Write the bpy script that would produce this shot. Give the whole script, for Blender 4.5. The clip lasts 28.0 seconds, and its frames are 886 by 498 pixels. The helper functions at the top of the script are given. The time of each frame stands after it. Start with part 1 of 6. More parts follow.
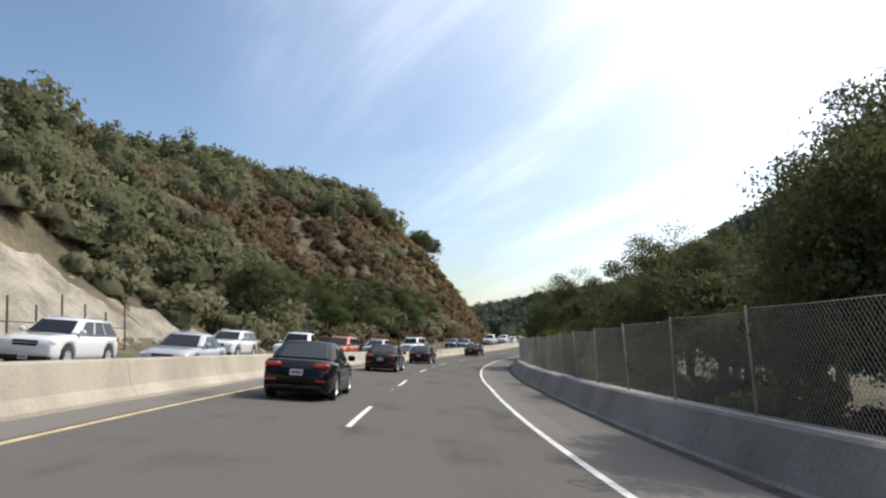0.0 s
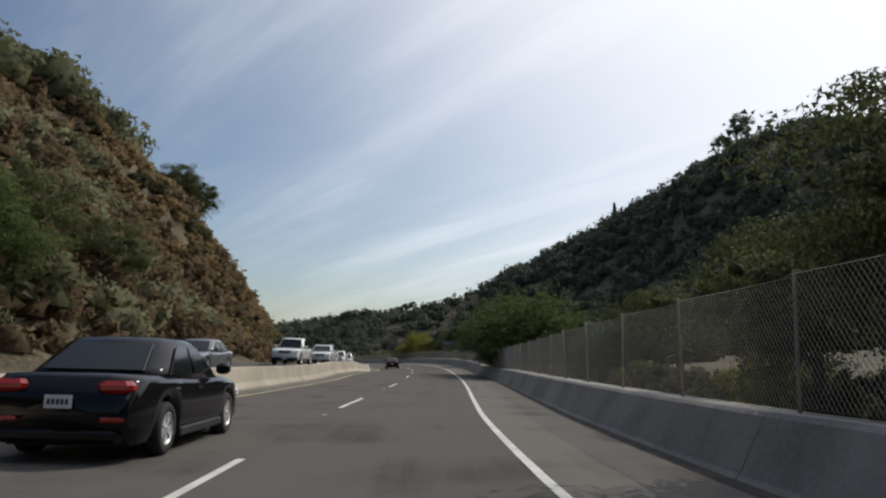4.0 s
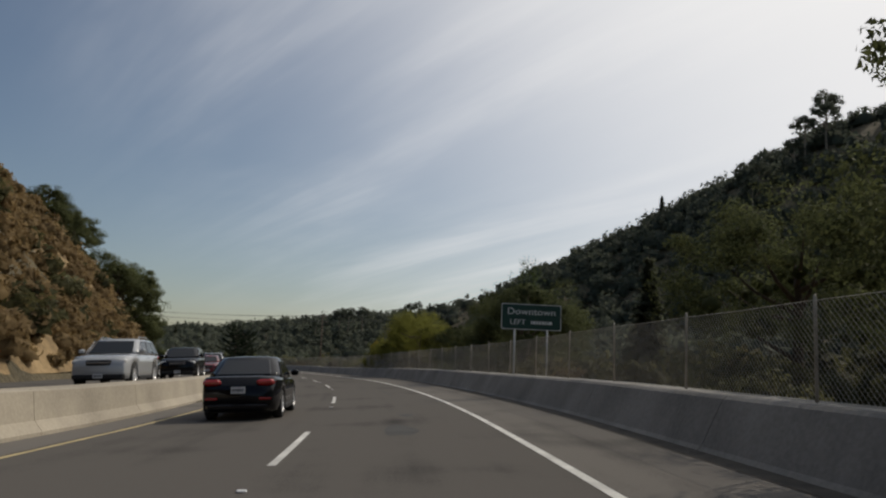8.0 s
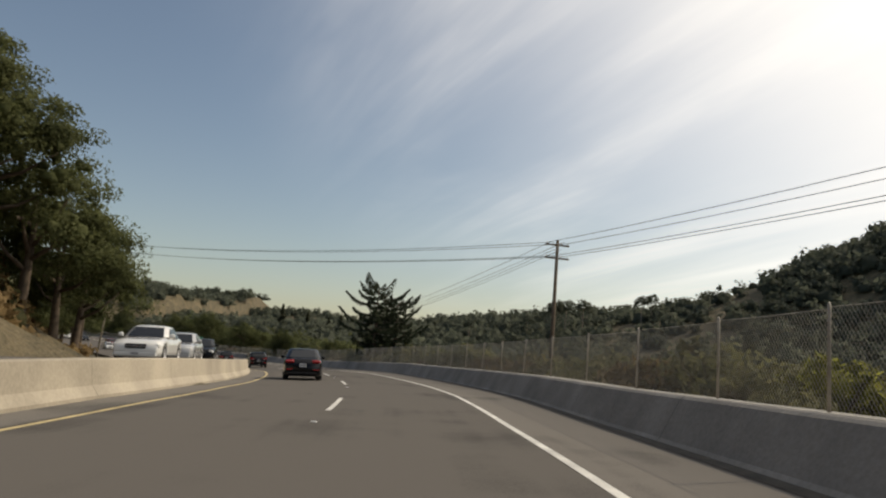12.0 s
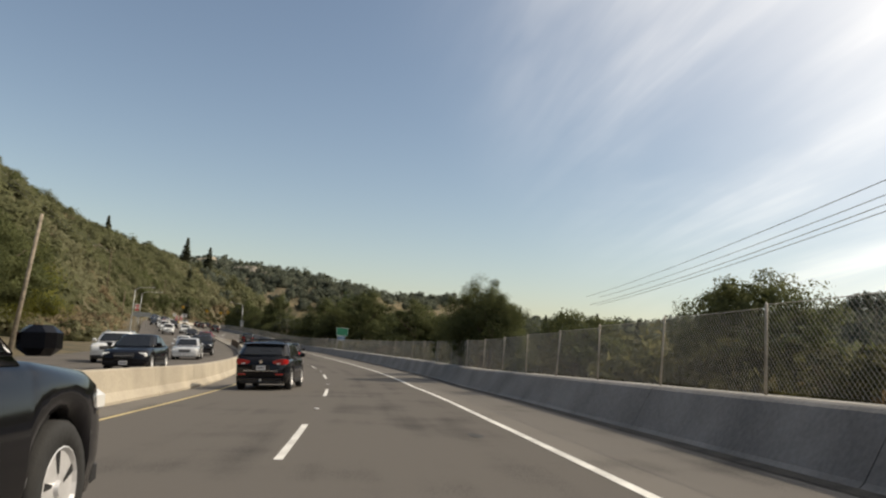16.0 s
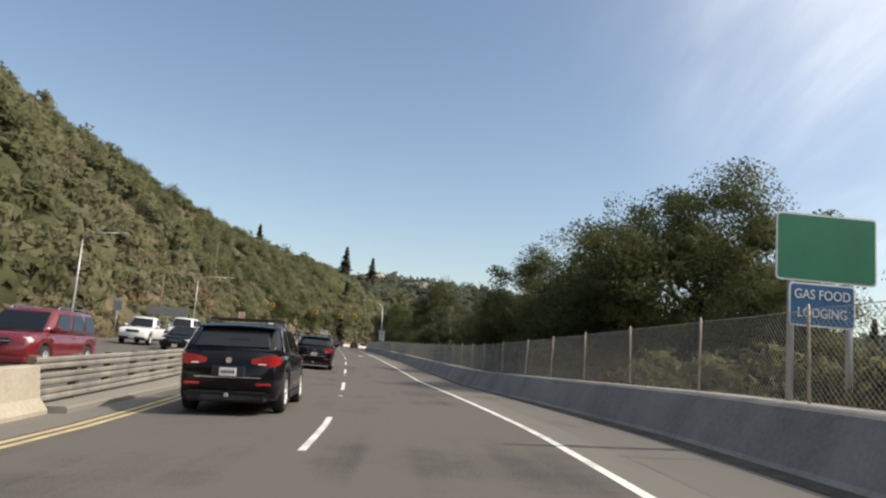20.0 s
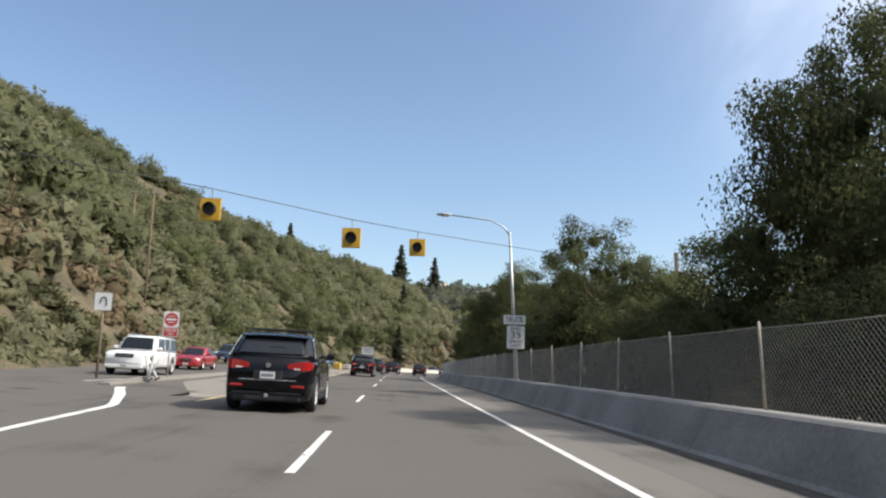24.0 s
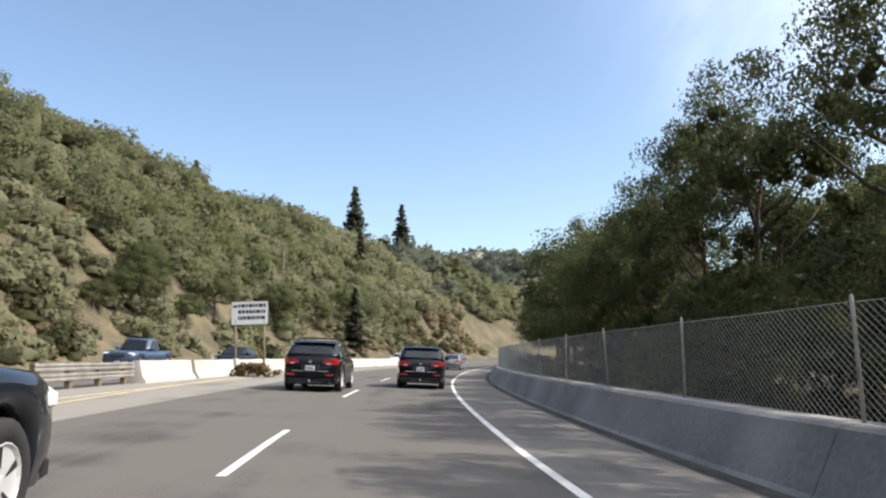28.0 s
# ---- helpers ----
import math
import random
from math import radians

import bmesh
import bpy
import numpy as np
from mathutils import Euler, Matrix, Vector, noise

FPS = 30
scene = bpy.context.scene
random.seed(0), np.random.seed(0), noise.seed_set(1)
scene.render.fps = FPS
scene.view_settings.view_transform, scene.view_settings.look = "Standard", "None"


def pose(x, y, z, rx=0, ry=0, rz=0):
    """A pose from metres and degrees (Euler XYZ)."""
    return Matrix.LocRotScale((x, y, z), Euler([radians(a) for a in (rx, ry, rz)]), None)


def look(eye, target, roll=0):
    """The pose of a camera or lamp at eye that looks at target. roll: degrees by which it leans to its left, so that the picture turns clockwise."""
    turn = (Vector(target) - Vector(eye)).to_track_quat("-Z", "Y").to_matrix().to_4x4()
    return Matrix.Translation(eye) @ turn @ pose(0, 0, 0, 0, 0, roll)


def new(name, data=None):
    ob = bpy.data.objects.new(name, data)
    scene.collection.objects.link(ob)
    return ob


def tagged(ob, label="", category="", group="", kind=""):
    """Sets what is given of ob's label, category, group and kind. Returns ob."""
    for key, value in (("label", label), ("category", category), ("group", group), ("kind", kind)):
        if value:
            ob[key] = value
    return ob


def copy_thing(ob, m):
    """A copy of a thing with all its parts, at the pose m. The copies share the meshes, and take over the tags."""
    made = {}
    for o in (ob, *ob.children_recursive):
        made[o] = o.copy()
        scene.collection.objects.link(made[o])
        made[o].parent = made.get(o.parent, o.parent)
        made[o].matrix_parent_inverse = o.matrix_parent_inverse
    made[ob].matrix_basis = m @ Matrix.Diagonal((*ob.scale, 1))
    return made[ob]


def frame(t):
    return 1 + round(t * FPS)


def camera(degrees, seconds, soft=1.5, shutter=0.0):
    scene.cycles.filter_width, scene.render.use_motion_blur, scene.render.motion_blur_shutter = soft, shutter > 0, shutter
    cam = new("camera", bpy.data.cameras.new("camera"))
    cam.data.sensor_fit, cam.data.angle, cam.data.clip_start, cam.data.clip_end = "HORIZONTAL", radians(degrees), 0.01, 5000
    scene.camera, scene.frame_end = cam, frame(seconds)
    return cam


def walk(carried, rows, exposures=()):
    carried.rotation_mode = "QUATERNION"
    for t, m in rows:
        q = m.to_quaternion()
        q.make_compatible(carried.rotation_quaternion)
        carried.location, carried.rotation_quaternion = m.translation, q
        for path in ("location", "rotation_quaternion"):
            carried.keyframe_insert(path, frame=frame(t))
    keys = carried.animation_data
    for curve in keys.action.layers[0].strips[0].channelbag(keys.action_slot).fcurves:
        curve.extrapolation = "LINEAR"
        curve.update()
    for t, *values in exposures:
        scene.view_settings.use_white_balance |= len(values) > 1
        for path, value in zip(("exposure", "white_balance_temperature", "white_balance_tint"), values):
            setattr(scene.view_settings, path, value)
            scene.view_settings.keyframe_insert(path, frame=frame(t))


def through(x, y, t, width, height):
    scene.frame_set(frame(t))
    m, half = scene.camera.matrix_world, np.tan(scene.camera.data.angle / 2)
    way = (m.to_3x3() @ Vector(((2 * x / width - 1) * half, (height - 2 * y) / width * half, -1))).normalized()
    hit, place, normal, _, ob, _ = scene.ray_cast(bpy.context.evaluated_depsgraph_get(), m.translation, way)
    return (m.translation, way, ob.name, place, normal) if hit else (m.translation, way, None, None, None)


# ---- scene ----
cam = camera(61.82, 28.0, soft=2.2)


def aim(x, y, z, yaw, pitch, roll):
    """A camera pose: yaw to the left from +y, pitch up, roll as look() has it."""
    a, b = radians(yaw), radians(pitch)
    ahead = Vector((-math.sin(a) * math.cos(b), math.cos(a) * math.cos(b), math.sin(b)))
    return look(Vector((x, y, z)), Vector((x, y, z)) + ahead, roll)


# seconds, x, y, z, yaw, pitch, roll
DRIVE = [
    (0.0, 21.80, -8.12, 1.268, 1.94, 6.22, -2.31),
    (0.5, 20.87, 2.10, 0.921, 0.38, 6.18, -1.70),
    (1.0, 20.30, 12.35, 0.604, -1.38, 6.72, -1.77),
    (1.5, 20.02, 22.60, 0.297, -3.99, 6.81, -2.49),
    (2.0, 20.06, 32.82, -0.000, -5.93, 7.05, -2.77),
    (2.5, 20.58, 43.00, -0.251, -7.22, 7.04, -1.45),
    (3.0, 21.31, 53.12, -0.461, -8.85, 6.85, -1.16),
    (3.5, 22.49, 63.21, -0.684, -10.79, 7.24, -0.62),
    (4.0, 23.90, 73.29, -0.877, -12.76, 7.79, -0.76),
    (4.5, 25.66, 83.32, -1.050, -14.46, 7.96, -0.99),
    (5.0, 27.70, 93.33, -1.203, -15.66, 8.09, -1.36),
    (5.5, 29.89, 103.31, -1.356, -16.15, 7.60, -1.97),
    (6.0, 32.11, 113.32, -1.468, -16.26, 8.23, -1.72),
    (6.5, 34.32, 123.34, -1.589, -15.32, 8.14, -1.86),
    (7.0, 36.50, 133.42, -1.690, -14.20, 8.24, -0.68),
    (7.5, 38.28, 143.61, -1.725, -13.21, 8.99, 1.39),
    (8.0, 39.88, 153.84, -1.729, -11.98, 8.64, 2.22),
    (8.5, 41.30, 164.08, -1.802, -10.22, 7.97, 2.78),
    (9.0, 42.76, 174.29, -1.864, -8.20, 8.02, 3.65),
    (9.5, 43.75, 184.54, -1.917, -6.52, 8.50, 2.81),
    (10.0, 44.27, 194.78, -2.020, -4.38, 7.98, 4.62),
    (10.5, 44.36, 204.98, -2.132, -1.81, 7.99, 5.33),
    (11.0, 44.04, 215.13, -2.254, 0.22, 7.70, 4.69),
    (11.5, 43.51, 225.27, -2.442, 2.30, 7.85, 4.45),
    (12.0, 42.74, 235.45, -2.551, 4.27, 7.93, 4.54),
    (12.5, 41.62, 245.64, -2.652, 5.66, 8.30, 4.51),
    (13.0, 40.06, 255.81, -2.774, 8.00, 7.51, 4.05),
    (13.5, 38.01, 265.92, -2.935, 10.83, 7.38, 4.00),
    (14.0, 35.43, 275.94, -3.147, 13.66, 7.23, 4.40),
    (14.5, 32.36, 285.88, -3.398, 16.00, 7.49, 5.28),
    (15.0, 28.91, 295.71, -3.683, 17.52, 7.12, 5.31),
    (15.5, 24.92, 305.40, -4.028, 18.91, 7.22, 5.46),
    (16.0, 20.75, 315.03, -4.382, 20.07, 7.36, 4.99),
    (16.5, 16.50, 324.65, -4.751, 21.91, 7.56, 5.43),
    (17.0, 12.02, 334.20, -5.040, 24.08, 8.15, 5.62),
    (17.5, 7.30, 343.64, -5.202, 25.59, 7.88, 5.88),
    (18.0, 1.95, 352.81, -5.324, 27.22, 8.16, 5.63),
    (18.5, -3.53, 361.95, -5.444, 29.09, 8.54, 4.84),
    (19.0, -9.33, 370.93, -5.585, 30.72, 8.08, 4.45),
    (19.5, -15.48, 379.64, -5.712, 32.34, 8.29, 5.58),
    (20.0, -21.65, 388.28, -5.799, 33.79, 8.22, 4.67),
    (20.5, -28.09, 396.66, -5.943, 35.03, 8.29, 4.27),
    (21.0, -34.73, 404.83, -6.038, 35.85, 8.82, 3.32),
    (21.5, -41.52, 412.87, -5.994, 36.61, 8.63, 2.76),
    (22.0, -48.29, 420.94, -5.909, 36.86, 9.51, 2.22),
    (22.5, -55.10, 428.98, -5.775, 37.16, 9.66, 1.91),
    (23.0, -61.96, 436.97, -5.621, 37.67, 9.73, 1.80),
    (23.5, -68.87, 444.89, -5.456, 38.22, 9.36, 1.86),
    (24.0, -75.87, 452.70, -5.282, 38.26, 9.54, 1.33),
    (24.5, -82.89, 460.41, -5.128, 38.10, 9.34, 0.47),
    (25.0, -89.79, 468.11, -5.054, 37.87, 9.21, -0.43),
    (25.5, -96.61, 475.82, -4.934, 37.58, 8.99, -1.29),
    (26.0, -103.41, 483.52, -4.815, 37.25, 9.07, -2.00),
    (26.5, -110.10, 491.31, -4.721, 36.94, 8.96, -2.25),
    (27.0, -116.75, 499.15, -4.637, 36.44, 8.96, -2.49),
    (27.5, -123.41, 507.04, -4.565, 35.86, 8.51, -2.60),
    (28.0, -130.04, 514.98, -4.504, 34.92, 8.32, -1.75),
]
EXPOSURES = [(0.0, .2, 6300, 10), (1.0, -.1, 6200, 10), (2.0, -.35, 6200, 10), (3.5, -.5, 6400, 10), (6.0, -.88, 6600, 10), (7.0, -.74, 6750, 10), (8.5, -.93, 6900, 10), (10.0, -.75, 7100, 10), (11.0, -.4, 7500, 10), (12.0, -.35, 7600, 10), (14.5, .0, 8000, 10), (16.0, .0, 7600, 10), (17.0, .15, 7900, 10), (19.0, .2, 7200, 10), (20.0, .32, 7000, 10), (24.0, .52, 6500, 10), (25.0, .5, 6500, 10), (28.0, .85, 6500, 10)]
walk(cam, [(r[0], aim(*r[1:])) for r in DRIVE], EXPOSURES)

# ---- plan of the road: lane centre line by heading every 20 m, level every 10 m, cross fall by knots ----
ROAD_START = (22.05, -8.11)
HEADING = [6.18, 2.67, -0.67, -4.81, -9.36, -12.66, -13.26, -11.77, -9.85, -7.43, -2.38, 1.89, 4.11, 7.67, 13.57, 18.93, 22.89, 25.31, 28.35, 32.76, 34.95, 36.92, 39.47, 40.23, 40.99, 42.13, 42.20, 41.54, 40.63, 39.55, 36.80]
LEVEL = [0.34, 0.09, -0.17, -0.42, -0.67, -0.92, -1.17, -1.42, -1.67, -1.85, -2.04, -2.22, -2.35, -2.48, -2.60, -2.69, -2.78, -2.86, -2.90, -2.95, -3.00, -3.08, -3.15, -3.23, -3.36, -3.50, -3.63, -3.75, -3.86, -3.96, -4.15, -4.35, -4.54, -4.86, -5.19, -5.51, -5.78, -6.04, -6.31, -6.45, -6.58, -6.72, -6.83, -6.94, -7.05, -7.05, -7.05, -7.05, -6.94, -6.83, -6.73, -6.59, -6.45, -6.32, -6.21, -6.12, -6.03, -5.94, -5.86, -5.78, -5.76, -5.75, -5.73, -5.73, -5.73, -5.73, -5.73, -5.73, -5.72, -5.72, -5.72]   # every 10 m from station -20


HEADING_ON = [33.5, 30.5, 27.0, 23.0, 19.0, 15.0, 11.5, 8.5, 6.0, 5.0, 5.0]
CROSSFALL = [(-60, -0.102), (-20, -0.102), (20, -0.106), (35, -0.105), (55, -0.084), (60, -0.073), (75, -0.042), (100, -0.037), (125, -0.033), (132, -0.050), (140, -0.042), (146, -0.039), (158, 0.013), (180, 0.052), (220, 0.062), (240, 0.045), (260, 0.029), (262, 0.027), (300, 0.052), (310, 0.064), (340, 0.069), (350, 0.069), (380, 0.067), (405, 0.064), (420, 0.054), (426, 0.049), (447, -0.005), (460, -0.016), (500, -0.027), (505, -0.028), (535, -0.030), (540, -0.035), (575, -0.065), (580, -0.066), (620, -0.066), (640, -0.064), (660, -0.051), (700, -0.029)]

SUN_AZIMUTH, SUN_HEIGHT = 64.0, 43.0   # clockwise from +y, above the horizon


def knots(pairs, at_s):
    return np.interp(at_s, [p[0] for p in pairs], [p[1] for p in pairs])


RS = np.arange(-80.0, 820.0, 1.0)
_hk = np.array(HEADING + HEADING_ON)
_h = np.radians(np.interp(RS + 0.5, np.arange(len(_hk)) * 20.0, _hk) + np.minimum(RS, 0) * -0.17)
RX = np.concatenate([[0], np.cumsum(-np.sin(_h[:-1]))])
RY = np.concatenate([[0], np.cumsum(np.cos(_h[:-1]))])
RX += ROAD_START[0] - np.interp(0, RS, RX)
RY += ROAD_START[1] - np.interp(0, RS, RY)
RZ = np.interp(RS, np.arange(len(LEVEL)) * 10.0 - 20, LEVEL) + np.minimum(RS + 20, 0) * -0.025
RB = knots(CROSSFALL, RS)


WANDER = [(-20, 0.34), (0, 0.44), (15, 0.54), (20, 0.60), (30, 0.64), (48, 0.26), (60, -0.05), (75, -0.13), (100, -0.24), (115, -0.10), (135, -0.16), (140, -0.17), (165, -0.28), (180, -0.40), (208, -0.43), (220, -0.37), (240, -0.19), (260, -0.16), (275, 0.08), (300, 0.13), (310, 0.02), (330, -0.00), (340, -0.10), (345, -0.14), (372, 0.02), (380, 0.06), (410, 0.31), (420, 0.54), (427, 0.63), (450, 0.32), (460, 0.27), (500, 0.17), (510, 0.23), (540, 0.40), (552, 0.37), (578, 0.02), (580, 0.00), (592, -0.23), (620, -0.51), (640, -0.50), (660, -0.41)]


LIFT = [(-80, 0), (30, 0), (90, .4), (170, .6), (330, .62), (420, .35), (450, 0)]   # the opposite carriageway over this one


def lifted(s, l):
    return knots(LIFT, s) * np.clip((-l - 7.4) / .8, 0, 1)


def on_road(s, l, h=0.0):
    """World places for station s, offset l (right of the lane centre) and height h over the paved plane."""
    s = np.asarray(s, float)
    l = np.asarray(l, float) + knots(WANDER, s)
    a = np.interp(s, RS, _h)
    return np.stack([np.interp(s, RS, RX) + l * np.cos(a), np.interp(s, RS, RY) + l * np.sin(a),
                     np.interp(s, RS, RZ) + np.interp(s, RS, RB) * np.clip(l, -16, 7) + lifted(s, l) + h], -1)


def road_heading(s):
    return math.degrees(float(np.interp(s, RS, _h)))


def stand(s, l, h=0.0, turn=0.0, size=1.0):
    """An upright pose on the road's plan, facing along the road, turned by degrees to the left."""
    x, y, z = on_road(s, l, h)
    return pose(x, y, z, 0, 0, road_heading(s) + turn) @ Matrix.Diagonal((size, size, size, 1))


def station(x, y):
    """The nearest station and the offset of world places."""
    x, y = np.asarray(x, float).ravel(), np.asarray(y, float).ravel()
    s, l = np.empty(len(x)), np.empty(len(x))
    for a in range(0, len(x), 4000):
        b = slice(a, a + 4000)
        i = np.argmin((x[b, None] - RX) ** 2 + (y[b, None] - RY) ** 2, 1)
        dx, dy = x[b] - RX[i], y[b] - RY[i]
        s[b] = RS[i]
        side = dx * np.cos(_h[i]) + dy * np.sin(_h[i])
        l[b] = np.sign(side) * np.hypot(dx, dy)
    return s, l


# ---- light ----
to_sun = Vector((math.sin(radians(SUN_AZIMUTH)) * math.cos(radians(SUN_HEIGHT)), math.cos(radians(SUN_AZIMUTH)) * math.cos(radians(SUN_HEIGHT)), math.sin(radians(SUN_HEIGHT))))
lamp = bpy.data.lights.new("sun", "SUN")
lamp.energy, lamp.angle, lamp.color = 3.4, radians(0.6), (1.0, 0.93, 0.82)
sun = new("sun", lamp)
sun.matrix_world = look(to_sun * 200, (0, 0, 0))

world = bpy.data.worlds.new("sky")
scene.world = world
world.use_nodes = True
wn, wl = world.node_tree.nodes, world.node_tree.links
wn.clear()


def wnode(kind, **values):
    n = wn.new(kind)
    for k, v in values.items():
        n.inputs[k].default_value = v
    return n


sky = wn.new("ShaderNodeTexSky")
sky.sky_type, sky.sun_disc = "NISHITA", False
sky.sun_elevation, sky.sun_rotation = radians(SUN_HEIGHT), radians(SUN_AZIMUTH)
sky.air_density, sky.dust_density, sky.ozone_density = 1.0, 1.0, 1.2
coord = wn.new("ShaderNodeTexCoord")
parts_xyz = wn.new("ShaderNodeSeparateXYZ")
wl.new(coord.outputs["Generated"], parts_xyz.inputs[0])
lift = wn.new("ShaderNodeMath"); lift.operation = "ADD"; lift.inputs[1].default_value = 0.12
wl.new(parts_xyz.outputs[2], lift.inputs[0])
over = wn.new("ShaderNodeVectorMath"); over.operation = "DIVIDE"
wl.new(coord.outputs["Generated"], over.inputs[0]); wl.new(lift.outputs[0], over.inputs[1])
aligned = wn.new("ShaderNodeMapping")
aligned.inputs["Rotation"].default_value = (0, 0, radians(-118))
wl.new(over.outputs[0], aligned.inputs[0])


def wmath(kind, a, b, c=None):
    n = wn.new("ShaderNodeMath")
    n.operation = kind
    for slot, v in zip(n.inputs, (a, b, c)):
        if v is not None:
            if isinstance(v, (int, float)):
                slot.default_value = v
            else:
                wl.new(v, slot)
    return n.outputs[0]


def wrange(v, lo, hi, out_lo=0.0, out_hi=1.0):
    n = wn.new("ShaderNodeMapRange")
    n.interpolation_type = "SMOOTHSTEP"
    for slot, x in zip(n.inputs[1:5], (lo, hi, out_lo, out_hi)):
        slot.default_value = x
    wl.new(v, n.inputs[0])
    return n.outputs[0]


def streaks(along, across, shift, scale, detail, rough, twist):
    """Noise drawn out along the wind in the plane of the high cloud."""
    m = wn.new("ShaderNodeMapping")
    m.inputs["Scale"].default_value, m.inputs["Location"].default_value = (along, across, 0), shift
    wl.new(aligned.outputs[0], m.inputs[0])
    n = wnode("ShaderNodeTexNoise", Scale=scale, Detail=detail, Roughness=rough, Distortion=twist)
    wl.new(m.outputs[0], n.inputs["Vector"])
    return n.outputs[0]


broad = wrange(streaks(.22, .75, (.4, .15, 0), 1.3, 5.0, .55, .5), .36, .62)
fibre = wrange(streaks(.25, 2.6, (1.7, .6, 0), 1.2, 8.0, .62, .35), .3, .75, .25, 1.0)
# the high cloud thins towards the north-west, away from the sun
toward = wn.new("ShaderNodeVectorMath"); toward.operation = "DOT_PRODUCT"
toward.inputs[1].default_value = tuple(to_sun)
wl.new(coord.outputs["Generated"], toward.inputs[0])
near_sun = wrange(toward.outputs["Value"], .22, .78)
cirrus = wmath("MULTIPLY", wmath("MULTIPLY", broad, fibre), wmath("MULTIPLY", near_sun, .62))
glare = wmath("MULTIPLY", wmath("POWER", wrange(toward.outputs["Value"], .1, 1.0), 2.6), .95)
cover = wmath("ADD", cirrus, wmath("MULTIPLY", glare, wmath("SUBTRACT", 1.0, cirrus)))
cloud_mix = wn.new("ShaderNodeMixRGB"); cloud_mix.inputs[2].default_value = (12.6, 12.8, 13.2, 1)
wl.new(cover, cloud_mix.inputs[0]); wl.new(sky.outputs[0], cloud_mix.inputs[1])
back = wnode("ShaderNodeBackground", Strength=0.13)
wl.new(cloud_mix.outputs[0], back.inputs[0])
wout = wn.new("ShaderNodeOutputWorld")
wl.new(back.outputs[0], wout.inputs[0])


# ---- materials ----
def material(name, colour, rough=0.6, metal=0.0, spread=0.12, scale=6.0, fine=60.0, bump=0.15, second=None, patch_at=None, coat=0.0, per_object=0.0):
    """A painted, mineral or metal surface: two scales of mottling in the colour, and fine relief."""
    m = bpy.data.materials.new(name)
    m.use_nodes = True
    n, k = m.node_tree.nodes, m.node_tree.links
    b = n["Principled BSDF"]
    b.inputs["Roughness"].default_value, b.inputs["Metallic"].default_value = rough, metal
    b.inputs["Coat Weight"].default_value = coat
    at = n.new("ShaderNodeTexCoord")
    place = n.new("ShaderNodeNewGeometry").outputs["Position"] if patch_at == "world" else at.outputs["Object"]
    big = n.new("ShaderNodeTexNoise")
    big.inputs["Scale"].default_value, big.inputs["Detail"].default_value = scale, 5.0
    small = n.new("ShaderNodeTexNoise")
    small.inputs["Scale"].default_value, small.inputs["Detail"].default_value = fine, 3.0
    k.new(place, big.inputs["Vector"]), k.new(place, small.inputs["Vector"])
    both = n.new("ShaderNodeMath")
    both.operation = "MULTIPLY_ADD"
    both.inputs[1].default_value = 0.45
    k.new(small.outputs[0], both.inputs[0]), k.new(big.outputs[0], both.inputs[2])
    ramp = n.new("ShaderNodeValToRGB")
    low = [c * (1 - spread * 2) for c in colour]
    high = second or [min(1, c * (1 + spread * 2)) for c in colour]
    ramp.color_ramp.elements[0].position, ramp.color_ramp.elements[0].color = 0.45, (*low, 1)
    ramp.color_ramp.elements[1].position, ramp.color_ramp.elements[1].color = 1.0, (*high, 1)
    k.new(both.outputs[0], ramp.inputs[0])
    last = ramp.outputs[0]
    if per_object:
        info = n.new("ShaderNodeObjectInfo")
        hsv = n.new("ShaderNodeHueSaturation")
        span = n.new("ShaderNodeMapRange")
        span.inputs[3].default_value, span.inputs[4].default_value = 1 - per_object, 1 + per_object
        k.new(info.outputs["Random"], span.inputs[0]), k.new(span.outputs[0], hsv.inputs["Value"]), k.new(last, hsv.inputs["Color"])
        last = hsv.outputs[0]
    k.new(last, b.inputs["Base Color"])
    if bump:
        bp = n.new("ShaderNodeBump")
        bp.inputs["Strength"].default_value, bp.inputs["Distance"].default_value = bump, 0.02
        k.new(small.outputs[0], bp.inputs["Height"]), k.new(bp.outputs[0], b.inputs["Normal"])
    return m


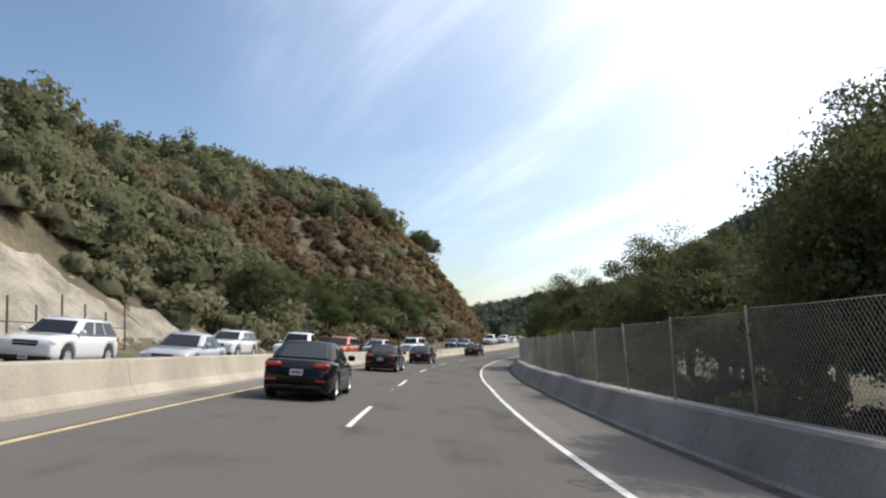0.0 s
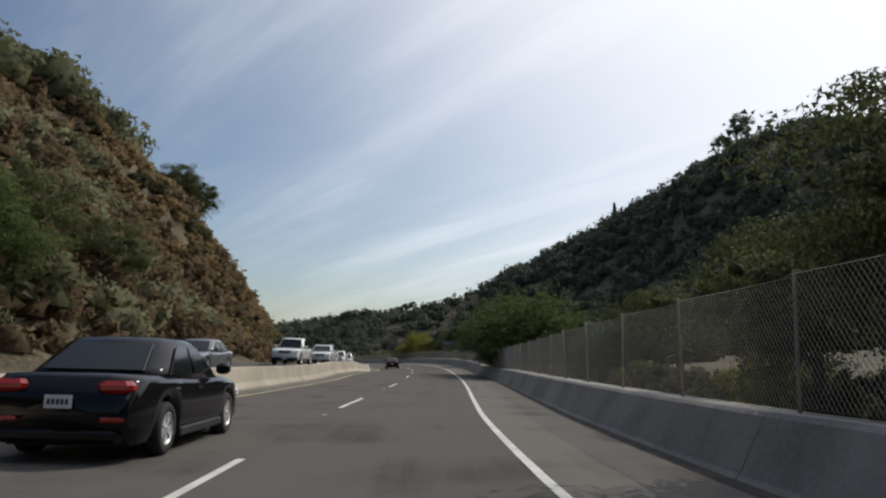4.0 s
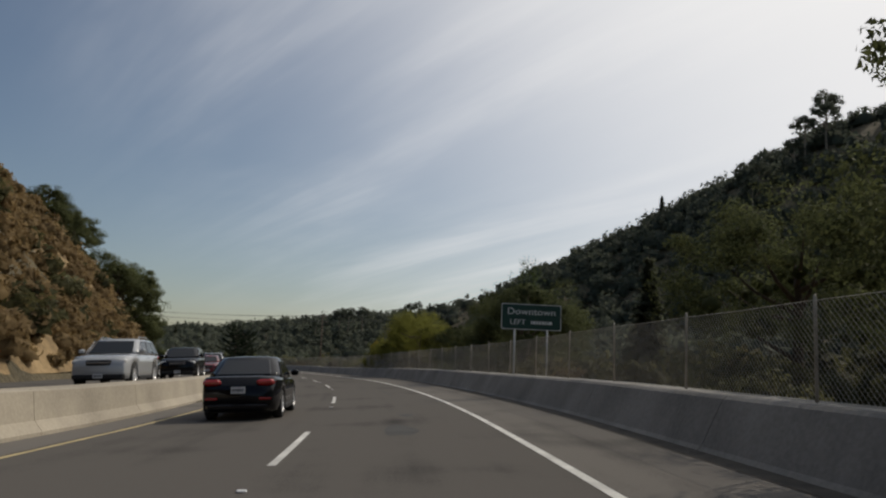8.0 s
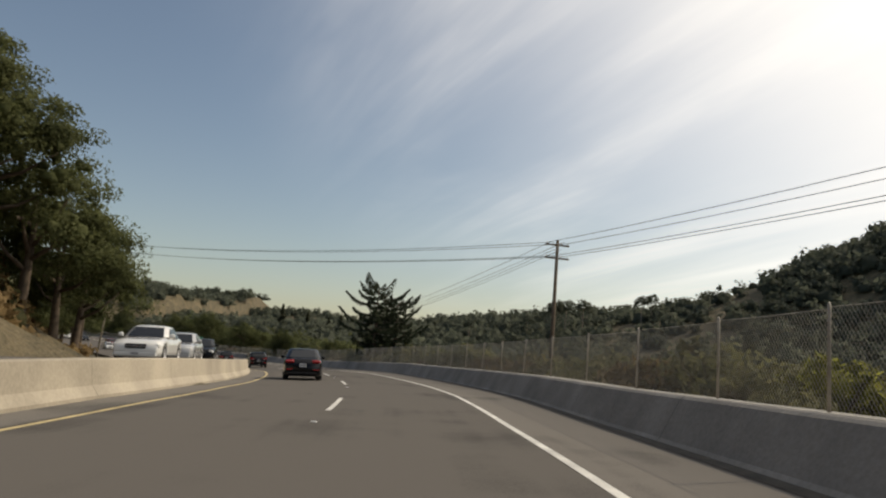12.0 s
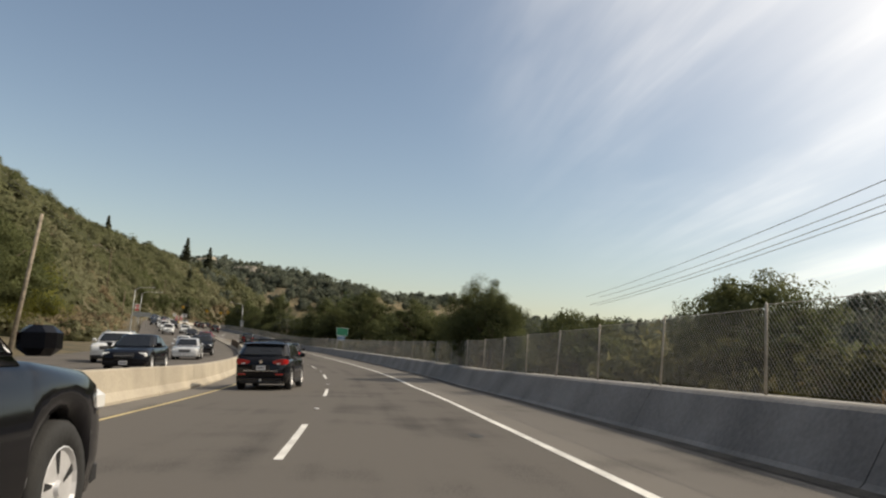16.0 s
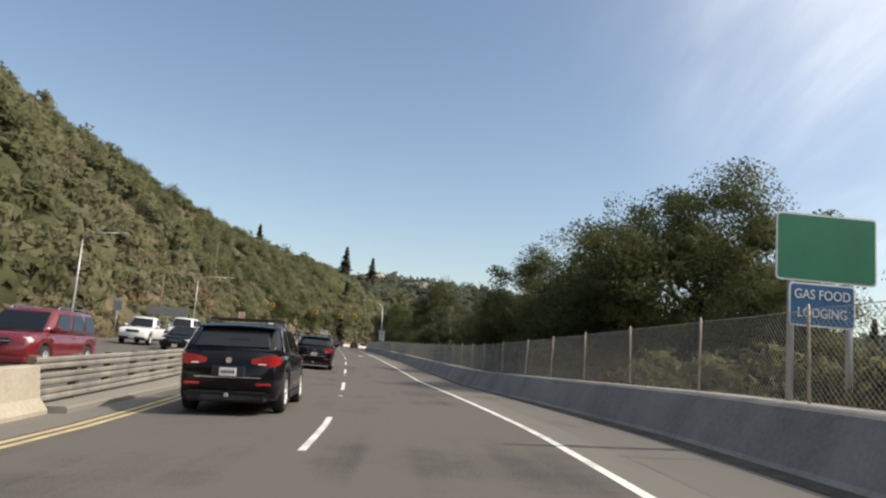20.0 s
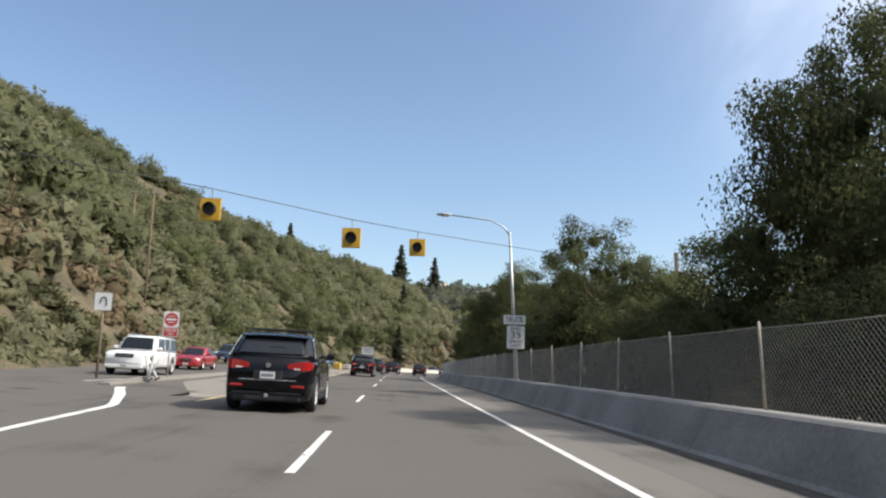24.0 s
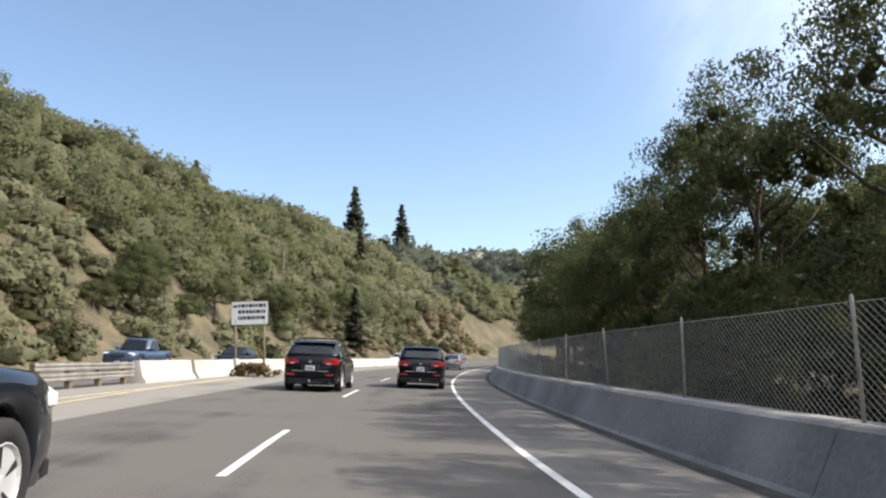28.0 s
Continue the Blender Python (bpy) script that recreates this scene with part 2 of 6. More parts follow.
def foliage(name, dark, light, dry=None, through=0.5, relief=0.7, fleck=0.9):
    """Leaves: each one takes its own shade; some let light through."""
    m = bpy.data.materials.new(name)
    m.use_nodes = True
    n, k = m.node_tree.nodes, m.node_tree.links
    b = n["Principled BSDF"]
    b.inputs["Roughness"].default_value, b.inputs["Specular IOR Level"].default_value = 0.75, 0.15
    geo = n.new("ShaderNodeNewGeometry")
    ramp = n.new("ShaderNodeValToRGB")
    e = ramp.color_ramp.elements
    e[0].position, e[0].color, e[1].position, e[1].color = 0.0, (*dark, 1), 0.85, (*light, 1)
    if dry:
        x = e.new(1.0)
        x.color = (*dry, 1)
    wide = n.new("ShaderNodeTexNoise")
    wide.inputs["Scale"].default_value, wide.inputs["Detail"].default_value = 0.22, 3.0
    k.new(geo.outputs["Position"], wide.inputs["Vector"])
    mixed = n.new("ShaderNodeMath")
    mixed.operation = "MULTIPLY_ADD"
    mixed.inputs[1].default_value = 0.38
    shift = n.new("ShaderNodeMapRange")
    shift.inputs[1].default_value, shift.inputs[2].default_value, shift.inputs[3].default_value, shift.inputs[4].default_value = 0.32, 0.68, 0.0, 0.62
    k.new(wide.outputs[0], shift.inputs[0])
    k.new(geo.outputs["Random Per Island"], mixed.inputs[0]), k.new(shift.outputs[0], mixed.inputs[2])
    fine = n.new("ShaderNodeTexNoise")
    fine.inputs["Scale"].default_value, fine.inputs["Detail"].default_value = 2.6, 4.0
    k.new(geo.outputs["Position"], fine.inputs["Vector"])
    leafy = n.new("ShaderNodeMath")
    leafy.operation = "MULTIPLY_ADD"
    leafy.inputs[1].default_value = fleck
    k.new(fine.outputs[0], leafy.inputs[0]), k.new(mixed.outputs[0], leafy.inputs[2])
    less = n.new("ShaderNodeMath")
    less.operation = "SUBTRACT"
    less.inputs[1].default_value = fleck * .45
    k.new(leafy.outputs[0], less.inputs[0])
    k.new(less.outputs[0], ramp.inputs[0])
    tuft = n.new("ShaderNodeBump")
    tuft.inputs["Strength"].default_value, tuft.inputs["Distance"].default_value = relief, 0.35
    k.new(fine.outputs[0], tuft.inputs["Height"]), k.new(tuft.outputs[0], b.inputs["Normal"])
    k.new(ramp.outputs[0], b.inputs["Base Color"])
    thin = n.new("ShaderNodeBsdfTranslucent")
    k.new(ramp.outputs[0], thin.inputs[0])
    mix = n.new("ShaderNodeMixShader")
    mix.inputs[0].default_value = through
    k.new(b.outputs[0], mix.inputs[1]), k.new(thin.outputs[0], mix.inputs[2])
    k.new(mix.outputs[0], n["Material Output"].inputs[0])
    return m


def ground_material():
    """Dry slope: straw grass, bare tan soil and darker litter, by height of noise at several sizes."""
    m = bpy.data.materials.new("dry_ground")
    m.use_nodes = True
    n, k = m.node_tree.nodes, m.node_tree.links
    b = n["Principled BSDF"]
    b.inputs["Roughness"].default_value = 0.95
    geo = n.new("ShaderNodeNewGeometry")
    tex = []
    for sc, det in ((0.03, 6), (0.25, 6), (3.0, 5)):
        t = n.new("ShaderNodeTexNoise")
        t.inputs["Scale"].default_value, t.inputs["Detail"].default_value = sc, det
        k.new(geo.outputs["Position"], t.inputs["Vector"])
        tex.append(t)
    ramps = []
    for t, c0, c1, lo, hi in ((tex[1], (.055, .05, .028), (.21, .165, .09), .42, .72), (tex[2], (.06, .05, .03), (.17, .135, .08), .3, .75)):
        r = n.new("ShaderNodeValToRGB")
        r.color_ramp.elements[0].position, r.color_ramp.elements[0].color = lo, (*c0, 1)
        r.color_ramp.elements[1].position, r.color_ramp.elements[1].color = hi, (*c1, 1)
        k.new(t.outputs[0], r.inputs[0])
        ramps.append(r)
    mix = n.new("ShaderNodeMixRGB")
    k.new(tex[0].outputs[0], mix.inputs[0]), k.new(ramps[0].outputs[0], mix.inputs[1]), k.new(ramps[1].outputs[0], mix.inputs[2])
    k.new(mix.outputs[0], b.inputs["Base Color"])
    bp = n.new("ShaderNodeBump")
    bp.inputs["Strength"].default_value, bp.inputs["Distance"].default_value = 0.8, 0.4
    k.new(tex[2].outputs[0], bp.inputs["Height"]), k.new(bp.outputs[0], b.inputs["Normal"])
    return m


def asphalt_material(name, colour, warm):
    """Worn asphalt: aggregate speckle, tyre-polished streaks and patches along the road."""
    m = bpy.data.materials.new(name)
    m.use_nodes = True
    n, k = m.node_tree.nodes, m.node_tree.links
    b = n["Principled BSDF"]
    b.inputs["Roughness"].default_value = 0.95
    b.inputs["Specular IOR Level"].default_value = 0.04
    uv = n.new("ShaderNodeUVMap")
    uv.uv_map = "plan"
    geo = n.new("ShaderNodeNewGeometry")
    long = n.new("ShaderNodeMapping")
    long.inputs["Scale"].default_value = (1.0, 0.03, 1.0)
    k.new(uv.outputs[0], long.inputs[0])
    streaks = n.new("ShaderNodeTexNoise")
    streaks.inputs["Scale"].default_value, streaks.inputs["Detail"].default_value = 1.6, 6.0
    k.new(long.outputs[0], streaks.inputs["Vector"])
    blotch = n.new("ShaderNodeTexNoise")
    blotch.inputs["Scale"].default_value, blotch.inputs["Detail"].default_value = 0.35, 6.0
    k.new(geo.outputs["Position"], blotch.inputs["Vector"])
    grit = n.new("ShaderNodeTexNoise")
    grit.inputs["Scale"].default_value, grit.inputs["Detail"].default_value = 45.0, 4.0
    k.new(geo.outputs["Position"], grit.inputs["Vector"])
    add = n.new("ShaderNodeMath")
    add.operation = "MULTIPLY_ADD"
    add.inputs[1].default_value = 0.6
    k.new(streaks.outputs[0], add.inputs[0]), k.new(blotch.outputs[0], add.inputs[2])
    add2 = n.new("ShaderNodeMath")
    add2.operation = "MULTIPLY_ADD"
    add2.inputs[1].default_value = 0.5
    k.new(grit.outputs[0], add2.inputs[0]), k.new(add.outputs[0], add2.inputs[2])
    r = n.new("ShaderNodeValToRGB")
    r.color_ramp.elements[0].position, r.color_ramp.elements[0].color = 0.7, (*[c * .72 for c in colour], 1)
    r.color_ramp.elements[1].position, r.color_ramp.elements[1].color = 1.35, (*[c * 1.45 for c in warm], 1)
    k.new(add2.outputs[0], r.inputs[0])
    k.new(r.outputs[0], b.inputs["Base Color"])
    bp = n.new("ShaderNodeBump")
    bp.inputs["Strength"].default_value, bp.inputs["Distance"].default_value = 0.35, 0.01
    k.new(grit.outputs[0], bp.inputs["Height"]), k.new(bp.outputs[0], b.inputs["Normal"])
    return m


ASPHALT = asphalt_material("worn_asphalt", (.078, .074, .071), (.088, .081, .074))
SHOULDER = asphalt_material("shoulder_asphalt", (.112, .106, .1), (.122, .113, .102))
ISLAND = asphalt_material("pale_median_paving", (.15, .142, .13), (.162, .15, .132))
CONCRETE = material("cast_concrete", (.37, .325, .255), rough=.9, spread=.14, scale=.5, fine=14, bump=.25, patch_at="world")
CONCRETE_GREY = material("grey_concrete", (.25, .24, .225), rough=.9, spread=.18, scale=.6, fine=14, bump=.25, patch_at="world")
# Pale median concrete; also paints the sunlight on the right wall's top edge.
CONCRETE_PALE_LIT = material("pale_concrete_lit_edge", (.45, .42, .37), rough=.9, spread=.12, scale=.8, fine=14, bump=.2, patch_at="world")
WALL_GREY = material("dark_weathered_concrete", (.225, .215, .2), rough=.9, spread=.18, scale=.6, fine=14, bump=.25, patch_at="world")
WHITE_LINE = material("white_road_paint", (.62, .61, .57), rough=.8, spread=.16, scale=1.5, fine=30, bump=.1, patch_at="world")
YELLOW_LINE = material("yellow_road_paint", (.50, .40, .21), rough=.8, spread=.16, scale=1.5, fine=30, bump=.1, patch_at="world")
FOOT_STRIP = material("dark_foot_strip", (.05, .044, .036), rough=.95, spread=.3, scale=3.0, fine=30, bump=.3, patch_at="world")
RUBBER_MARK = material("dark_patch", (.045, .043, .04), rough=.85, spread=.2, scale=2.0, fine=30, bump=.1, patch_at="world")
GALVANISED = material("galvanised_steel", (.45, .46, .46), rough=.5, metal=.7, spread=.1, scale=3, fine=40, bump=.05)
WIRE = material("chain_link_wire", (.44, .41, .35), rough=.6, metal=.4, spread=.08, scale=4, fine=30, bump=0)
FENCE_POST = material("weathered_fence_post", (.44, .40, .34), rough=.6, metal=.25, spread=.18, scale=3, fine=40, bump=.1)
CABLE = material("black_cable", (.03, .03, .03), rough=.6, bump=0)
BARK = material("bark", (.10, .075, .055), rough=.95, spread=.25, scale=3, fine=22, bump=.6)
BARK_PALE = material("pale_bark", (.26, .22, .17), rough=.95, spread=.25, scale=3, fine=22, bump=.6)
POLE_WOOD = material("weathered_pole_wood", (.16, .12, .085), rough=.95, spread=.2, scale=4, fine=30, bump=.4)
SOIL = ground_material()
DRY_BANK = material("golden_dry_bank", (.26, .18, .09), rough=.95, spread=.3, scale=.5, fine=4.0, bump=.9, patch_at="world")
ROCK = material("tan_cut_rock", (.26, .228, .18), rough=.95, spread=.3, scale=.35, fine=3.0, bump=.9, patch_at="world")
LEAF_OAK = foliage("oak_leaves", (.06, .072, .032), (.14, .155, .066))
LEAF_SCRUB = foliage("scrub_leaves", (.035, .04, .02), (.105, .1, .045), dry=(.16, .125, .06))
LEAF_OLIVE = foliage("olive_leaves", (.09, .095, .042), (.185, .18, .085), dry=(.21, .185, .10))
LEAF_DRY = foliage("dry_brush_leaves", (.075, .052, .026), (.18, .125, .06), dry=(.25, .18, .09))
LEAF_BRIGHT = foliage("bright_leaves", (.1, .112, .026), (.25, .25, .06), through=.68)
LEAF_GREEN = foliage("green_leaves", (.055, .082, .028), (.13, .165, .055))
LEAF_GREY = foliage("grey_green_leaves", (.05, .058, .04), (.13, .14, .09))
NEEDLES = foliage("conifer_needles", (.018, .028, .018), (.05, .065, .036), through=.25)
# Slope greens, lightened so the colour carries some of the hill haze.
LEAF_SLOPE = foliage("slope_oak_leaves", (.098, .106, .054), (.18, .186, .098), dry=(.2, .19, .11), through=.55, relief=.25, fleck=.5)
LEAF_SLOPE_PALE = foliage("slope_scrub_leaves", (.15, .152, .086), (.235, .232, .138), dry=(.27, .245, .16), through=.55, relief=.25, fleck=.5)
LEAF_RUSSET = foliage("russet_brush_leaves", (.085, .059, .033), (.19, .138, .078), dry=(.24, .19, .115), relief=.35, fleck=.6)
LEAF_GOLD = foliage("golden_brush_leaves", (.13, .088, .042), (.28, .2, .1), dry=(.36, .27, .15), relief=.35, fleck=.6)
LEAF_STRAW = foliage("straw_brush_leaves", (.13, .1, .06), (.29, .235, .145), dry=(.34, .28, .18), relief=.3, fleck=.5)
# Paler and bluer leaves: the haze over the far woods is in the colour.
LEAF_FAR_HAZED = foliage("far_wood_leaves_hazed", (.075, .09, .068), (.14, .155, .115), through=.55)
GLASS_DARK = material("tinted_glass", (.012, .014, .016), rough=.05, spread=.02, bump=0)
TYRE = material("tyre_rubber", (.018, .018, .018), rough=.85, bump=.2)
RIM = material("alloy_rim", (.62, .62, .63), rough=.35, metal=.35, spread=.05, bump=0)
OLD_STEEL = material("weathered_rail_steel", (.27, .25, .22), rough=.6, metal=.3, spread=.2, scale=2, fine=30, bump=.1)
TRIM = material("black_plastic_trim", (.013, .013, .014), rough=.7, bump=.1)
CHROME = material("chrome", (.62, .62, .63), rough=.15, metal=1.0, spread=.03, bump=0)
LAMP_RED = material("red_lens", (.33, .012, .012), rough=.15, spread=.06, bump=0, coat=.5)
LAMP_CLEAR = material("clear_lens", (.72, .72, .70), rough=.12, spread=.05, bump=0, coat=.5)
LAMP_AMBER = material("amber_lens", (.6, .2, .02), rough=.2, spread=.05, bump=0)
PLATE = material("pale_plate", (.62, .62, .62), rough=.5, spread=.04, bump=0)
INK = material("dark_ink", (.03, .03, .035), rough=.6, spread=.05, bump=0)
SIGN_WHITE = material("white_sign_sheet", (.68, .68, .66), rough=.45, spread=.05, scale=2, bump=0)
SIGN_GREEN = material("green_sign_sheet", (.015, .16, .09), rough=.45, spread=.08, scale=1.5, bump=0)
SIGN_BLUE = material("blue_sign_sheet", (.02, .10, .22), rough=.45, spread=.08, scale=1.5, bump=0)
SIGN_RED = material("red_sign_sheet", (.42, .03, .03), rough=.45, spread=.08, scale=1.5, bump=0)
# Darker copy of the green sheet, with the shade in its colour.
SIGN_SHADED = material("shaded_dark_green_sheet", (.012, .05, .035), rough=.5, spread=.1, scale=1.5, bump=0)
SIGN_BACK = material("bare_sign_back", (.33, .34, .33), rough=.55, metal=.4, spread=.08, scale=3, bump=0)
SIGNAL_YELLOW = material("signal_housing_yellow", (.62, .36, .03), rough=.5, spread=.06, bump=0)
SAFETY_YELLOW = material("safety_yellow", (.62, .40, .05), rough=.55, spread=.1, bump=0)
PAINTS = {}


def paint(colour):
    if colour not in PAINTS:
        m = PAINTS[colour] = material("car_paint", colour, rough=.22, spread=.015, scale=2, fine=200, bump=0, coat=0.0 if max(colour) < .02 else .8)
        if max(colour) < .02:
            m.node_tree.nodes["Principled BSDF"].inputs["Specular IOR Level"].default_value = .3
            m.node_tree.nodes["Principled BSDF"].inputs["Roughness"].default_value = .1
    return PAINTS[colour]


# ---- mesh helpers ----
class Shape:
    """Collects corners and faces of one mesh."""
    def __init__(self):
        self.v, self.f = [], []

    def add(self, verts, faces):
        k = len(self.v)
        self.v += [tuple(p) for p in verts]
        self.f += [tuple(i + k for i in f) for f in faces]
        return self

    def box(self, x0, x1, y0, y1, z0, z1, soft=0.0):
        if soft <= 0:
            p = [(x, y, z) for z in (z0, z1) for y in (y0, y1) for x in (x0, x1)]
            return self.add(p, [(0, 2, 3, 1), (4, 5, 7, 6), (0, 1, 5, 4), (2, 6, 7, 3), (0, 4, 6, 2), (1, 3, 7, 5)])
        s = min(soft, (x1 - x0) * .45, (y1 - y0) * .45, (z1 - z0) * .45)
        rings = []
        for z, d in ((z0, s), (z0 + s, 0), (z1 - s, 0), (z1, s)):
            a, b, c, e = x0 + d, x1 - d, y0 + d, y1 - d
            rings.append([(a + s, c, z), (b - s, c, z), (b, c + s, z), (b, e - s, z), (b - s, e, z), (a + s, e, z), (a, e - s, z), (a, c + s, z)])
        return self.loft(rings, True, True)

    def loft(self, rings, closed=True, caps=True):
        n, k = len(rings[0]), len(self.v)
        for r in rings:
            self.v += [tuple(p) for p in r]
        for a in range(len(rings) - 1):
            for i in range(n if closed else n - 1):
                j = (i + 1) % n
                self.f.append((k + a * n + i, k + a * n + j, k + (a + 1) * n + j, k + (a + 1) * n + i))
        if caps:
            self.f.append(tuple(k + i for i in reversed(range(n))))
            self.f.append(tuple(k + (len(rings) - 1) * n + i for i in range(n)))
        return self

    def tube(self, path, radii, sides=8, caps=True):
        path = [Vector(p) for p in path]
        rings = []
        for i, p in enumerate(path):
            d = (path[min(i + 1, len(path) - 1)] - path[max(i - 1, 0)]).normalized()
            a = d.cross(Vector((0.31, 0.17, 0.93)) if abs(d.z) < .9 else Vector((1, 0, 0))).normalized()
            b = d.cross(a)
            r = radii[i] if hasattr(radii, "__len__") else radii
            rings.append([p + (a * math.cos(t) + b * math.sin(t)) * r for t in [2 * math.pi * j / sides for j in range(sides)]])
        return self.loft(rings, True, caps)

    def wheel_ring(self, x, profile, sides=24, caps=True):
        """Turned about the x axis through the origin: profile of (offset along x, radius)."""
        rings = [[(x + o, r * math.cos(2 * math.pi * j / sides), r * math.sin(2 * math.pi * j / sides)) for j in range(sides)] for o, r in profile]
        return self.loft(rings, True, caps)

    def mesh(self, name, mat, smooth=False):
        me = bpy.data.meshes.new(name)
        me.from_pydata(self.v, [], self.f)
        me.materials.append(mat)
        if smooth:
            me.shade_smooth()
        me.update()
        return me


def part(name, shape, mat=None, parent=None, label="", smooth=False):
    me = shape.mesh(name, mat, smooth) if isinstance(shape, Shape) else shape
    ob = new(name, me)
    ob.parent = parent
    if label:
        tagged(ob, label)
    return ob


def thing(name, m, label, category, group="", kind=""):
    ob = new(name)
    ob.matrix_world = m
    return tagged(ob, label, category, group, kind)


def quick_mesh(name, verts, quads, mat, normals=None):
    """One mesh from arrays of corners and of faces with equal corner counts."""
    me = bpy.data.meshes.new(name)
    verts, quads = np.asarray(verts, np.float32), np.asarray(quads, np.int32)
    me.vertices.add(len(verts)), me.loops.add(quads.size), me.polygons.add(len(quads))
    me.vertices.foreach_set("co", verts.ravel())
    me.loops.foreach_set("vertex_index", quads.ravel())
    me.polygons.foreach_set("loop_start", np.arange(0, quads.size, quads.shape[1], dtype=np.int32))
    me.materials.append(mat)
    me.update(calc_edges=True)
    if normals is not None:
        me.normals_split_custom_set_from_vertices(normals)
    return me


def writing(text, height, mat, parent, place, width=None, name="lettering"):
    """Raised letters in the built-in font, upright in the parent's x-z plane, facing -y."""
    cu = bpy.data.curves.new(name, "FONT")
    cu.body, cu.size, cu.extrude, cu.align_x, cu.align_y = text, height * 1.38, 0.004, "CENTER", "CENTER"
    tmp = bpy.data.objects.new(name, cu)
    scene.collection.objects.link(tmp)
    bpy.context.view_layer.update()
    me = bpy.data.meshes.new_from_object(tmp.evaluated_get(bpy.context.evaluated_depsgraph_get()))
    bpy.data.objects.remove(tmp)
    me.materials.clear()
    me.materials.append(mat)
    ob = new(name, me)
    ob.parent = parent
    wide = max(v.co.x for v in me.vertices) - min(v.co.x for v in me.vertices)
    ob.matrix_basis = pose(*place, 90, 0, 0) @ Matrix.Diagonal(((width / wide) if width else 1.0, 1.0, 1.0, 1))
    return ob


# ---- the ground: one sheet out to the horizon ----
TOE = [(-80, 20), (0, 19), (60, 18.5), (120, 17.5), (200, 17), (280, 16.5), (300, 19), (330, 30), (400, 42), (450, 40), (500, 30), (540, 26), (640, 24), (820, 24)]
CREST = [(-80, 46), (0, 50), (60, 46), (90, 42), (150, 43), (225, 46), (250, 36), (275, 24), (292, 12), (306, 4), (330, 3), (400, 30), (430, 70), (470, 105), (540, 128), (600, 116), (640, 96), (680, 60), (720, 43), (760, 31), (820, 22)]
STEEP = [(-80, .9), (30, .95), (130, 1.15), (195, 1.1), (212, 1.55), (285, 1.6), (300, .9), (330, .3), (420, .6), (500, .8), (820, .85)]


RISE = [(-80, .85), (40, .8), (75, .66), (110, .72), (145, .95), (170, 1.25), (215, 1.3), (245, 1.0), (290, .85), (400, .85), (440, .85), (500, .83), (560, .79), (620, .76), (700, .77), (820, .77)]


def relief(x, y, s, l):
    """Height of the land over the road's level."""
    toe, crest, steep = knots(TOE, s), np.maximum(knots(CREST, s), .5), knots(STEEP, s)
    d = np.maximum(-l - toe, 0)
    low = np.minimum(9, crest)
    up = np.maximum(crest - 9, .3)
    left = low * np.tanh(steep * d / low) + up * np.tanh(knots(RISE, s) * np.maximum(d - 5, 0) / up)
    left = np.where(d > 240, left * np.exp(-((d - 240) / 260) ** 2) + 25 * (1 - np.exp(-((d - 240) / 260) ** 2)), left)
    r = np.maximum(l - 7.5, 0)
    right = -.6 * np.clip(r / 4, 0, 1) + knots([(-80, .10), (150, .06), (240, 0), (420, -.01), (520, .03), (600, .12), (820, .12)], s) * np.clip(r, 0, 60)
    far = 138 * np.exp(-(((x - 345) / 112) ** 2 + ((y - 480) / 220) ** 2))
    far += 26 * np.exp(-(((x - 130) / 170) ** 2 + ((y - 760) / 90) ** 2))
    far += 28 * np.exp(-(((x + 380) / 150) ** 2 + ((y - 850) / 110) ** 2)) + 26 * np.exp(-(((x + 300) / 260) ** 2 + ((y - 1150) / 160) ** 2)) + 20 * np.exp(-(((x - 60) / 260) ** 2 + ((y - 1150) / 160) ** 2))
    far += 30 * np.exp(-(((x - 230) / 80) ** 2 + ((y - 590) / 80) ** 2))
    far += 24 * np.exp(-(((x - 165) / 85) ** 2 + ((y - 640) / 85) ** 2))
    far += 24 * np.exp(-(((x + 337) / 62) ** 2 + ((y - 486) / 62) ** 2))
    far += 14 * np.exp(-(((x + 350) / 75) ** 2 + ((y - 665) / 75) ** 2))
    far *= np.clip((np.abs(l) - 30) / 60, 0, 1)
    bumps = np.array([noise.noise(Vector((a / 23, b / 23, 0))) for a, b in zip(x, y)]) * np.clip(d / 12, 0, 1) * 3.5
    bumps += np.array([noise.noise(Vector((a / 7, b / 7, 3))) for a, b in zip(x, y)]) * np.clip(d / 6, 0, 1) * 1.2
    return left + np.where(l > 0, right, 0) + far + bumps


def land(x, y):
    """The land's own level at world places."""
    x, y = np.asarray(x, float).ravel(), np.asarray(y, float).ravel()
    s, l = station(x, y)
    base = np.interp(s, RS, RZ) + np.interp(s, RS, RB) * np.clip(l, -16, 7) + lifted(s, l)
    return base - .35 + relief(x, y, s, l)


def spread(lo, hi, step, out, steps):
    far = np.geomspace(step * 2, out, steps)
    return np.concatenate([lo - far[::-1], np.arange(lo, hi, step), hi + far])


gx, gy = spread(-300, 240, 4.0, 2600, 16), spread(-110, 760, 4.0, 2600, 16)
GX, GY = np.meshgrid(gx, gy)
GZ = land(GX, GY)
nx, ny = len(gx), len(gy)
ii = (np.arange(ny - 1)[:, None] * nx + np.arange(nx - 1)).ravel()
ground = new("ground", quick_mesh("ground", np.stack([GX.ravel(), GY.ravel(), GZ], -1), np.stack([ii, ii + 1, ii + nx + 1, ii + nx], -1), SOIL))
ground.data.shade_smooth()
tagged(ground, "dry tan and straw coloured hillside ground", "ground", kind="structure")


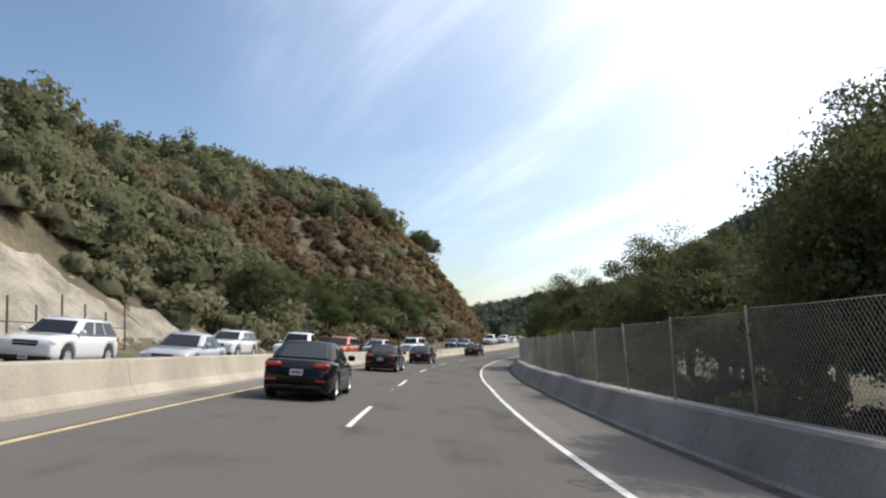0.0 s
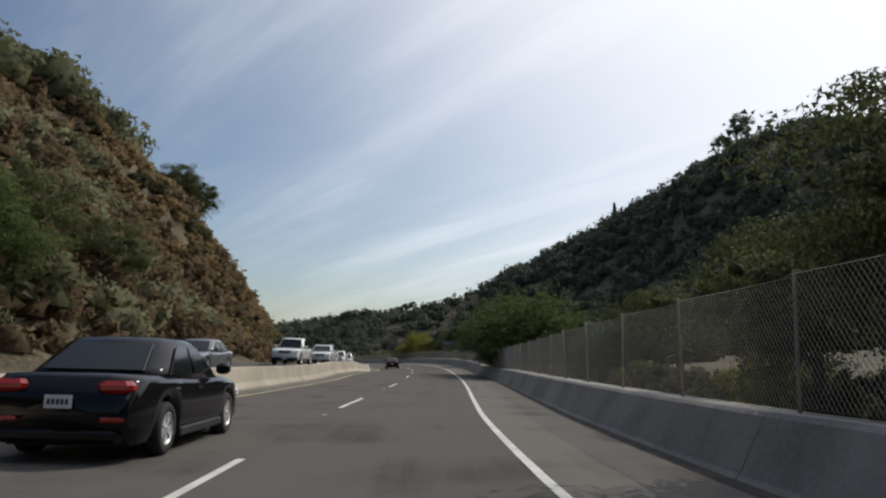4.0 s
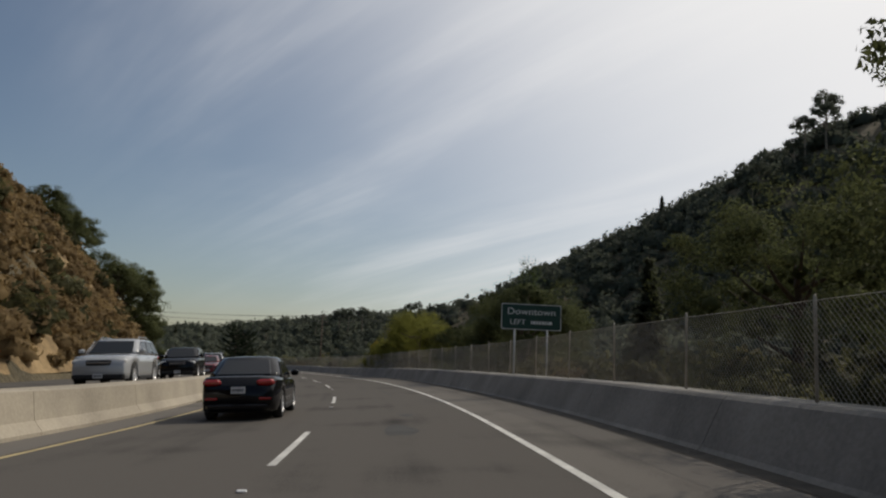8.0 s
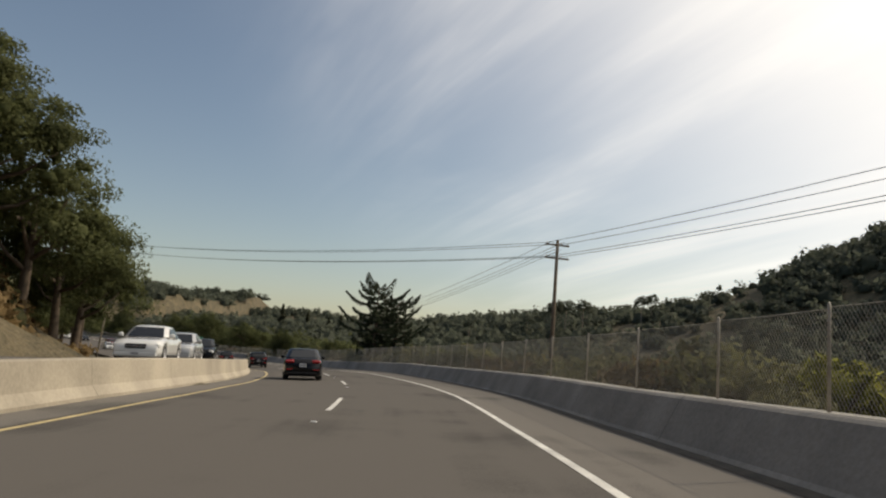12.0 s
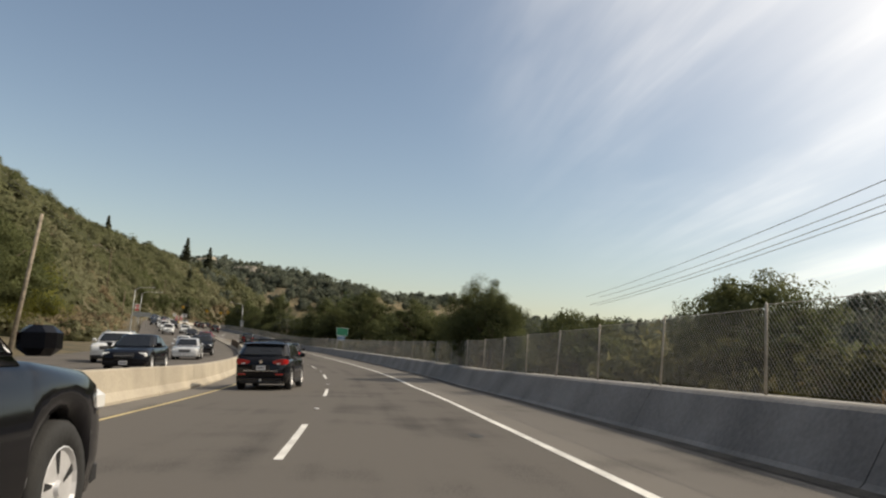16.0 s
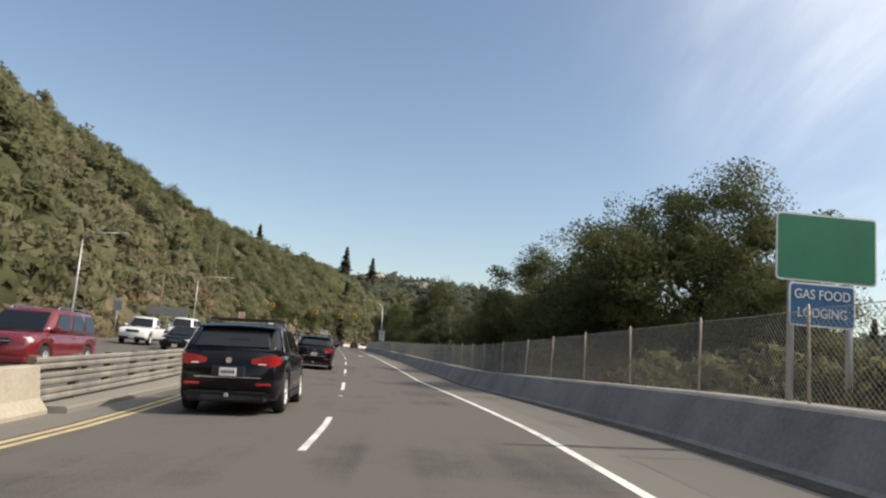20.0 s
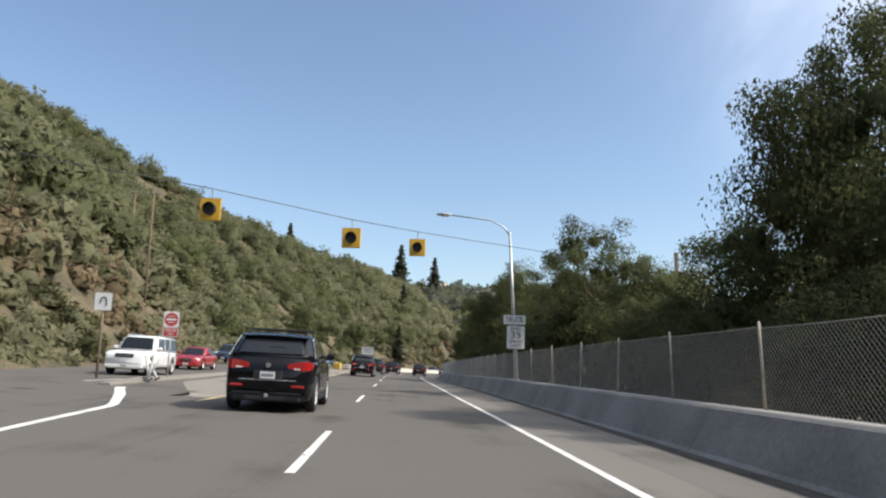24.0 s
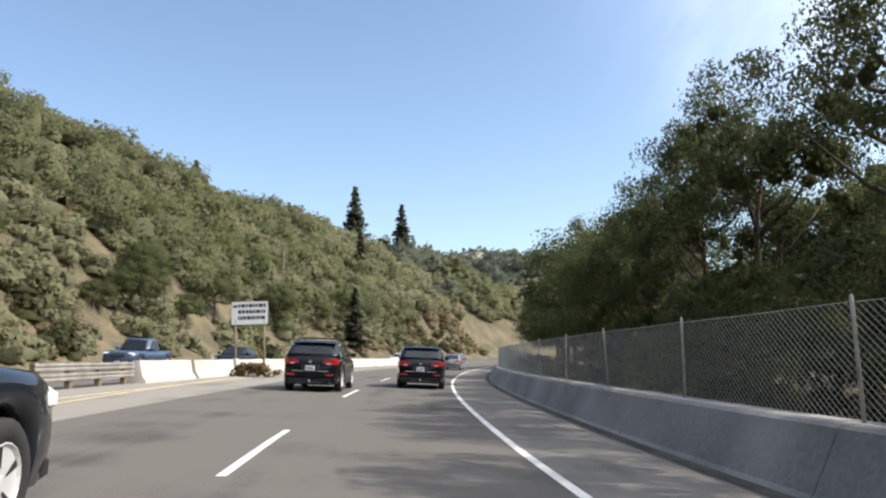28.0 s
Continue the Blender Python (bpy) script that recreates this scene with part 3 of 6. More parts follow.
# ---- the carriageways ----
def strip(s0, s1, offsets, h=0.0, step=2.0, bulge=None):
    """Corners and quads of a ribbon along the road: offsets are numbers, or knots by station."""
    ss = np.arange(s0, s1 + step * .5, step)
    ls = [np.full(len(ss), o, float) if np.isscalar(o) else knots(o, ss) for o in offsets]
    hs = h if hasattr(h, "__len__") else [h] * len(ls)
    v = np.stack([on_road(ss, l, q) for l, q in zip(ls, hs)], 1)
    n, m = v.shape[:2]
    i = (np.arange(n - 1)[:, None] * m + np.arange(m - 1)).ravel()
    uv = np.stack([np.stack(ls, 1), np.repeat(ss[:, None], m, 1)], -1).reshape(-1, 2)
    return v.reshape(-1, 3), np.stack([i, i + 1, i + m + 1, i + m], -1), uv


def ribbon(name, mat, s0, s1, offsets, h=0.0, step=2.0, parent=None, label="", category="", kind=""):
    v, q, uv = strip(s0, s1, offsets, h, step)
    me = quick_mesh(name, v, q, mat)
    lay = me.uv_layers.new(name="plan")
    lay.data.foreach_set("uv", uv[q.ravel()].astype(np.float32).ravel())
    me.shade_smooth()
    ob = new(name, me)
    ob.parent = parent
    return tagged(ob, label, category, kind=kind)


road = ribbon("road", ASPHALT, -80, 800, [-7.0, -5.55, -1.85, 0, 1.75], 0, label="worn grey-brown asphalt carriageway with two lanes", category="road", kind="structure")
shoulder = ribbon("shoulder", SHOULDER, -80, 800, [1.75, 2.6, 3.8], [0, .004, .02], label="paler asphalt shoulder beside the lane", category="road shoulder", kind="structure")
road_b = ribbon("opposite_road", ASPHALT, -80, 800, [[(-80, -19), (60, -17.6), (300, -17), (330, -18), (430, -20), (520, -20), (640, -18)], -14, -10, -8.2, -7.4, -7.0], 0,
                label="opposite asphalt carriageway beyond the median", category="road", kind="structure")

# painted lines, laid on the asphalt
ribbon("edge_line", WHITE_LINE, -80, 800, [1.60, 1.73], .005, parent=road, label="solid white edge line")
ribbon("edge_line", YELLOW_LINE, -80, 432, [-5.62, -5.50], .005, parent=road, label="solid yellow line by the median")
ribbon("edge_line", YELLOW_LINE, 418, 446, [-5.40, -5.28], .005, parent=road, label="second yellow line")
ribbon("edge_line", YELLOW_LINE, 432, 470, [-5.62, -5.50], .005, parent=road, label="yellow line")
ribbon("edge_line", YELLOW_LINE, 517, 800, [[(560, -5.62), (571, -6.0), (580, -6.1), (596, -7.3), (614, -8.4)], [(560, -5.5), (571, -5.88), (580, -5.98), (596, -7.18), (614, -8.28)]], .012, parent=road, label="solid yellow line")
ribbon("edge_line", WHITE_LINE, 470, 502, [-5.62, -5.46], .005, parent=road, label="white turn lane line")
for a, b in ((-80, 430), (560, 800)):
    ribbon("edge_line", YELLOW_LINE, a, b, [-8.05, -7.93], .005, parent=road_b, label="yellow line of the opposite side")
DASH_TOPS = [(-9, -70), (-3, 18), (-2, 32.6), (0, 63.5), (1, 76.5), (5, 134.4), (7, 164.6), (8, 177.9), (10, 208.5), (11, 222.8), (12, 235.8), (14, 266.5), (17, 312), (18, 328.4), (21, 371.7), (22, 386.2), (24, 416.2), (25, 428.5), (27, 456), (31, 511), (32, 525.2), (33, 541), (34, 553), (36, 580.5), (37, 593.4), (49, 770)]
for k in range(-8, 49):
    s = float(knots(DASH_TOPS, k)) - 4.7
    ribbon("lane_dash", WHITE_LINE, s, s + 4.7, [-1.91, -1.80], .005, step=1.175, parent=road)
    ribbon("lane_dash", WHITE_LINE, s + 5, s + 8.66, [-11.68, -11.56], .005, step=1.83, parent=road_b)


# ---- median barrier ----
def barrier_piece(s0, s1, profile, name, mat, parent):
    """A cast length of the cross-section, which is offsets and heights from left toe over the top to right toe."""
    sh = Shape()
    rings = [[tuple(on_road(s, l, h)) for l, h in profile] for s in np.linspace(s0, s1, 4)]
    sh.loft(rings, True, True)
    return part(name, sh, mat, parent)


MEDIAN = [(-7.33, -.05), (-7.33, .08), (-7.18, .28), (-7.10, .80), (-7.04, .83), (-6.86, .83), (-6.80, .80), (-6.72, .28), (-6.57, .08), (-6.57, -.05)]
median = tagged(new("median_barrier"), "tan cast concrete median barrier with stained base", "barrier", kind="structure")
for s in np.arange(-80, 427, 6.0):
    barrier_piece(s, min(s + 5.985, 427.5), MEDIAN, "barrier_length", CONCRETE, median)
ribbon("gutter", SHOULDER, -80, 432, [-6.62, -6.0, -5.68], [.012, .01, .006], parent=median, label="dusty gutter strip at the barrier foot")

# ---- wall with fence on the right ----
WALL = [(3.74, -.1), (3.76, .03), (3.82, .09), (4.14, .72), (4.2, .76), (4.85, .76), (4.88, .70), (4.9, -.6), (4.2, -.6)]
wall = tagged(new("wall_right"), "low grey concrete wall along the shoulder", "wall", kind="structure")
for s in np.arange(-60, 700, 6.0):
    barrier_piece(s, s + 5.98, WALL, "wall_length", WALL_GREY, wall)
# Pale ribbon: sunlight on the wall's top edge, put into the colour.
coping = ribbon("coping", CONCRETE_PALE_LIT, -60, 700, [4.30, 4.315, 4.40, 4.415], [.762, .776, .776, .765], parent=wall, label="thin pale line painting the sunlit top edge of the wall")

# Dark mottled ribbon along the wall foot, uneven in width.
ribbon("wall_gutter", FOOT_STRIP, -60, 700, [[(-60, 3.52), (120, 3.56), (200, 3.42), (300, 3.56), (420, 3.46), (560, 3.55), (700, 3.5)], 3.66, 3.79], [.026, .03, .036], parent=wall, label="dark line along the wall foot")
BAY, FENCE_H = 3.5, 1.22


def chain_link(width, high, pitch=.062, thick=.0029):
    """Woven wire: two families of slanting wires, each a thin three-sided rod."""
    sh = Shape()
    for way in (1, -1):
        x = -high
        while x < width + high:
            t0, t1 = max(0.0, -x / high), min(1.0, (width - x) / high)
            if t1 > t0 + .02:
                p0, p1 = (x + high * t0, high * t0), (x + high * t1, high * t1)
                if way < 0:
                    p0, p1 = (width - p0[0], p0[1]), (width - p1[0], p1[1])
                o = .003 * way
                ring = lambda p: [(p[0] - thick, o, p[1] + thick), (p[0] + thick, o, p[1] - thick), (p[0], o + thick * 1.4, p[1])]
                sh.loft([ring(p0), ring(p1)], True, False)
            x += pitch * 1.414
    return sh


fence = tagged(new("chain_link_fence"), "grey chain link fence with steel posts on the wall", "fence", kind="structure")
link_mesh = chain_link(BAY, FENCE_H - .04).mesh("wire_panel", WIRE)
post_mesh = Shape().tube([(0, 0, -.05), (0, 0, FENCE_H + .03), (0, 0, FENCE_H + .06)], [.022, .022, .008], 10).mesh("post", FENCE_POST, True)
wire_mesh = Shape().tube([(0, 0, 0), (BAY * .5, 0, -.012), (BAY, 0, 0)], .005, 5).mesh("tension_wire", WIRE, True)
FENCE_TALL = [(-60, 1.35), (90, 1.25), (150, 1.0), (800, 1.0)]
# stations of the posts: the bays are not all alike
POSTS = [(-84, -75), (0, 239.8), (3, 251.4), (5, 257.4), (9, 272.9), (18, 305.7), (21, 316), (23, 324.6), (27, 338.95), (31, 353), (33, 360), (34, 363.7), (38, 380), (42, 394.8), (44, 403.5), (47, 414.8), (49, 423.35), (54, 440.4), (56, 448.5), (60, 462.8), (76, 519.5), (81, 538.4), (84, 548), (87, 559), (90, 571.5), (93, 583.6), (98, 606.3), (124, 705)]
fgen = random.Random(44)
for i in range(-80, 121):
    s, nxt = float(knots(POSTS, i)), float(knots(POSTS, i + 1))
    if s > 690 or s < -55:
        continue
    a, b = Vector(on_road(s, 4.5, .765)), Vector(on_road(nxt, 4.5, .765))
    d = b - a
    yaw = math.atan2(d.y, d.x)
    tall = float(knots(FENCE_TALL, s))
    m = Matrix.Translation(a) @ Matrix.Rotation(yaw, 4, "Z")
    slope = Matrix.Identity(4)
    slope[2][0] = d.z / math.hypot(d.x, d.y)
    lean = Matrix.Rotation(radians(fgen.gauss(0, 1.3)), 4, "Y") @ Matrix.Rotation(radians(fgen.gauss(0, 1.2)), 4, "X")
    for nm, me, up in (("wire_panel", link_mesh, .02), ("tension_wire", wire_mesh, FENCE_H * tall - .02), ("post", post_mesh, 0)):
        ob = new(nm, me)
        ob.parent = fence
        size = Matrix.Diagonal((d.length / BAY if nm != "post" else 1, 1, tall if nm != "tension_wire" else 1, 1))
        ob.matrix_basis = m @ (lean if nm == "post" else slope) @ Matrix.Translation((0, 0, up)) @ size


# ---- plants ----
rng = np.random.default_rng(7)


def leaf_quads(centres, size, out, jitter=.7, long=1.0, gen=rng, blend=.35):
    """Three-cornered leaves at the centres, facing roughly outwards like shingles, bent and turned at random."""
    n = len(centres)
    size = np.broadcast_to(size, (n,))
    up = out / (np.linalg.norm(out, axis=1)[:, None] + 1e-9) + gen.normal(size=(n, 3)) * jitter
    up /= np.linalg.norm(up, axis=1)[:, None] + 1e-9
    a = np.cross(up, gen.normal(size=(n, 3)))
    a /= np.linalg.norm(a, axis=1)[:, None] + 1e-9
    b = np.cross(up, a)
    a *= (size * long * .5)[:, None]
    b *= (size * .6)[:, None]
    j = lambda: 1 + gen.uniform(-.3, .3, (n, 1))
    v = np.stack([centres - a * j() - b * .5 * j(), centres + a * j() - b * .4 * j(), centres + b * j() + a * .3 * (j() - 1)], 1).reshape(-1, 3)
    soft = out / (np.linalg.norm(out, axis=1)[:, None] + 1e-9) + up * blend
    soft /= np.linalg.norm(soft, axis=1)[:, None] + 1e-9
    return v, np.arange(3 * n).reshape(n, 3), np.repeat(soft, 3, 0)


def lump_template(rings=4, sides=9, down=1.85):
    """Corners and triangles of a unit dome that bulges a little under its rim."""
    v = [(0, 0, 1.0)]
    for a in range(1, rings + 1):
        t = a / rings * down
        v += [(math.sin(t) * math.cos(2 * math.pi * (b + a * .5) / sides), math.sin(t) * math.sin(2 * math.pi * (b + a * .5) / sides), math.cos(t)) for b in range(sides)]
    f = [(0, 1 + b, 1 + (b + 1) % sides) for b in range(sides)]
    for a in range(rings - 1):
        for b in range(sides):
            p, q = 1 + a * sides + b, 1 + a * sides + (b + 1) % sides
            f += [(p, p + sides, q), (q, p + sides, q + sides)]
    return np.array(v), np.array(f)


def lumps(centres, size, gen, flat=.8, rings=4, sides=9, rough=.3, down=1.85):
    """Uneven leafy lumps at the centres, as corners, triangles and soft normals."""
    tv, tf = lump_template(rings, sides, down)
    n, m = len(centres), len(tv)
    k = 1 + gen.uniform(-rough, rough, (n, m, 1))
    v = tv[None] * k * np.asarray(size)[:, None, None] * np.array([1, 1, flat])
    turn = gen.uniform(0, 6.28, n)
    c, d = np.cos(turn)[:, None], np.sin(turn)[:, None]
    v = np.stack([v[..., 0] * c - v[..., 1] * d, v[..., 0] * d + v[..., 1] * c, v[..., 2]], -1)
    w = v / (np.linalg.norm(v, axis=2)[..., None] + 1e-9)
    return (v + centres[:, None]).reshape(-1, 3), (tf[None] + (np.arange(n) * m)[:, None, None]).reshape(-1, 3), w.reshape(-1, 3)


def joined(*sets):
    v, f, w, at = [], [], [], 0
    for a, b, c in sets:
        v.append(a), f.append(b + at), w.append(c)
        at += len(a)
    return np.concatenate(v), np.concatenate(f), np.concatenate(w)


def crown_points(gen, clumps, per, radius, high, base, clump_size, skew=0.0):
    """Leaf places and outward directions: clumps on and in an uneven egg-shaped crown."""
    out, way, cores = [], [], []
    for _ in range(clumps):
        u = gen.normal(size=3)
        u /= np.linalg.norm(u)
        u[2] = abs(u[2]) * 1.0 - .38 * gen.random()
        r = gen.uniform(.45, 1.0) ** .6
        wobble = 1 + .13 * math.sin(3 * math.atan2(u[1], u[0]) + skew) + gen.uniform(-.12, .05)
        c = np.array([u[0] * radius * r * wobble, u[1] * radius * r * wobble, base + (high - base) * (.38 + .62 * u[2] * r)])
        k = clump_size * gen.uniform(.6, 1.25)
        p = gen.normal(size=(int(per * gen.uniform(.6, 1.4)), 3))
        r0 = np.linalg.norm(p, axis=1)[:, None]
        p *= (.2 + .74 * gen.random((len(p), 1)) ** .65) / r0
        out.append(c + p * np.array([k, k, k * .62]))
        way.append(p + u * .5)
        if r < .72:
            cores += [(*(c + gen.normal(size=3) * k * np.array([.36, .36, .22])), k) for _ in range(3)]
    return np.concatenate(out), np.concatenate(way), np.array(cores).reshape(-1, 4)


def tree_proto(name, seed, high, radius, base, clumps, per, leaf, mat, bark, label, clump_size=.9, limbs=7, lean=0.0, long=1.5, trunk=.22, fine_shoots=0):
    """A broad-leaved tree: tapered trunk with limbs, and a crown of leaf clumps with gaps."""
    gen = np.random.default_rng(seed)
    root = thing(name, Matrix.Identity(4), label, "tree")
    sh = Shape()
    top = Vector((lean, 0, high * .72))
    bend = Vector((gen.uniform(-.3, .3), gen.uniform(-.3, .3), 0)) * radius * .25
    path = [Vector((0, 0, -.4)), Vector((0, 0, .2)), Vector((bend.x * .5, bend.y * .5, high * .3)), Vector((bend.x, bend.y, high * .5)) + top * .05, top]
    sh.tube(path, [trunk * 1.5, trunk * 1.1, trunk * .8, trunk * .5, trunk * .15], 8)
    for i in range(limbs):
        t = gen.uniform(.25, .7)
        a = gen.uniform(0, 2 * math.pi)
        st = Vector((bend.x * t, bend.y * t, high * t))
        en = Vector((math.cos(a) * radius * .58, math.sin(a) * radius * .58, high * min(.74, t + gen.uniform(.1, .28))))
        mid = (st + en) / 2 + Vector((0, 0, -high * .03))
        sh.tube([st, mid, en], [trunk * .45, trunk * .28, trunk * .07], 6)
    part("trunk", sh, bark, root, smooth=True)
    pts, way, cores = crown_points(gen, clumps, int(per * 1.15), radius, high, base, clump_size, gen.uniform(0, 6))
    if fine_shoots:
        tips = []
        for _ in range(fine_shoots):
            a, r = gen.uniform(0, 2 * math.pi), radius * gen.uniform(0, .9)
            p = np.array([math.cos(a) * r, math.sin(a) * r, high * (1 - .35 * (r / radius) ** 2)])
            up = np.linspace(-.6, .9, 26)[:, None] * np.array([gen.normal() * .25, gen.normal() * .25, 1.0])
            tips.append(p + up + gen.normal(size=(26, 3)) * .10)
        pts = np.concatenate([pts] + tips)
        way = np.concatenate([way, gen.normal(size=(len(pts) - len(way), 3))])
    small = np.ones(len(pts))
    small[len(pts) - 26 * fine_shoots:] = .8
    v, q, k = leaf_quads(pts, gen.uniform(.6, 1.3, len(pts)) * leaf * .66 * small, way, .75, long, gen)
    v, q, k = joined((v, q, k), lumps(cores[:, :3], cores[:, 3] * gen.uniform(.17, .31, len(cores)), gen, .8, 3, 5, .4, 2.9))
    part("crown", quick_mesh("crown", v, q, mat, k), None, root)
    return root


def conifer_proto(name, seed, high, radius, mat, label, tiers=26, sparse=False, spread_up=.1, leaf=.34, clear=.08):
    """A conifer: straight trunk, whorls of drooping boughs, each a rod clothed with needle sprays."""
    gen = np.random.default_rng(seed)
    root = thing(name, Matrix.Identity(4), label, "tree")
    sh = Shape()
    sh.tube([(0, 0, -.4), (.05, 0, high * .4), (0, .05, high * .8), (0, 0, high)], [high * .022, high * .016, high * .006, .01], 8)
    pts, sizes = [], []
    for i in range(tiers):
        t = i / tiers
        z = high * (.10 + .88 * t)
        reach = radius * (1 - t) ** .8 * gen.uniform(.7, 1.1) + .12
        for _ in range(4 if sparse else 6):
            a = gen.uniform(0, 2 * math.pi)
            r = reach * gen.uniform(.45, 1.1)
            end = np.array([math.cos(a) * r, math.sin(a) * r, z + r * (spread_up + gen.uniform(-.22, .16))])
            start = np.array([0, 0, z])
            mid = (start + end) / 2 + np.array([0, 0, -.06 * r])
            if r > .6:
                sh.tube([start, mid, end], [.045, .03, .01], 4, False)
            n = max(6, int(r * 26))
            u = gen.uniform(clear, 1.03, n)[:, None]
            p = start * (1 - u) + end * u + np.array([0, 0, -.06 * r]) * 4 * u * (1 - u)
            p = p + gen.normal(size=(n, 3)) * np.array([.16, .16, .09]) * (1 + .15 * r)
            pts.append(p)
    part("trunk", sh, BARK, root, smooth=True)
    pts = np.concatenate(pts)
    v, q, k = leaf_quads(pts, gen.uniform(.6, 1.3, len(pts)) * leaf, np.tile([0., 0, 1], (len(pts), 1)), .8, 1.7, gen)
    part("crown", quick_mesh("crown", v, q, mat, k), None, root)
    return root


def bush_proto(name, seed, high, radius, mat, label, clumps=24, per=80, leaf=.125, long=1.6):
    gen = np.random.default_rng(seed)
    root = thing(name, Matrix.Identity(4), label, "bush")
    sh = Shape()
    for _ in range(7):
        a = gen.uniform(0, 2 * math.pi)
        sh.tube([(0, 0, -.2), (math.cos(a) * radius * .3, math.sin(a) * radius * .3, high * .4), (math.cos(a) * radius * .7, math.sin(a) * radius * .7, high * .8)], [.035, .025, .008], 5, False)
    part("stem", sh, BARK, root)
    pts, way, cores = crown_points(gen, clumps, per, radius, high, 0.05, radius * .36)
    v, q, k = leaf_quads(pts, gen.uniform(.6, 1.4, len(pts)) * leaf * .95, way, .75, long, gen)
    part("foliage", quick_mesh("foliage", v, q, mat, k), None, root)
    return root


def cedar_proto(seed, high, radius):
    """A spreading conifer: long separate boughs whose tips turn up, clothed in short hanging sprays."""
    gen = np.random.default_rng(seed)
    root = thing("cedar_tree", Matrix.Identity(4), "dark cedar with long spreading boughs", "tree")
    sh = Shape()
    sh.tube([(0, 0, -.6), (.05, 0, high * .4), (0, .05, high * .8), (0, 0, high)], [.24, .17, .07, .015], 8)
    pts, way = [], []
    count = 60
    for i in range(count):
        t = (i + gen.random()) / count
        z = 2.1 + (high - 2.2) * t
        r = radius * (1 - t * .55) * gen.choice([.4, .55, .75, .95, 1.08]) * (.62 + .42 * min(1, t * 3.2))
        a = i * 2.4 + gen.uniform(-.4, .4)
        rise = r * (.04 + .5 * t * t + gen.uniform(-.16, .14))
        d = np.array([math.cos(a), math.sin(a), 0])
        path = [np.array([0, 0, z]) + d * r * k + np.array([0, 0, rise * k - .10 * r * math.sin(math.pi * k) + .10 * r * k ** 4]) for k in np.linspace(0, 1, 6)]
        sh.tube(path, [.05, .04, .032, .024, .016, .006], 4, False)
        n = int(r * 88)
        k = np.clip(gen.uniform(.12, 1.0, n) ** .8 + .02 * np.sin(gen.uniform(0, 6, n)), .1, 1.0)
        seg = np.clip((k * 5).astype(int), 0, 4)
        P = np.array(path)
        p = P[seg] + (P[seg + 1] - P[seg]) * (k * 5 - seg)[:, None]
        side = np.array([-d[1], d[0], 0])
        wide = (.62 * np.sin(np.pi * np.clip(k, .08, .96)) + .05) * min(1, r / 2.5)
        out = gen.uniform(-1, 1, n) * wide
        p = p + side * out[:, None] + d * (np.abs(out) * .55 + gen.normal(size=n) * .03)[:, None]
        p[:, 2] += -np.abs(out) * .28 - np.abs(gen.normal(size=n)) * .06
        pts.append(p), way.append(np.tile(side, (n, 1)) + gen.normal(size=(n, 3)) * .6)
    part("trunk", sh, BARK, root, smooth=True)
    pts, way = np.concatenate(pts), np.concatenate(way)
    v, q, k = leaf_quads(pts, gen.uniform(.6, 1.3, len(pts)) * .15, way, .7, 1.6, gen)
    part("crown", quick_mesh("crown", v, q, NEEDLES, k), None, root)
    return root


def ailanthus_proto(seed, high, radius):
    """A spreading tree whose long leaves carry pairs of leaflets along a drooping stalk."""
    gen = np.random.default_rng(seed)
    root = thing("ailanthus_tree", Matrix.Identity(4), "spreading green tree with long feathered leaves over the fence", "tree")
    sh = Shape()
    pts, way, size = [], [], []
    inner, out_in, cores = crown_points(gen, 70, 150, radius * .8, high * .86, .3, .9)
    for k in range(9):
        a, r = k * 2.4, radius * gen.uniform(.45, .8)
        en = Vector((math.cos(a) * r, math.sin(a) * r, high * gen.uniform(.6, .85)))
        sh.tube([(0, 0, -.4), (en.x * .25, en.y * .25, en.z * .45), (en.x * .65, en.y * .65, en.z * .8), tuple(en)], [.1, .075, .045, .015], 6, False)
    for _ in range(620):
        u = gen.normal(size=3)
        u[2] = abs(u[2]) * 1.1 - .02
        u /= np.linalg.norm(u)
        bulge = 1 + .2 * math.sin(4 * math.atan2(u[1], u[0]) + 2 * u[2]) + gen.uniform(-.2, .22)
        base = np.array([u[0] * radius * .8 * bulge, u[1] * radius * .8 * bulge, high * (.4 + .52 * u[2] * bulge)])
        d = u + gen.normal(size=3) * .45
        d[2] *= .5
        d /= np.linalg.norm(d)
        side = np.cross(d, [0, 0, 1.0])
        side /= np.linalg.norm(side) + 1e-9
        ln, n = gen.uniform(.55, 1.0), 11
        for q in np.linspace(.12, 1, n):
            spine = base + d * ln * q + np.array([0, 0, -.32 * ln * q * q])
            for w in (-1, 1):
                pts.append(spine + side * w * .11 * (1.1 - .5 * q)), way.append(side * w * .3 + np.array([0, 0, 1.0])), size.append(.17 * (1.1 - .45 * q))
    part("trunk", sh, BARK, root, smooth=True)
    a = leaf_quads(np.array(pts), np.array(size) * .9, np.array(way), .35, 1.5, gen)
    b = leaf_quads(inner, gen.uniform(.07, .14, len(inner)), out_in, .75, 2.0, gen)
    v, q, k = joined(a, b)
    part("crown", quick_mesh("crown", v, q, LEAF_GREEN, k), None, root)
    return root


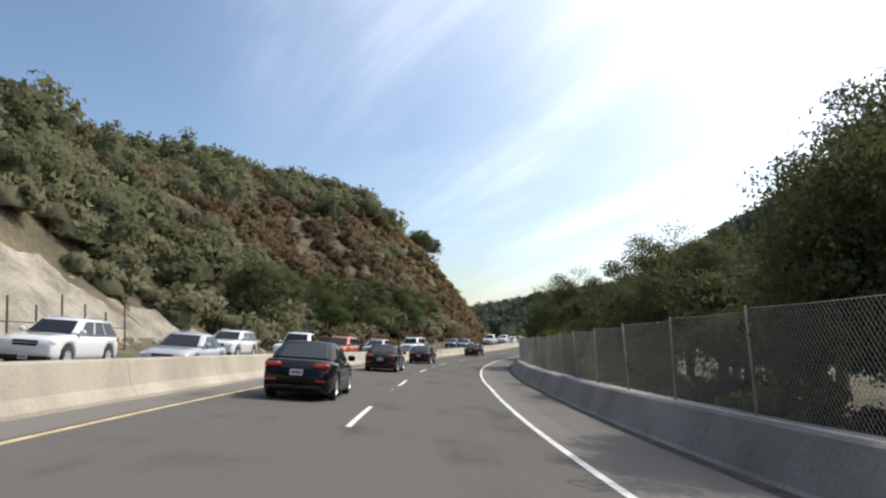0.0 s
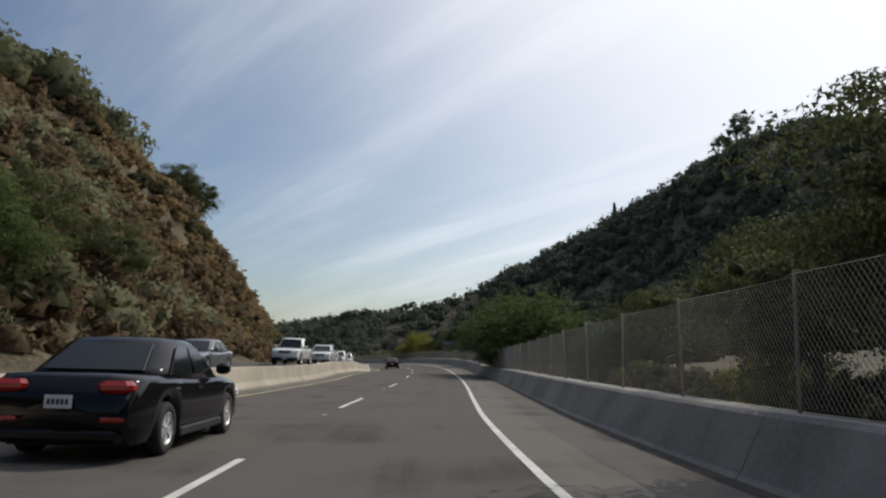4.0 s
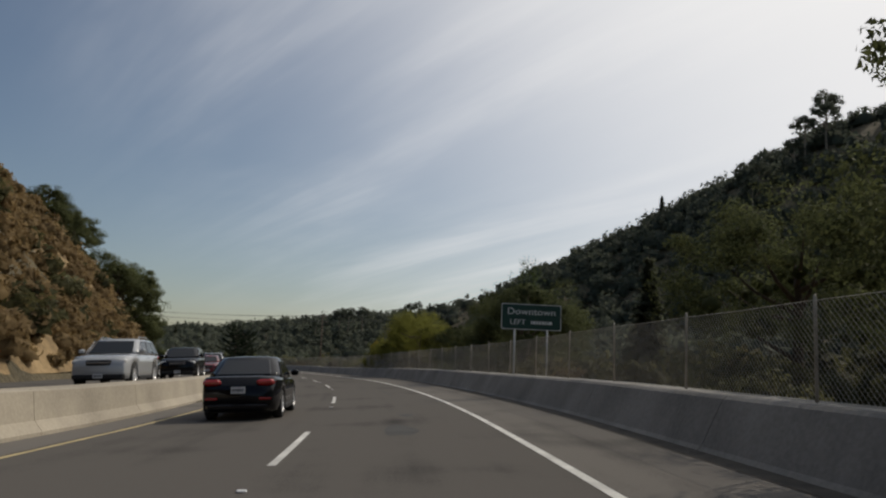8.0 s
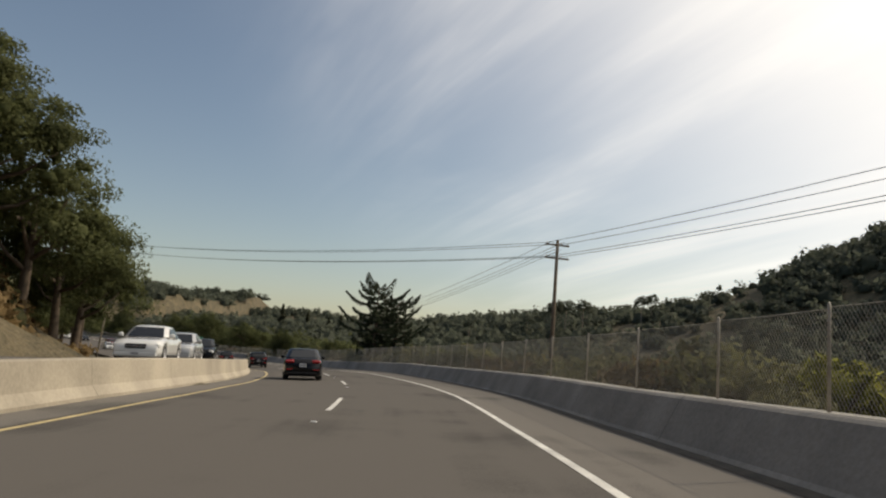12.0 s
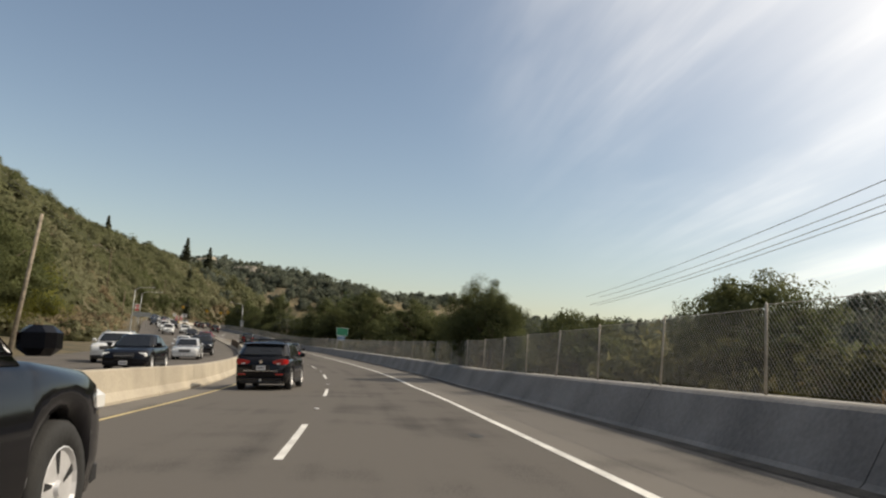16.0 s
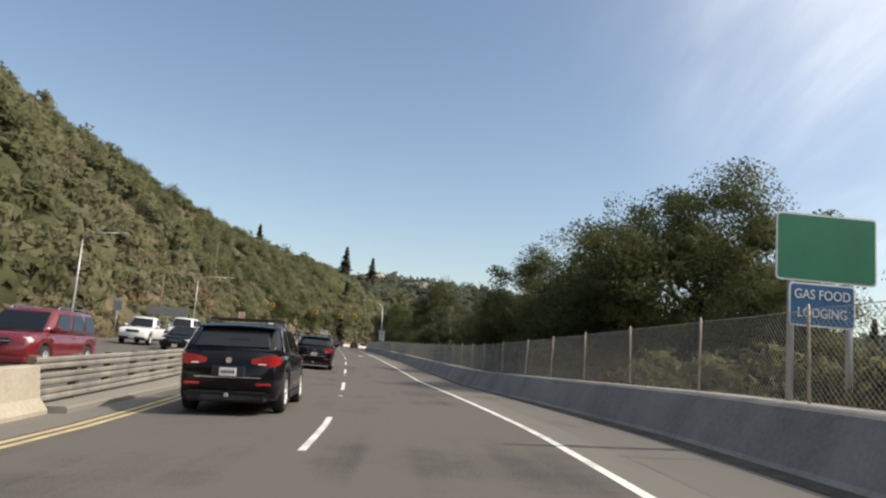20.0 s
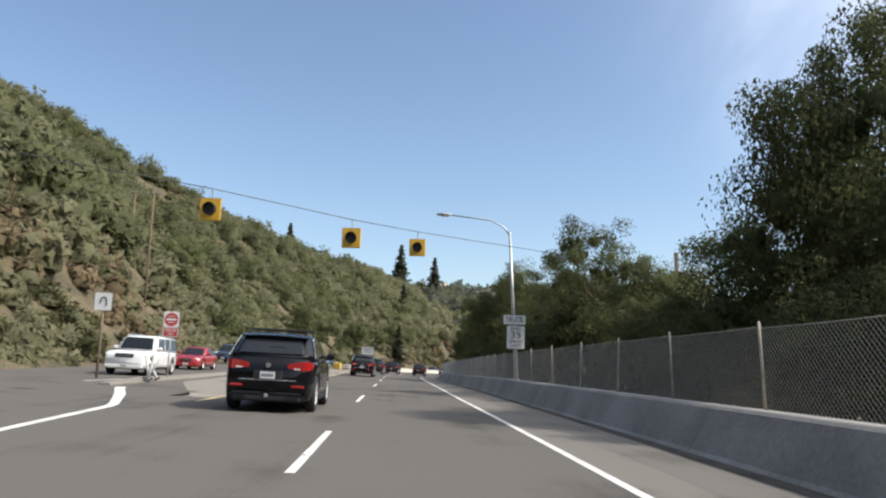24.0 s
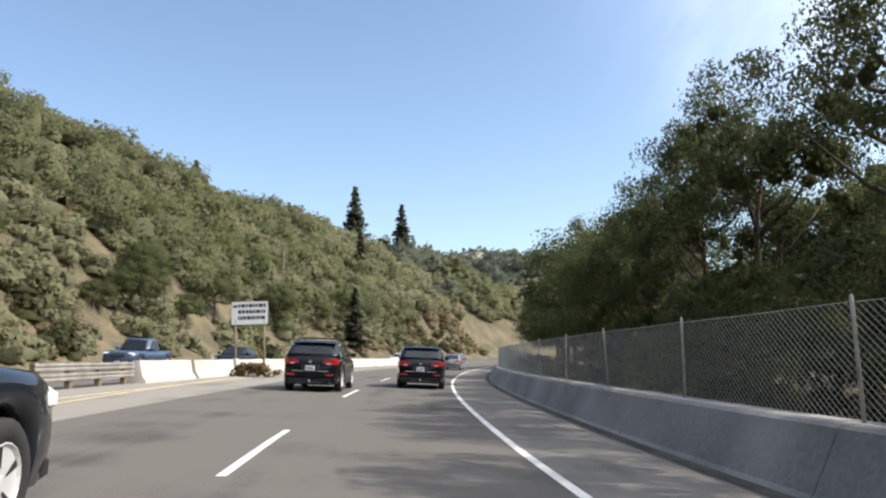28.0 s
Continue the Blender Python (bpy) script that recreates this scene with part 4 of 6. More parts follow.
PROTO = {
    "oak": tree_proto("oak_tree", 1, 8.5, 4.2, 1.6, 104, 165, .16, LEAF_OAK, BARK, "dark green evergreen oak behind the fence", .95),
    "oak2": tree_proto("oak_tree", 2, 7.0, 3.6, .9, 92, 165, .152, LEAF_OAK, BARK, "dense dark oak with an uneven crown", .9),
    "broad": tree_proto("oak_tree", 14, 8.5, 4.2, 1.4, 126, 310, .108, LEAF_OAK, BARK, "broad evergreen oak with fine leaves behind the fence", .95),
    "broad2": tree_proto("oak_tree", 15, 7.4, 3.7, .8, 110, 310, .104, LEAF_OAK, BARK, "dense broad oak with fine leaves", .9),
    "leafy": tree_proto("leafy_tree", 3, 7.0, 3.8, .5, 84, 180, .122, LEAF_GREEN, BARK, "mid-green leafy tree leaning over the fence", 1.0, long=2.2, fine_shoots=22),
    "pepper": tree_proto("pepper_tree", 4, 6.0, 3.8, .4, 90, 300, .085, LEAF_BRIGHT, BARK, "yellow-green feathery tree over the fence", .9, long=1.7),
    "grey": tree_proto("olive_tree", 5, 7.5, 3.2, .8, 66, 95, .16, LEAF_GREY, BARK_PALE, "grey-green thin-crowned tree with pale limbs", .8, long=2.0, fine_shoots=20),
    "poplar": tree_proto("slender_tree", 6, 9.0, 2.0, 1.2, 56, 80, .17, LEAF_GREEN, BARK_PALE, "slender green tree with upright shoots", .7, fine_shoots=26),
    "euc": tree_proto("eucalyptus_tree", 8, 20.0, 5.5, 9.0, 34, 80, .6, LEAF_FAR_HAZED, BARK_PALE, "tall eucalyptus with tufted see-through crown", 1.7, trunk=.4),
    "tall": tree_proto("oak_tree", 16, 9.0, 3.9, 3.3, 96, 230, .108, LEAF_OAK, BARK, "tall open oak with bare forking trunks behind the fence", .8, limbs=11, lean=.5, trunk=.17),
    "ailanthus": ailanthus_proto(17, 6.8, 4.6),
    "cedar": cedar_proto(9, 9.6, 5.3),
    "fir": conifer_proto("fir_tree", 10, 18.0, 4.6, LEAF_GREY, "pointed grey-green conifer on the slope", 30, False, -.15, .5),
    "bush": bush_proto("bush", 11, 1.8, 1.6, LEAF_SCRUB, "dull green bush behind the fence"),
    "dry": bush_proto("dry_bush", 12, 1.5, 1.4, LEAF_DRY, "brown dry bush behind the fence", leaf=.10, long=2.2),
    "olive": bush_proto("bush", 18, 1.7, 1.6, LEAF_OLIVE, "olive brown bush behind the fence", per=90, leaf=.11, long=2.0),
    "bright": bush_proto("bright_bush", 13, 2.0, 1.7, LEAF_BRIGHT, "yellow-green bush over the fence", per=120, leaf=.11, long=2.2),
}


def plant(kind, s, l, size=1.0, turn=0.0, group="", label="", stretch=1.0):
    """A copy of a plant on the land at a place of the plan."""
    x, y, _ = on_road(s, l)
    z = float(land([x], [y])[0])
    c = copy_thing(PROTO[kind], pose(x, y, z, 0, 0, turn) @ Matrix.Diagonal((size, size, size * stretch, 1)))
    if group or label:
        tagged(c, label, group=group)
    return c


def verge(kinds, s0, s1, gap, l0, l1, z0, z1, group, seed):
    """A row of mixed plants along the road."""
    gen = random.Random(seed)
    s = s0
    while s < s1:
        plant(gen.choice(kinds), s, gen.uniform(l0, l1), gen.uniform(z0, z1), gen.uniform(0, 360), group)
        s += gap * gen.uniform(.6, 1.4)


verge(["oak2", "leafy", "bush", "oak"], 4, 34, 3.8, 7.6, 10, .5, .8, "trees over the fence", 21)
verge(["bush", "bright", "bush"], -6, 132, 2.4, 6.9, 7.7, .7, 1.05, "bushes behind the fence", 22)
verge(["bush", "oak2", "bush", "leafy"], 84, 132, 4.2, 6.4, 9, .45, .75, "trees over the fence", 23)
verge(["bush", "bush", "oak2"], 8, 130, 6.0, 10, 17, .9, 1.3, "undergrowth behind the trees", 24)
for s, l, k, z in ((13, 9.6, "broad", 1.0), (17, 10.8, "broad2", 1.0), (27, 9.8, "broad2", .95), (38, 12, "broad", 1.02), (43, 10.5, "oak2", .95), (47, 9, "leafy", .7), (57.5, 9.6, "broad", .98), (61, 10.5, "broad2", 1.0), (53, 7.4, "pepper", .62), (60.2, 6.2, "poplar", .70), (61.2, 6.9, "poplar", .73), (61.8, 6.0, "poplar", .64), (77, 6.3, "broad2", .66), (80.5, 6.8, "broad", .68), (86.3, 8.4, "broad", 1.0), (90, 8.3, "broad2", .95), (96, 8, "oak2", .75), (110, 9, "oak", .6),
                   (133.5, 7.4, "ailanthus", .92), (138.5, 6.6, "ailanthus", .92), (142.3, 6.3, "ailanthus", .95), (156.5, 9.4, "leafy", .72), (171, 9.3, "broad", 1.06), (175, 11, "broad2", 1.12), (166, 12, "oak2", .8), (183, 10.6, "broad", .82), (206, 9.2, "broad2", 1.0), (206.8, 9.8, "poplar", .82), (212, 12, "oak2", .85), (223.5, 10, "broad2", .78),
                   (235, 6.8, "oak2", .5), (226, 7.2, "bush", 1.4), (251, 8.6, "bright", .9), (226, 19, "oak", 1.05), (233, 22, "oak2", 1.2), (241, 20, "oak", 1.0), (250, 23, "oak2", 1.1), (218, 24, "fir", .62), (262, 9, "bright", 1.1), (266, 8.5, "bush", 1.0)):
    plant(k, s, l, z, s * 37 % 360, "trees by the fence")
for s, l, k, z, up in ((240.0, 9.9, "pepper", .72, 1.6), (234.5, 9.2, "pepper", .9, 1.35), (230, 7.6, "pepper", .95, 1.15), (226.5, 7.4, "pepper", .85, 1.05), (237.3, 5.9, "pepper", .5, 1.3), (236.2, 6.6, "pepper", .52, 1.32), (234.6, 6.2, "pepper", .55, 1.3)):
    plant(k, s, l, z, s * 53 % 360, "trees behind the fence", "", up)
verge(["dry", "bush", "olive", "bush", "olive"], 262, 492, 1.9, 7.5, 9.2, 1.0, 1.5, "brush behind the fence", 35)
verge(["bush", "olive", "bush", "dry", "bush"], 120, 330, 4.2, 6.6, 8.5, .7, 1.2, "bushes behind the fence", 25)
verge(["olive", "dry", "bush", "olive"], 300, 470, 3.4, 9.5, 16, 1.3, 2.0, "bushes behind the fence", 26)
plant("cedar", 320.7, 6.5, .92, 40, "", "large dark cedar behind the fence")
plant("cedar", 321.8, 9.0, .8, 160, "", "second dark cedar behind the fence")
for s, l, k, z in ((371, 9, "bush", 1.2), (360, 11, "bush", 1.3), (404, 22, "grey", .8), (432, 16, "oak", .9), (440, 13, "broad2", .95), (444, 12.5, "broad", 1.35), (447, 14, "broad", 1.25), (451, 11.5, "poplar", 1.15), (455, 12.5, "grey", 1.2), (462, 13, "oak", 1.1), (346, 8.2, "oak", .5), (354.5, 6.6, "oak2", .52), (413, 12, "broad", 1.0), (416.8, 12.6, "broad2", .98), (424, 12.4, "oak", .78), (448, 8.4, "broad2", .95), (461.5, 12, "broad", 1.28), (466, 9.5, "broad2", .95), (536, 9.8, "broad2", 1.0), (528, 10.6, "broad", .8), (541, 9.6, "broad", .95), (411, 15, "oak", .85), (415, 17, "oak2", 1.0), (419.5, 16, "oak", .7),):
    plant(k, s, l, z, s * 53 % 360, "trees behind the fence")
for s, l, k, z in ((529.5, 7.6, "tall", .72), (593.5, 9.6, "tall", .86), (597.5, 8.2, "tall", .74), (601.5, 8.6, "tall", .72), (606, 8.4, "broad", .72), (568.5, 9.2, "broad2", .8), (573.5, 9.4, "broad", .76), (580, 9.4, "broad", .8), (587, 10, "tall", .9), (577, 12.5, "broad2", .95), (611, 8.6, "broad2", .8), (616.5, 9.0, "broad", .78), (543, 9.5, "oak2", .7), (511, 10.8, "broad2", .95), (517.5, 10.6, "broad", .8), (559, 8.8, "broad", .98), (554.5, 10.2, "broad2", 1.0), (563.5, 9.4, "tall", .85)):
    plant(k, s, l, z, s * 53 % 360, "trees behind the fence", "", 1.33)
for s, l, k, z in ((366.0, 5.7, "broad", .5), (366.8, 6.0, "broad2", .52), (365.2, 5.9, "broad2", .55), (372.5, 6.0, "broad2", .5)):
    plant(k, s, l, z, s * 53 % 360, "trees behind the fence", "dense dark oak rising over the fence", 1.35)
plant("broad", 514, 10.7, .85, 120, "trees behind the fence", "tall dark oak rising high over the fence", 1.72)
verge(["oak", "oak2", "grey", "oak"], 470, 552, 5.0, 8.6, 12, .7, 1.0, "trees behind the fence", 27)
verge(["broad2", "oak2"], 562, 606, 6.5, 12.5, 15.5, .9, 1.1, "trees behind the fence", 28)
verge(["oak", "oak2", "leafy", "oak"], 620, 676, 4.8, 9.5, 13, 1.1, 1.35, "trees behind the fence", 33)
verge(["broad2", "oak2", "broad2"], 494, 522, 4.6, 7.2, 8.0, .55, .72, "trees behind the fence", 37)
verge(["broad2", "oak2", "broad2"], 540, 606, 4.8, 7.2, 8.0, .5, .68, "trees behind the fence", 38)
verge(["bush", "bush"], 468, 655, 3.0, 14, 18, 1.7, 2.4, "undergrowth behind the trees", 36)
verge(["bush", "bush", "olive"], 470, 660, 3.6, 6.6, 8.0, .8, 1.2, "bushes behind the fence", 29)
# left side
verge(["oak", "oak2", "bush", "leafy"], 60, 128, 6.5, -22, -19.5, .7, 1.0, "trees at the slope foot", 30)
for s, l, k, z in ((276, -21.5, "oak", .95), (280, -20.5, "oak", 1.15), (285, -19.6, "oak", 1.3), (290.5, -18.9, "oak2", 1.5), (296.5, -18.4, "oak", 1.3), (302, -18.2, "oak2", 1.3), (287, -24, "oak2", 1.3), (270, -27, "oak2", .95), (266, -30, "oak", .75), (258, -27, "oak2", .7), (262, -26, "oak", .5), (250, -27, "oak2", .55), (224, -36, "oak", .9), (217, -37, "oak2", 1.1), (209, -34, "oak", 1.1), (203, -36, "oak2", 1.2), (372, -24, "oak", 1.1), (380, -25.5, "oak", 1.3), (388, -26, "oak2", 1.5), (396, -28, "oak", 1.3), (403, -29, "pepper", 1.7), (345, -36, "oak", 1.1),):
    plant(k, s, l, z, s * 71 % 360, "trees on the far bank")
for s, l, k, z in ((352, -30, "oak2", 1.35), (359, -27.5, "oak", 1.35), (420, -36, "oak", 1.2), (430, -38, "pepper", 1.2), (437, -40, "oak", 1.2), (445, -36, "oak2", 1.0), (455, -38, "pepper", 1.1),):
    plant(k, s, l, z, s * 71 % 360, "trees on the far bank")


for s, l, k, z in ((641, -29.5, "broad2", .5), (646.5, -29, "broad", .72), (650, -30.5, "broad2", .85), (655, -28.5, "oak2", .62), (664, -30, "broad", .7), (672, -29, "broad2", .75), (632.5, -33, "broad2", .6), (682, -31, "broad", .7), (692, -30, "oak2", .9), (704, -31, "broad2", .9), (637, -38, "broad", .62), (660, -37, "broad2", .8)):
    plant(k, s, l, z, s * 71 % 360, "oaks on the bank", "dark rounded oak on the earth bank")


# hillside cover, too many to count: clumps of leaves over the slopes
def heap(x, y, z, r, tufts, per, leaf, high, gen):
    """Crowns of the given radii, each a heap of leafy tufts round a core of twigs, as corners, triangles and soft normals."""
    m = len(x) * tufts
    w = gen.normal(size=(m, 3))
    w /= np.linalg.norm(w, axis=1)[:, None]
    w[:, 2] = np.abs(w[:, 2]) * 1.15 - .12
    i = np.repeat(np.arange(len(x)), tufts)
    reach = r[i] * gen.uniform(.5, .85, m)
    mid = np.stack([x[i] + w[:, 0] * reach, y[i] + w[:, 1] * reach, z[i] + high * (r[i] * .15 + w[:, 2] * reach * 1.25)], -1)
    size = r[i] * gen.uniform(.26, .5, m)
    j = np.repeat(np.arange(m), per)
    n = len(j)
    p = gen.normal(size=(n, 3))
    p /= np.linalg.norm(p, axis=1)[:, None]
    p[:, 2] = p[:, 2] * .75 + .1
    c = mid[j] + p * (size[j] * gen.uniform(.45, 1.15, n))[:, None]
    leaves = leaf_quads(c, leaf * gen.uniform(.55, 1.3, n) * (r[i][j] / r.mean()) ** .5, p + w[j] * .7 + [0, 0, .15], .55, 1.3, gen)
    return joined(leaves, lumps(np.stack([x, y, z + high * r * .1], -1), r * .6, gen, high * 1.1, 3, 6, .35))


def cover(name, mat, count, box, keep, clump, tufts, per, leaf, label, seed, high=.75):
    """One mesh of many crowns scattered over the land inside a box of the plan (stations, offsets)."""
    gen = np.random.default_rng(seed)
    s = gen.uniform(box[0], box[1], count)
    l = -np.exp(gen.uniform(np.log(box[2]), np.log(box[3]), count))
    x, y, _ = on_road(s, l).T
    ok = keep(x, y, s, l)
    x, y = x[ok], y[ok]
    v, q, k = heap(x, y, land(x, y), clump * gen.uniform(.5, 1.5, len(x)) ** 1.3, tufts, per, leaf, high, gen)
    return tagged(new(name, quick_mesh(name, v, q, mat, k)), label, "shrubs", kind="stuff")


def field(x, y, size, at):
    return np.array([noise.noise(Vector((a / size, b / size, at))) for a, b in zip(x, y)])


CUT = [(10, 8.5), (30, 8.0), (40, 5.8), (47, 4.2), (54, 2.0), (60, .2)]   # height of the bare rock cut


def bare(s, l):
    return (s < 60) & (-l < 20.2 + knots(CUT, s) * .95)


def russet(x, y, s, l):
    """The red-brown flank of the first hill."""
    return (s > 78 + .35 * (-l - 25)) & (-l > 25 - .08 * (s - 80)) & (-l < 46 + .04 * (s - 80)) & (field(x, y, 24, 11) > -.1)


# first hill: green woods low and on the crest, red-brown scrub between
cover("hillside_trees", LEAF_SLOPE, 1350, (-30, 215, 19.5, 95), lambda x, y, s, l: ((field(x, y, 38, 1) > -.1) | (s < 75)) & ~bare(s, l) & ~russet(x, y, s, l), 2.5, 10, 50, .45, "green oak scrub covering the slope", 41)
cover("hillside_scrub", LEAF_SLOPE_PALE, 1900, (-30, 230, 19, 95), lambda x, y, s, l: ((field(x, y, 25, 2) > -.2) | (s < 75)) & ~bare(s, l) & ~russet(x, y, s, l), 1.7, 8, 36, .38, "olive green scrub on the slope", 42)
cover("hillside_brush", LEAF_RUSSET, 2600, (70, 215, 18, 110), lambda x, y, s, l: ((s > 76) | (l < -30)) & (s + 40 * field(x, y, 12, 13) < 165), 1.5, 6, 16, .42, "dry red-brown brush on the steep slope", 43, .7)
cover("hillside_brush", LEAF_GOLD, 4200, (125, 300, 17.3, 80), lambda x, y, s, l: s + 40 * field(x, y, 12, 13) > 150, .95, 6, 14, .32, "golden dry brush on the steep cut slope", 58, .65)
cover("hillside_scrub", LEAF_SCRUB, 900, (120, 300, 17.5, 60), lambda x, y, s, l: field(x, y, 20, 4) > 0, 1.3, 6, 16, .38, "dull green and brown scrub on the cut slope", 47, .65)
cover("hillside_trees", LEAF_SLOPE, 230, (20, 200, 40, 80), lambda x, y, s, l: (field(x, y, 16, 12) > -.15) & ~bare(s, l), 3.0, 12, 30, .62, "taller oaks along the crest of the first hill", 50, 1.15)
# second hill
def ridge_end(s, l):
    """The near end of the second ridge, where single crowns are told apart."""
    return (s > 602) & (s < 735) & (l > -100)


def bank(x, y, s, l):
    """Bare earth patches low on the end of the ridge."""
    return (s > 622) & (s < 690) & (l > -34) & (field(x, y, 7, 21) > .0)


cover("hillside_scrub", LEAF_SLOPE_PALE, 2300, (430, 720, 25, 42), lambda x, y, s, l: (field(x, y, 25, 9) > -.3) & ~bank(x, y, s, l), 1.3, 6, 16, .4, "olive scrub on the lower slope", 49, .65)
cover("hillside_trees", LEAF_SLOPE, 1500, (440, 818, 36, 145), lambda x, y, s, l: (field(x, y, 40, 5) > .04) & ~ridge_end(s, l), 3.3, 11, 28, .8, "green oaks covering the slope", 44, 1.05)
cover("hillside_trees", LEAF_SLOPE_PALE, 2600, (430, 818, 34, 145), lambda x, y, s, l: (field(x, y, 33, 6) > -.35) & (field(x, y, 30, 7) < .12) & ~ridge_end(s, l), 2.7, 9, 26, .68, "olive green trees covering the slope", 45, .95)
cover("hillside_brush", LEAF_STRAW, 3400, (430, 760, 25, 100), lambda x, y, s, l: (field(x, y, 30, 7) > -.2) & ~ridge_end(s, l), 1.6, 6, 16, .5, "dry straw brush on the slope", 46, .7)
cover("hillside_scrub", LEAF_SCRUB, 1500, (430, 760, 25, 50), lambda x, y, s, l: (field(x, y, 22, 8) > .05) & ~bank(x, y, s, l), 1.4, 6, 14, .42, "dull green scrub at the slope foot", 48, .65)

cover("hillside_trees", LEAF_SLOPE, 620, (602, 735, 31, 100), lambda x, y, s, l: (field(x, y, 26, 15) > -.2) & ~bank(x, y, s, l), 2.7, 12, 62, .33, "grey-green oaks with rounded crowns on the end of the ridge", 63, 1.0)
cover("hillside_trees", LEAF_OAK, 210, (602, 735, 29, 92), lambda x, y, s, l: (field(x, y, 22, 17) > -.05) & ~bank(x, y, s, l), 2.5, 12, 62, .31, "dark oaks scattered on the end of the ridge", 64, 1.0)
cover("hillside_scrub", LEAF_SLOPE_PALE, 1000, (602, 735, 29, 100), lambda x, y, s, l: (field(x, y, 18, 16) > -.3) & ~bank(x, y, s, l), 1.6, 8, 40, .29, "olive scrub on the end of the ridge", 65, .8)
cover("hillside_brush", LEAF_STRAW, 900, (602, 735, 25, 90), lambda x, y, s, l: (field(x, y, 20, 18) > -.1) & ~bank(x, y, s, l), 1.1, 6, 22, .26, "dry straw brush on the end of the ridge", 66, .7)
cover("hillside_trees", LEAF_SLOPE, 800, (690, 818, 40, 120), lambda x, y, s, l: field(x, y, 30, 15) > -.12, 3.2, 10, 24, .6, "green oaks on the end of the ridge", 61, .95)
cover("hillside_scrub", LEAF_SLOPE_PALE, 1500, (690, 818, 34, 110), lambda x, y, s, l: field(x, y, 24, 16) > -.4, 2.2, 8, 18, .5, "olive scrub on the end of the ridge", 62, .8)


def wood(name, mat, count, cx, cy, rx, ry, clump, tufts, per, leaf, label, seed, keep=None, high=.9):
    """A far wood in one mesh: many crowns scattered inside an oval of the land."""
    gen = np.random.default_rng(seed)
    a, d = gen.uniform(0, 2 * math.pi, count), np.sqrt(gen.random(count))
    x, y = cx + np.cos(a) * d * rx, cy + np.sin(a) * d * ry
    s, l = station(x, y)
    ok = (np.abs(l) > 26) if keep is None else keep(s, l)
    x, y = x[ok], y[ok]
    v, q, k = heap(x, y, land(x, y), clump * gen.uniform(.55, 1.45, len(x)), tufts, per, leaf, high, gen)
    return tagged(new(name, quick_mesh(name, v, q, mat, k)), label, "woods", kind="stuff")


wood("far_woods", LEAF_FAR_HAZED, 2700, 330, 440, 200, 250, 6.0, 7, 13, 1.6, "hazy dark green woods on the far hill", 51, lambda s, l: l > 55)
wood("far_woods", LEAF_FAR_HAZED, 1100, 120, 640, 220, 150, 5.0, 7, 13, 1.4, "dark tree line across the valley", 52, lambda s, l: l > 60)
wood("valley_trees", LEAF_SCRUB, 700, 90, 330, 90, 190, 3.0, 8, 26, .7, "scrubby trees in the low ground beyond the fence", 53, lambda s, l: (l > 24) & (l < 130))
wood("valley_trees", LEAF_OAK, 650, 20, 480, 120, 140, 3.4, 8, 26, .8, "dark trees in the low ground beyond the fence", 54, lambda s, l: (l > 26) & (l < 130))
wood("far_woods", LEAF_FAR_HAZED, 1300, -330, 980, 420, 210, 6.0, 7, 13, 1.7, "hazy woods on the far ridge", 55, lambda s, l: np.abs(l) > 40)
wood("far_woods", LEAF_FAR_HAZED, 900, -40, 720, 160, 130, 5.0, 7, 13, 1.4, "woods beyond the bend", 56, lambda s, l: np.abs(l) > 24)
wood("far_woods", LEAF_FAR_HAZED, 1000, -340, 775, 170, 125, 5.0, 7, 13, 1.4, "woods on the far slope", 59, lambda s, l: np.abs(l) > 40)
wood("far_woods", LEAF_FAR_HAZED, 110, -320, 814, 62, 16, 4.5, 7, 16, 1.2, "trees above the far road cut", 57, lambda s, l: np.abs(l) > 24)
for x, y, k, z in ((76, 640, "euc", 1.15), (82, 644, "euc", 1.1), (92, 650, "euc", 1.0), (-34, 608, "fir", .7), (-41, 612, "fir", .6), (-24, 636, "fir", .72), (-8, 650, "fir", .6), (10, 655, "fir", .55), (-62, 600, "fir", .85), (-50, 604, "fir", .7), (30, 640, "euc", .7), (120, 630, "euc", .8), (126, 634, "euc", .75), (62, 648, "euc", .75), (262, 470, "euc", 1.0), (270, 476, "euc", 1.05), (284, 468, "euc", 1.0), (298, 462, "euc", 1.35), (306, 470, "euc", 1.45), (292, 470, "euc", 1.3), (260, 556, "fir", 1.0), (-271, 673, "fir", 1.15), (-268, 691, "fir", 1.0), (-240, 640, "fir", .7), (-215, 610, "fir", .6), (-300, 640, "fir", .8)):
    c = copy_thing(PROTO[k], pose(x, y, float(land([x], [y])[0]), 0, 0, x * 7 % 360) @ Matrix.Diagonal((z, z, z, 1)))
# bare rock cut beside the opposite carriageway
cs, cd = np.linspace(14, 62, 97), np.linspace(0, 1, 22)
CS, CD = np.meshgrid(cs, cd, indexing="ij")
CH = knots(CUT, CS)
CL = -(18.6 + CD * (1.2 + CH * .95))
cx, cy, cz = on_road(CS.ravel(), CL.ravel()).T
rough = np.array([noise.fractal(Vector((a / 2.2, b / 2.2, c * .7)), 1.0, 2.0, 5) for a, b, c in zip(cx, cy, CD.ravel() * 5)])
rise = CH.ravel() * np.clip(CD.ravel() * 1.15, 0, 1) ** .8
cz = np.maximum(land(cx, cy) + .25 * np.clip(CD.ravel() * 6, 0, 1), np.interp(CS.ravel(), RS, RZ) - 16 * np.interp(CS.ravel(), RS, RB) - .3 + rise) + rough * .55 * np.clip(CH.ravel() / 3, 0, 1) * np.clip(CD.ravel() * 5, 0, 1)
i = (np.arange(len(cs) - 1)[:, None] * len(cd) + np.arange(len(cd) - 1)).ravel()
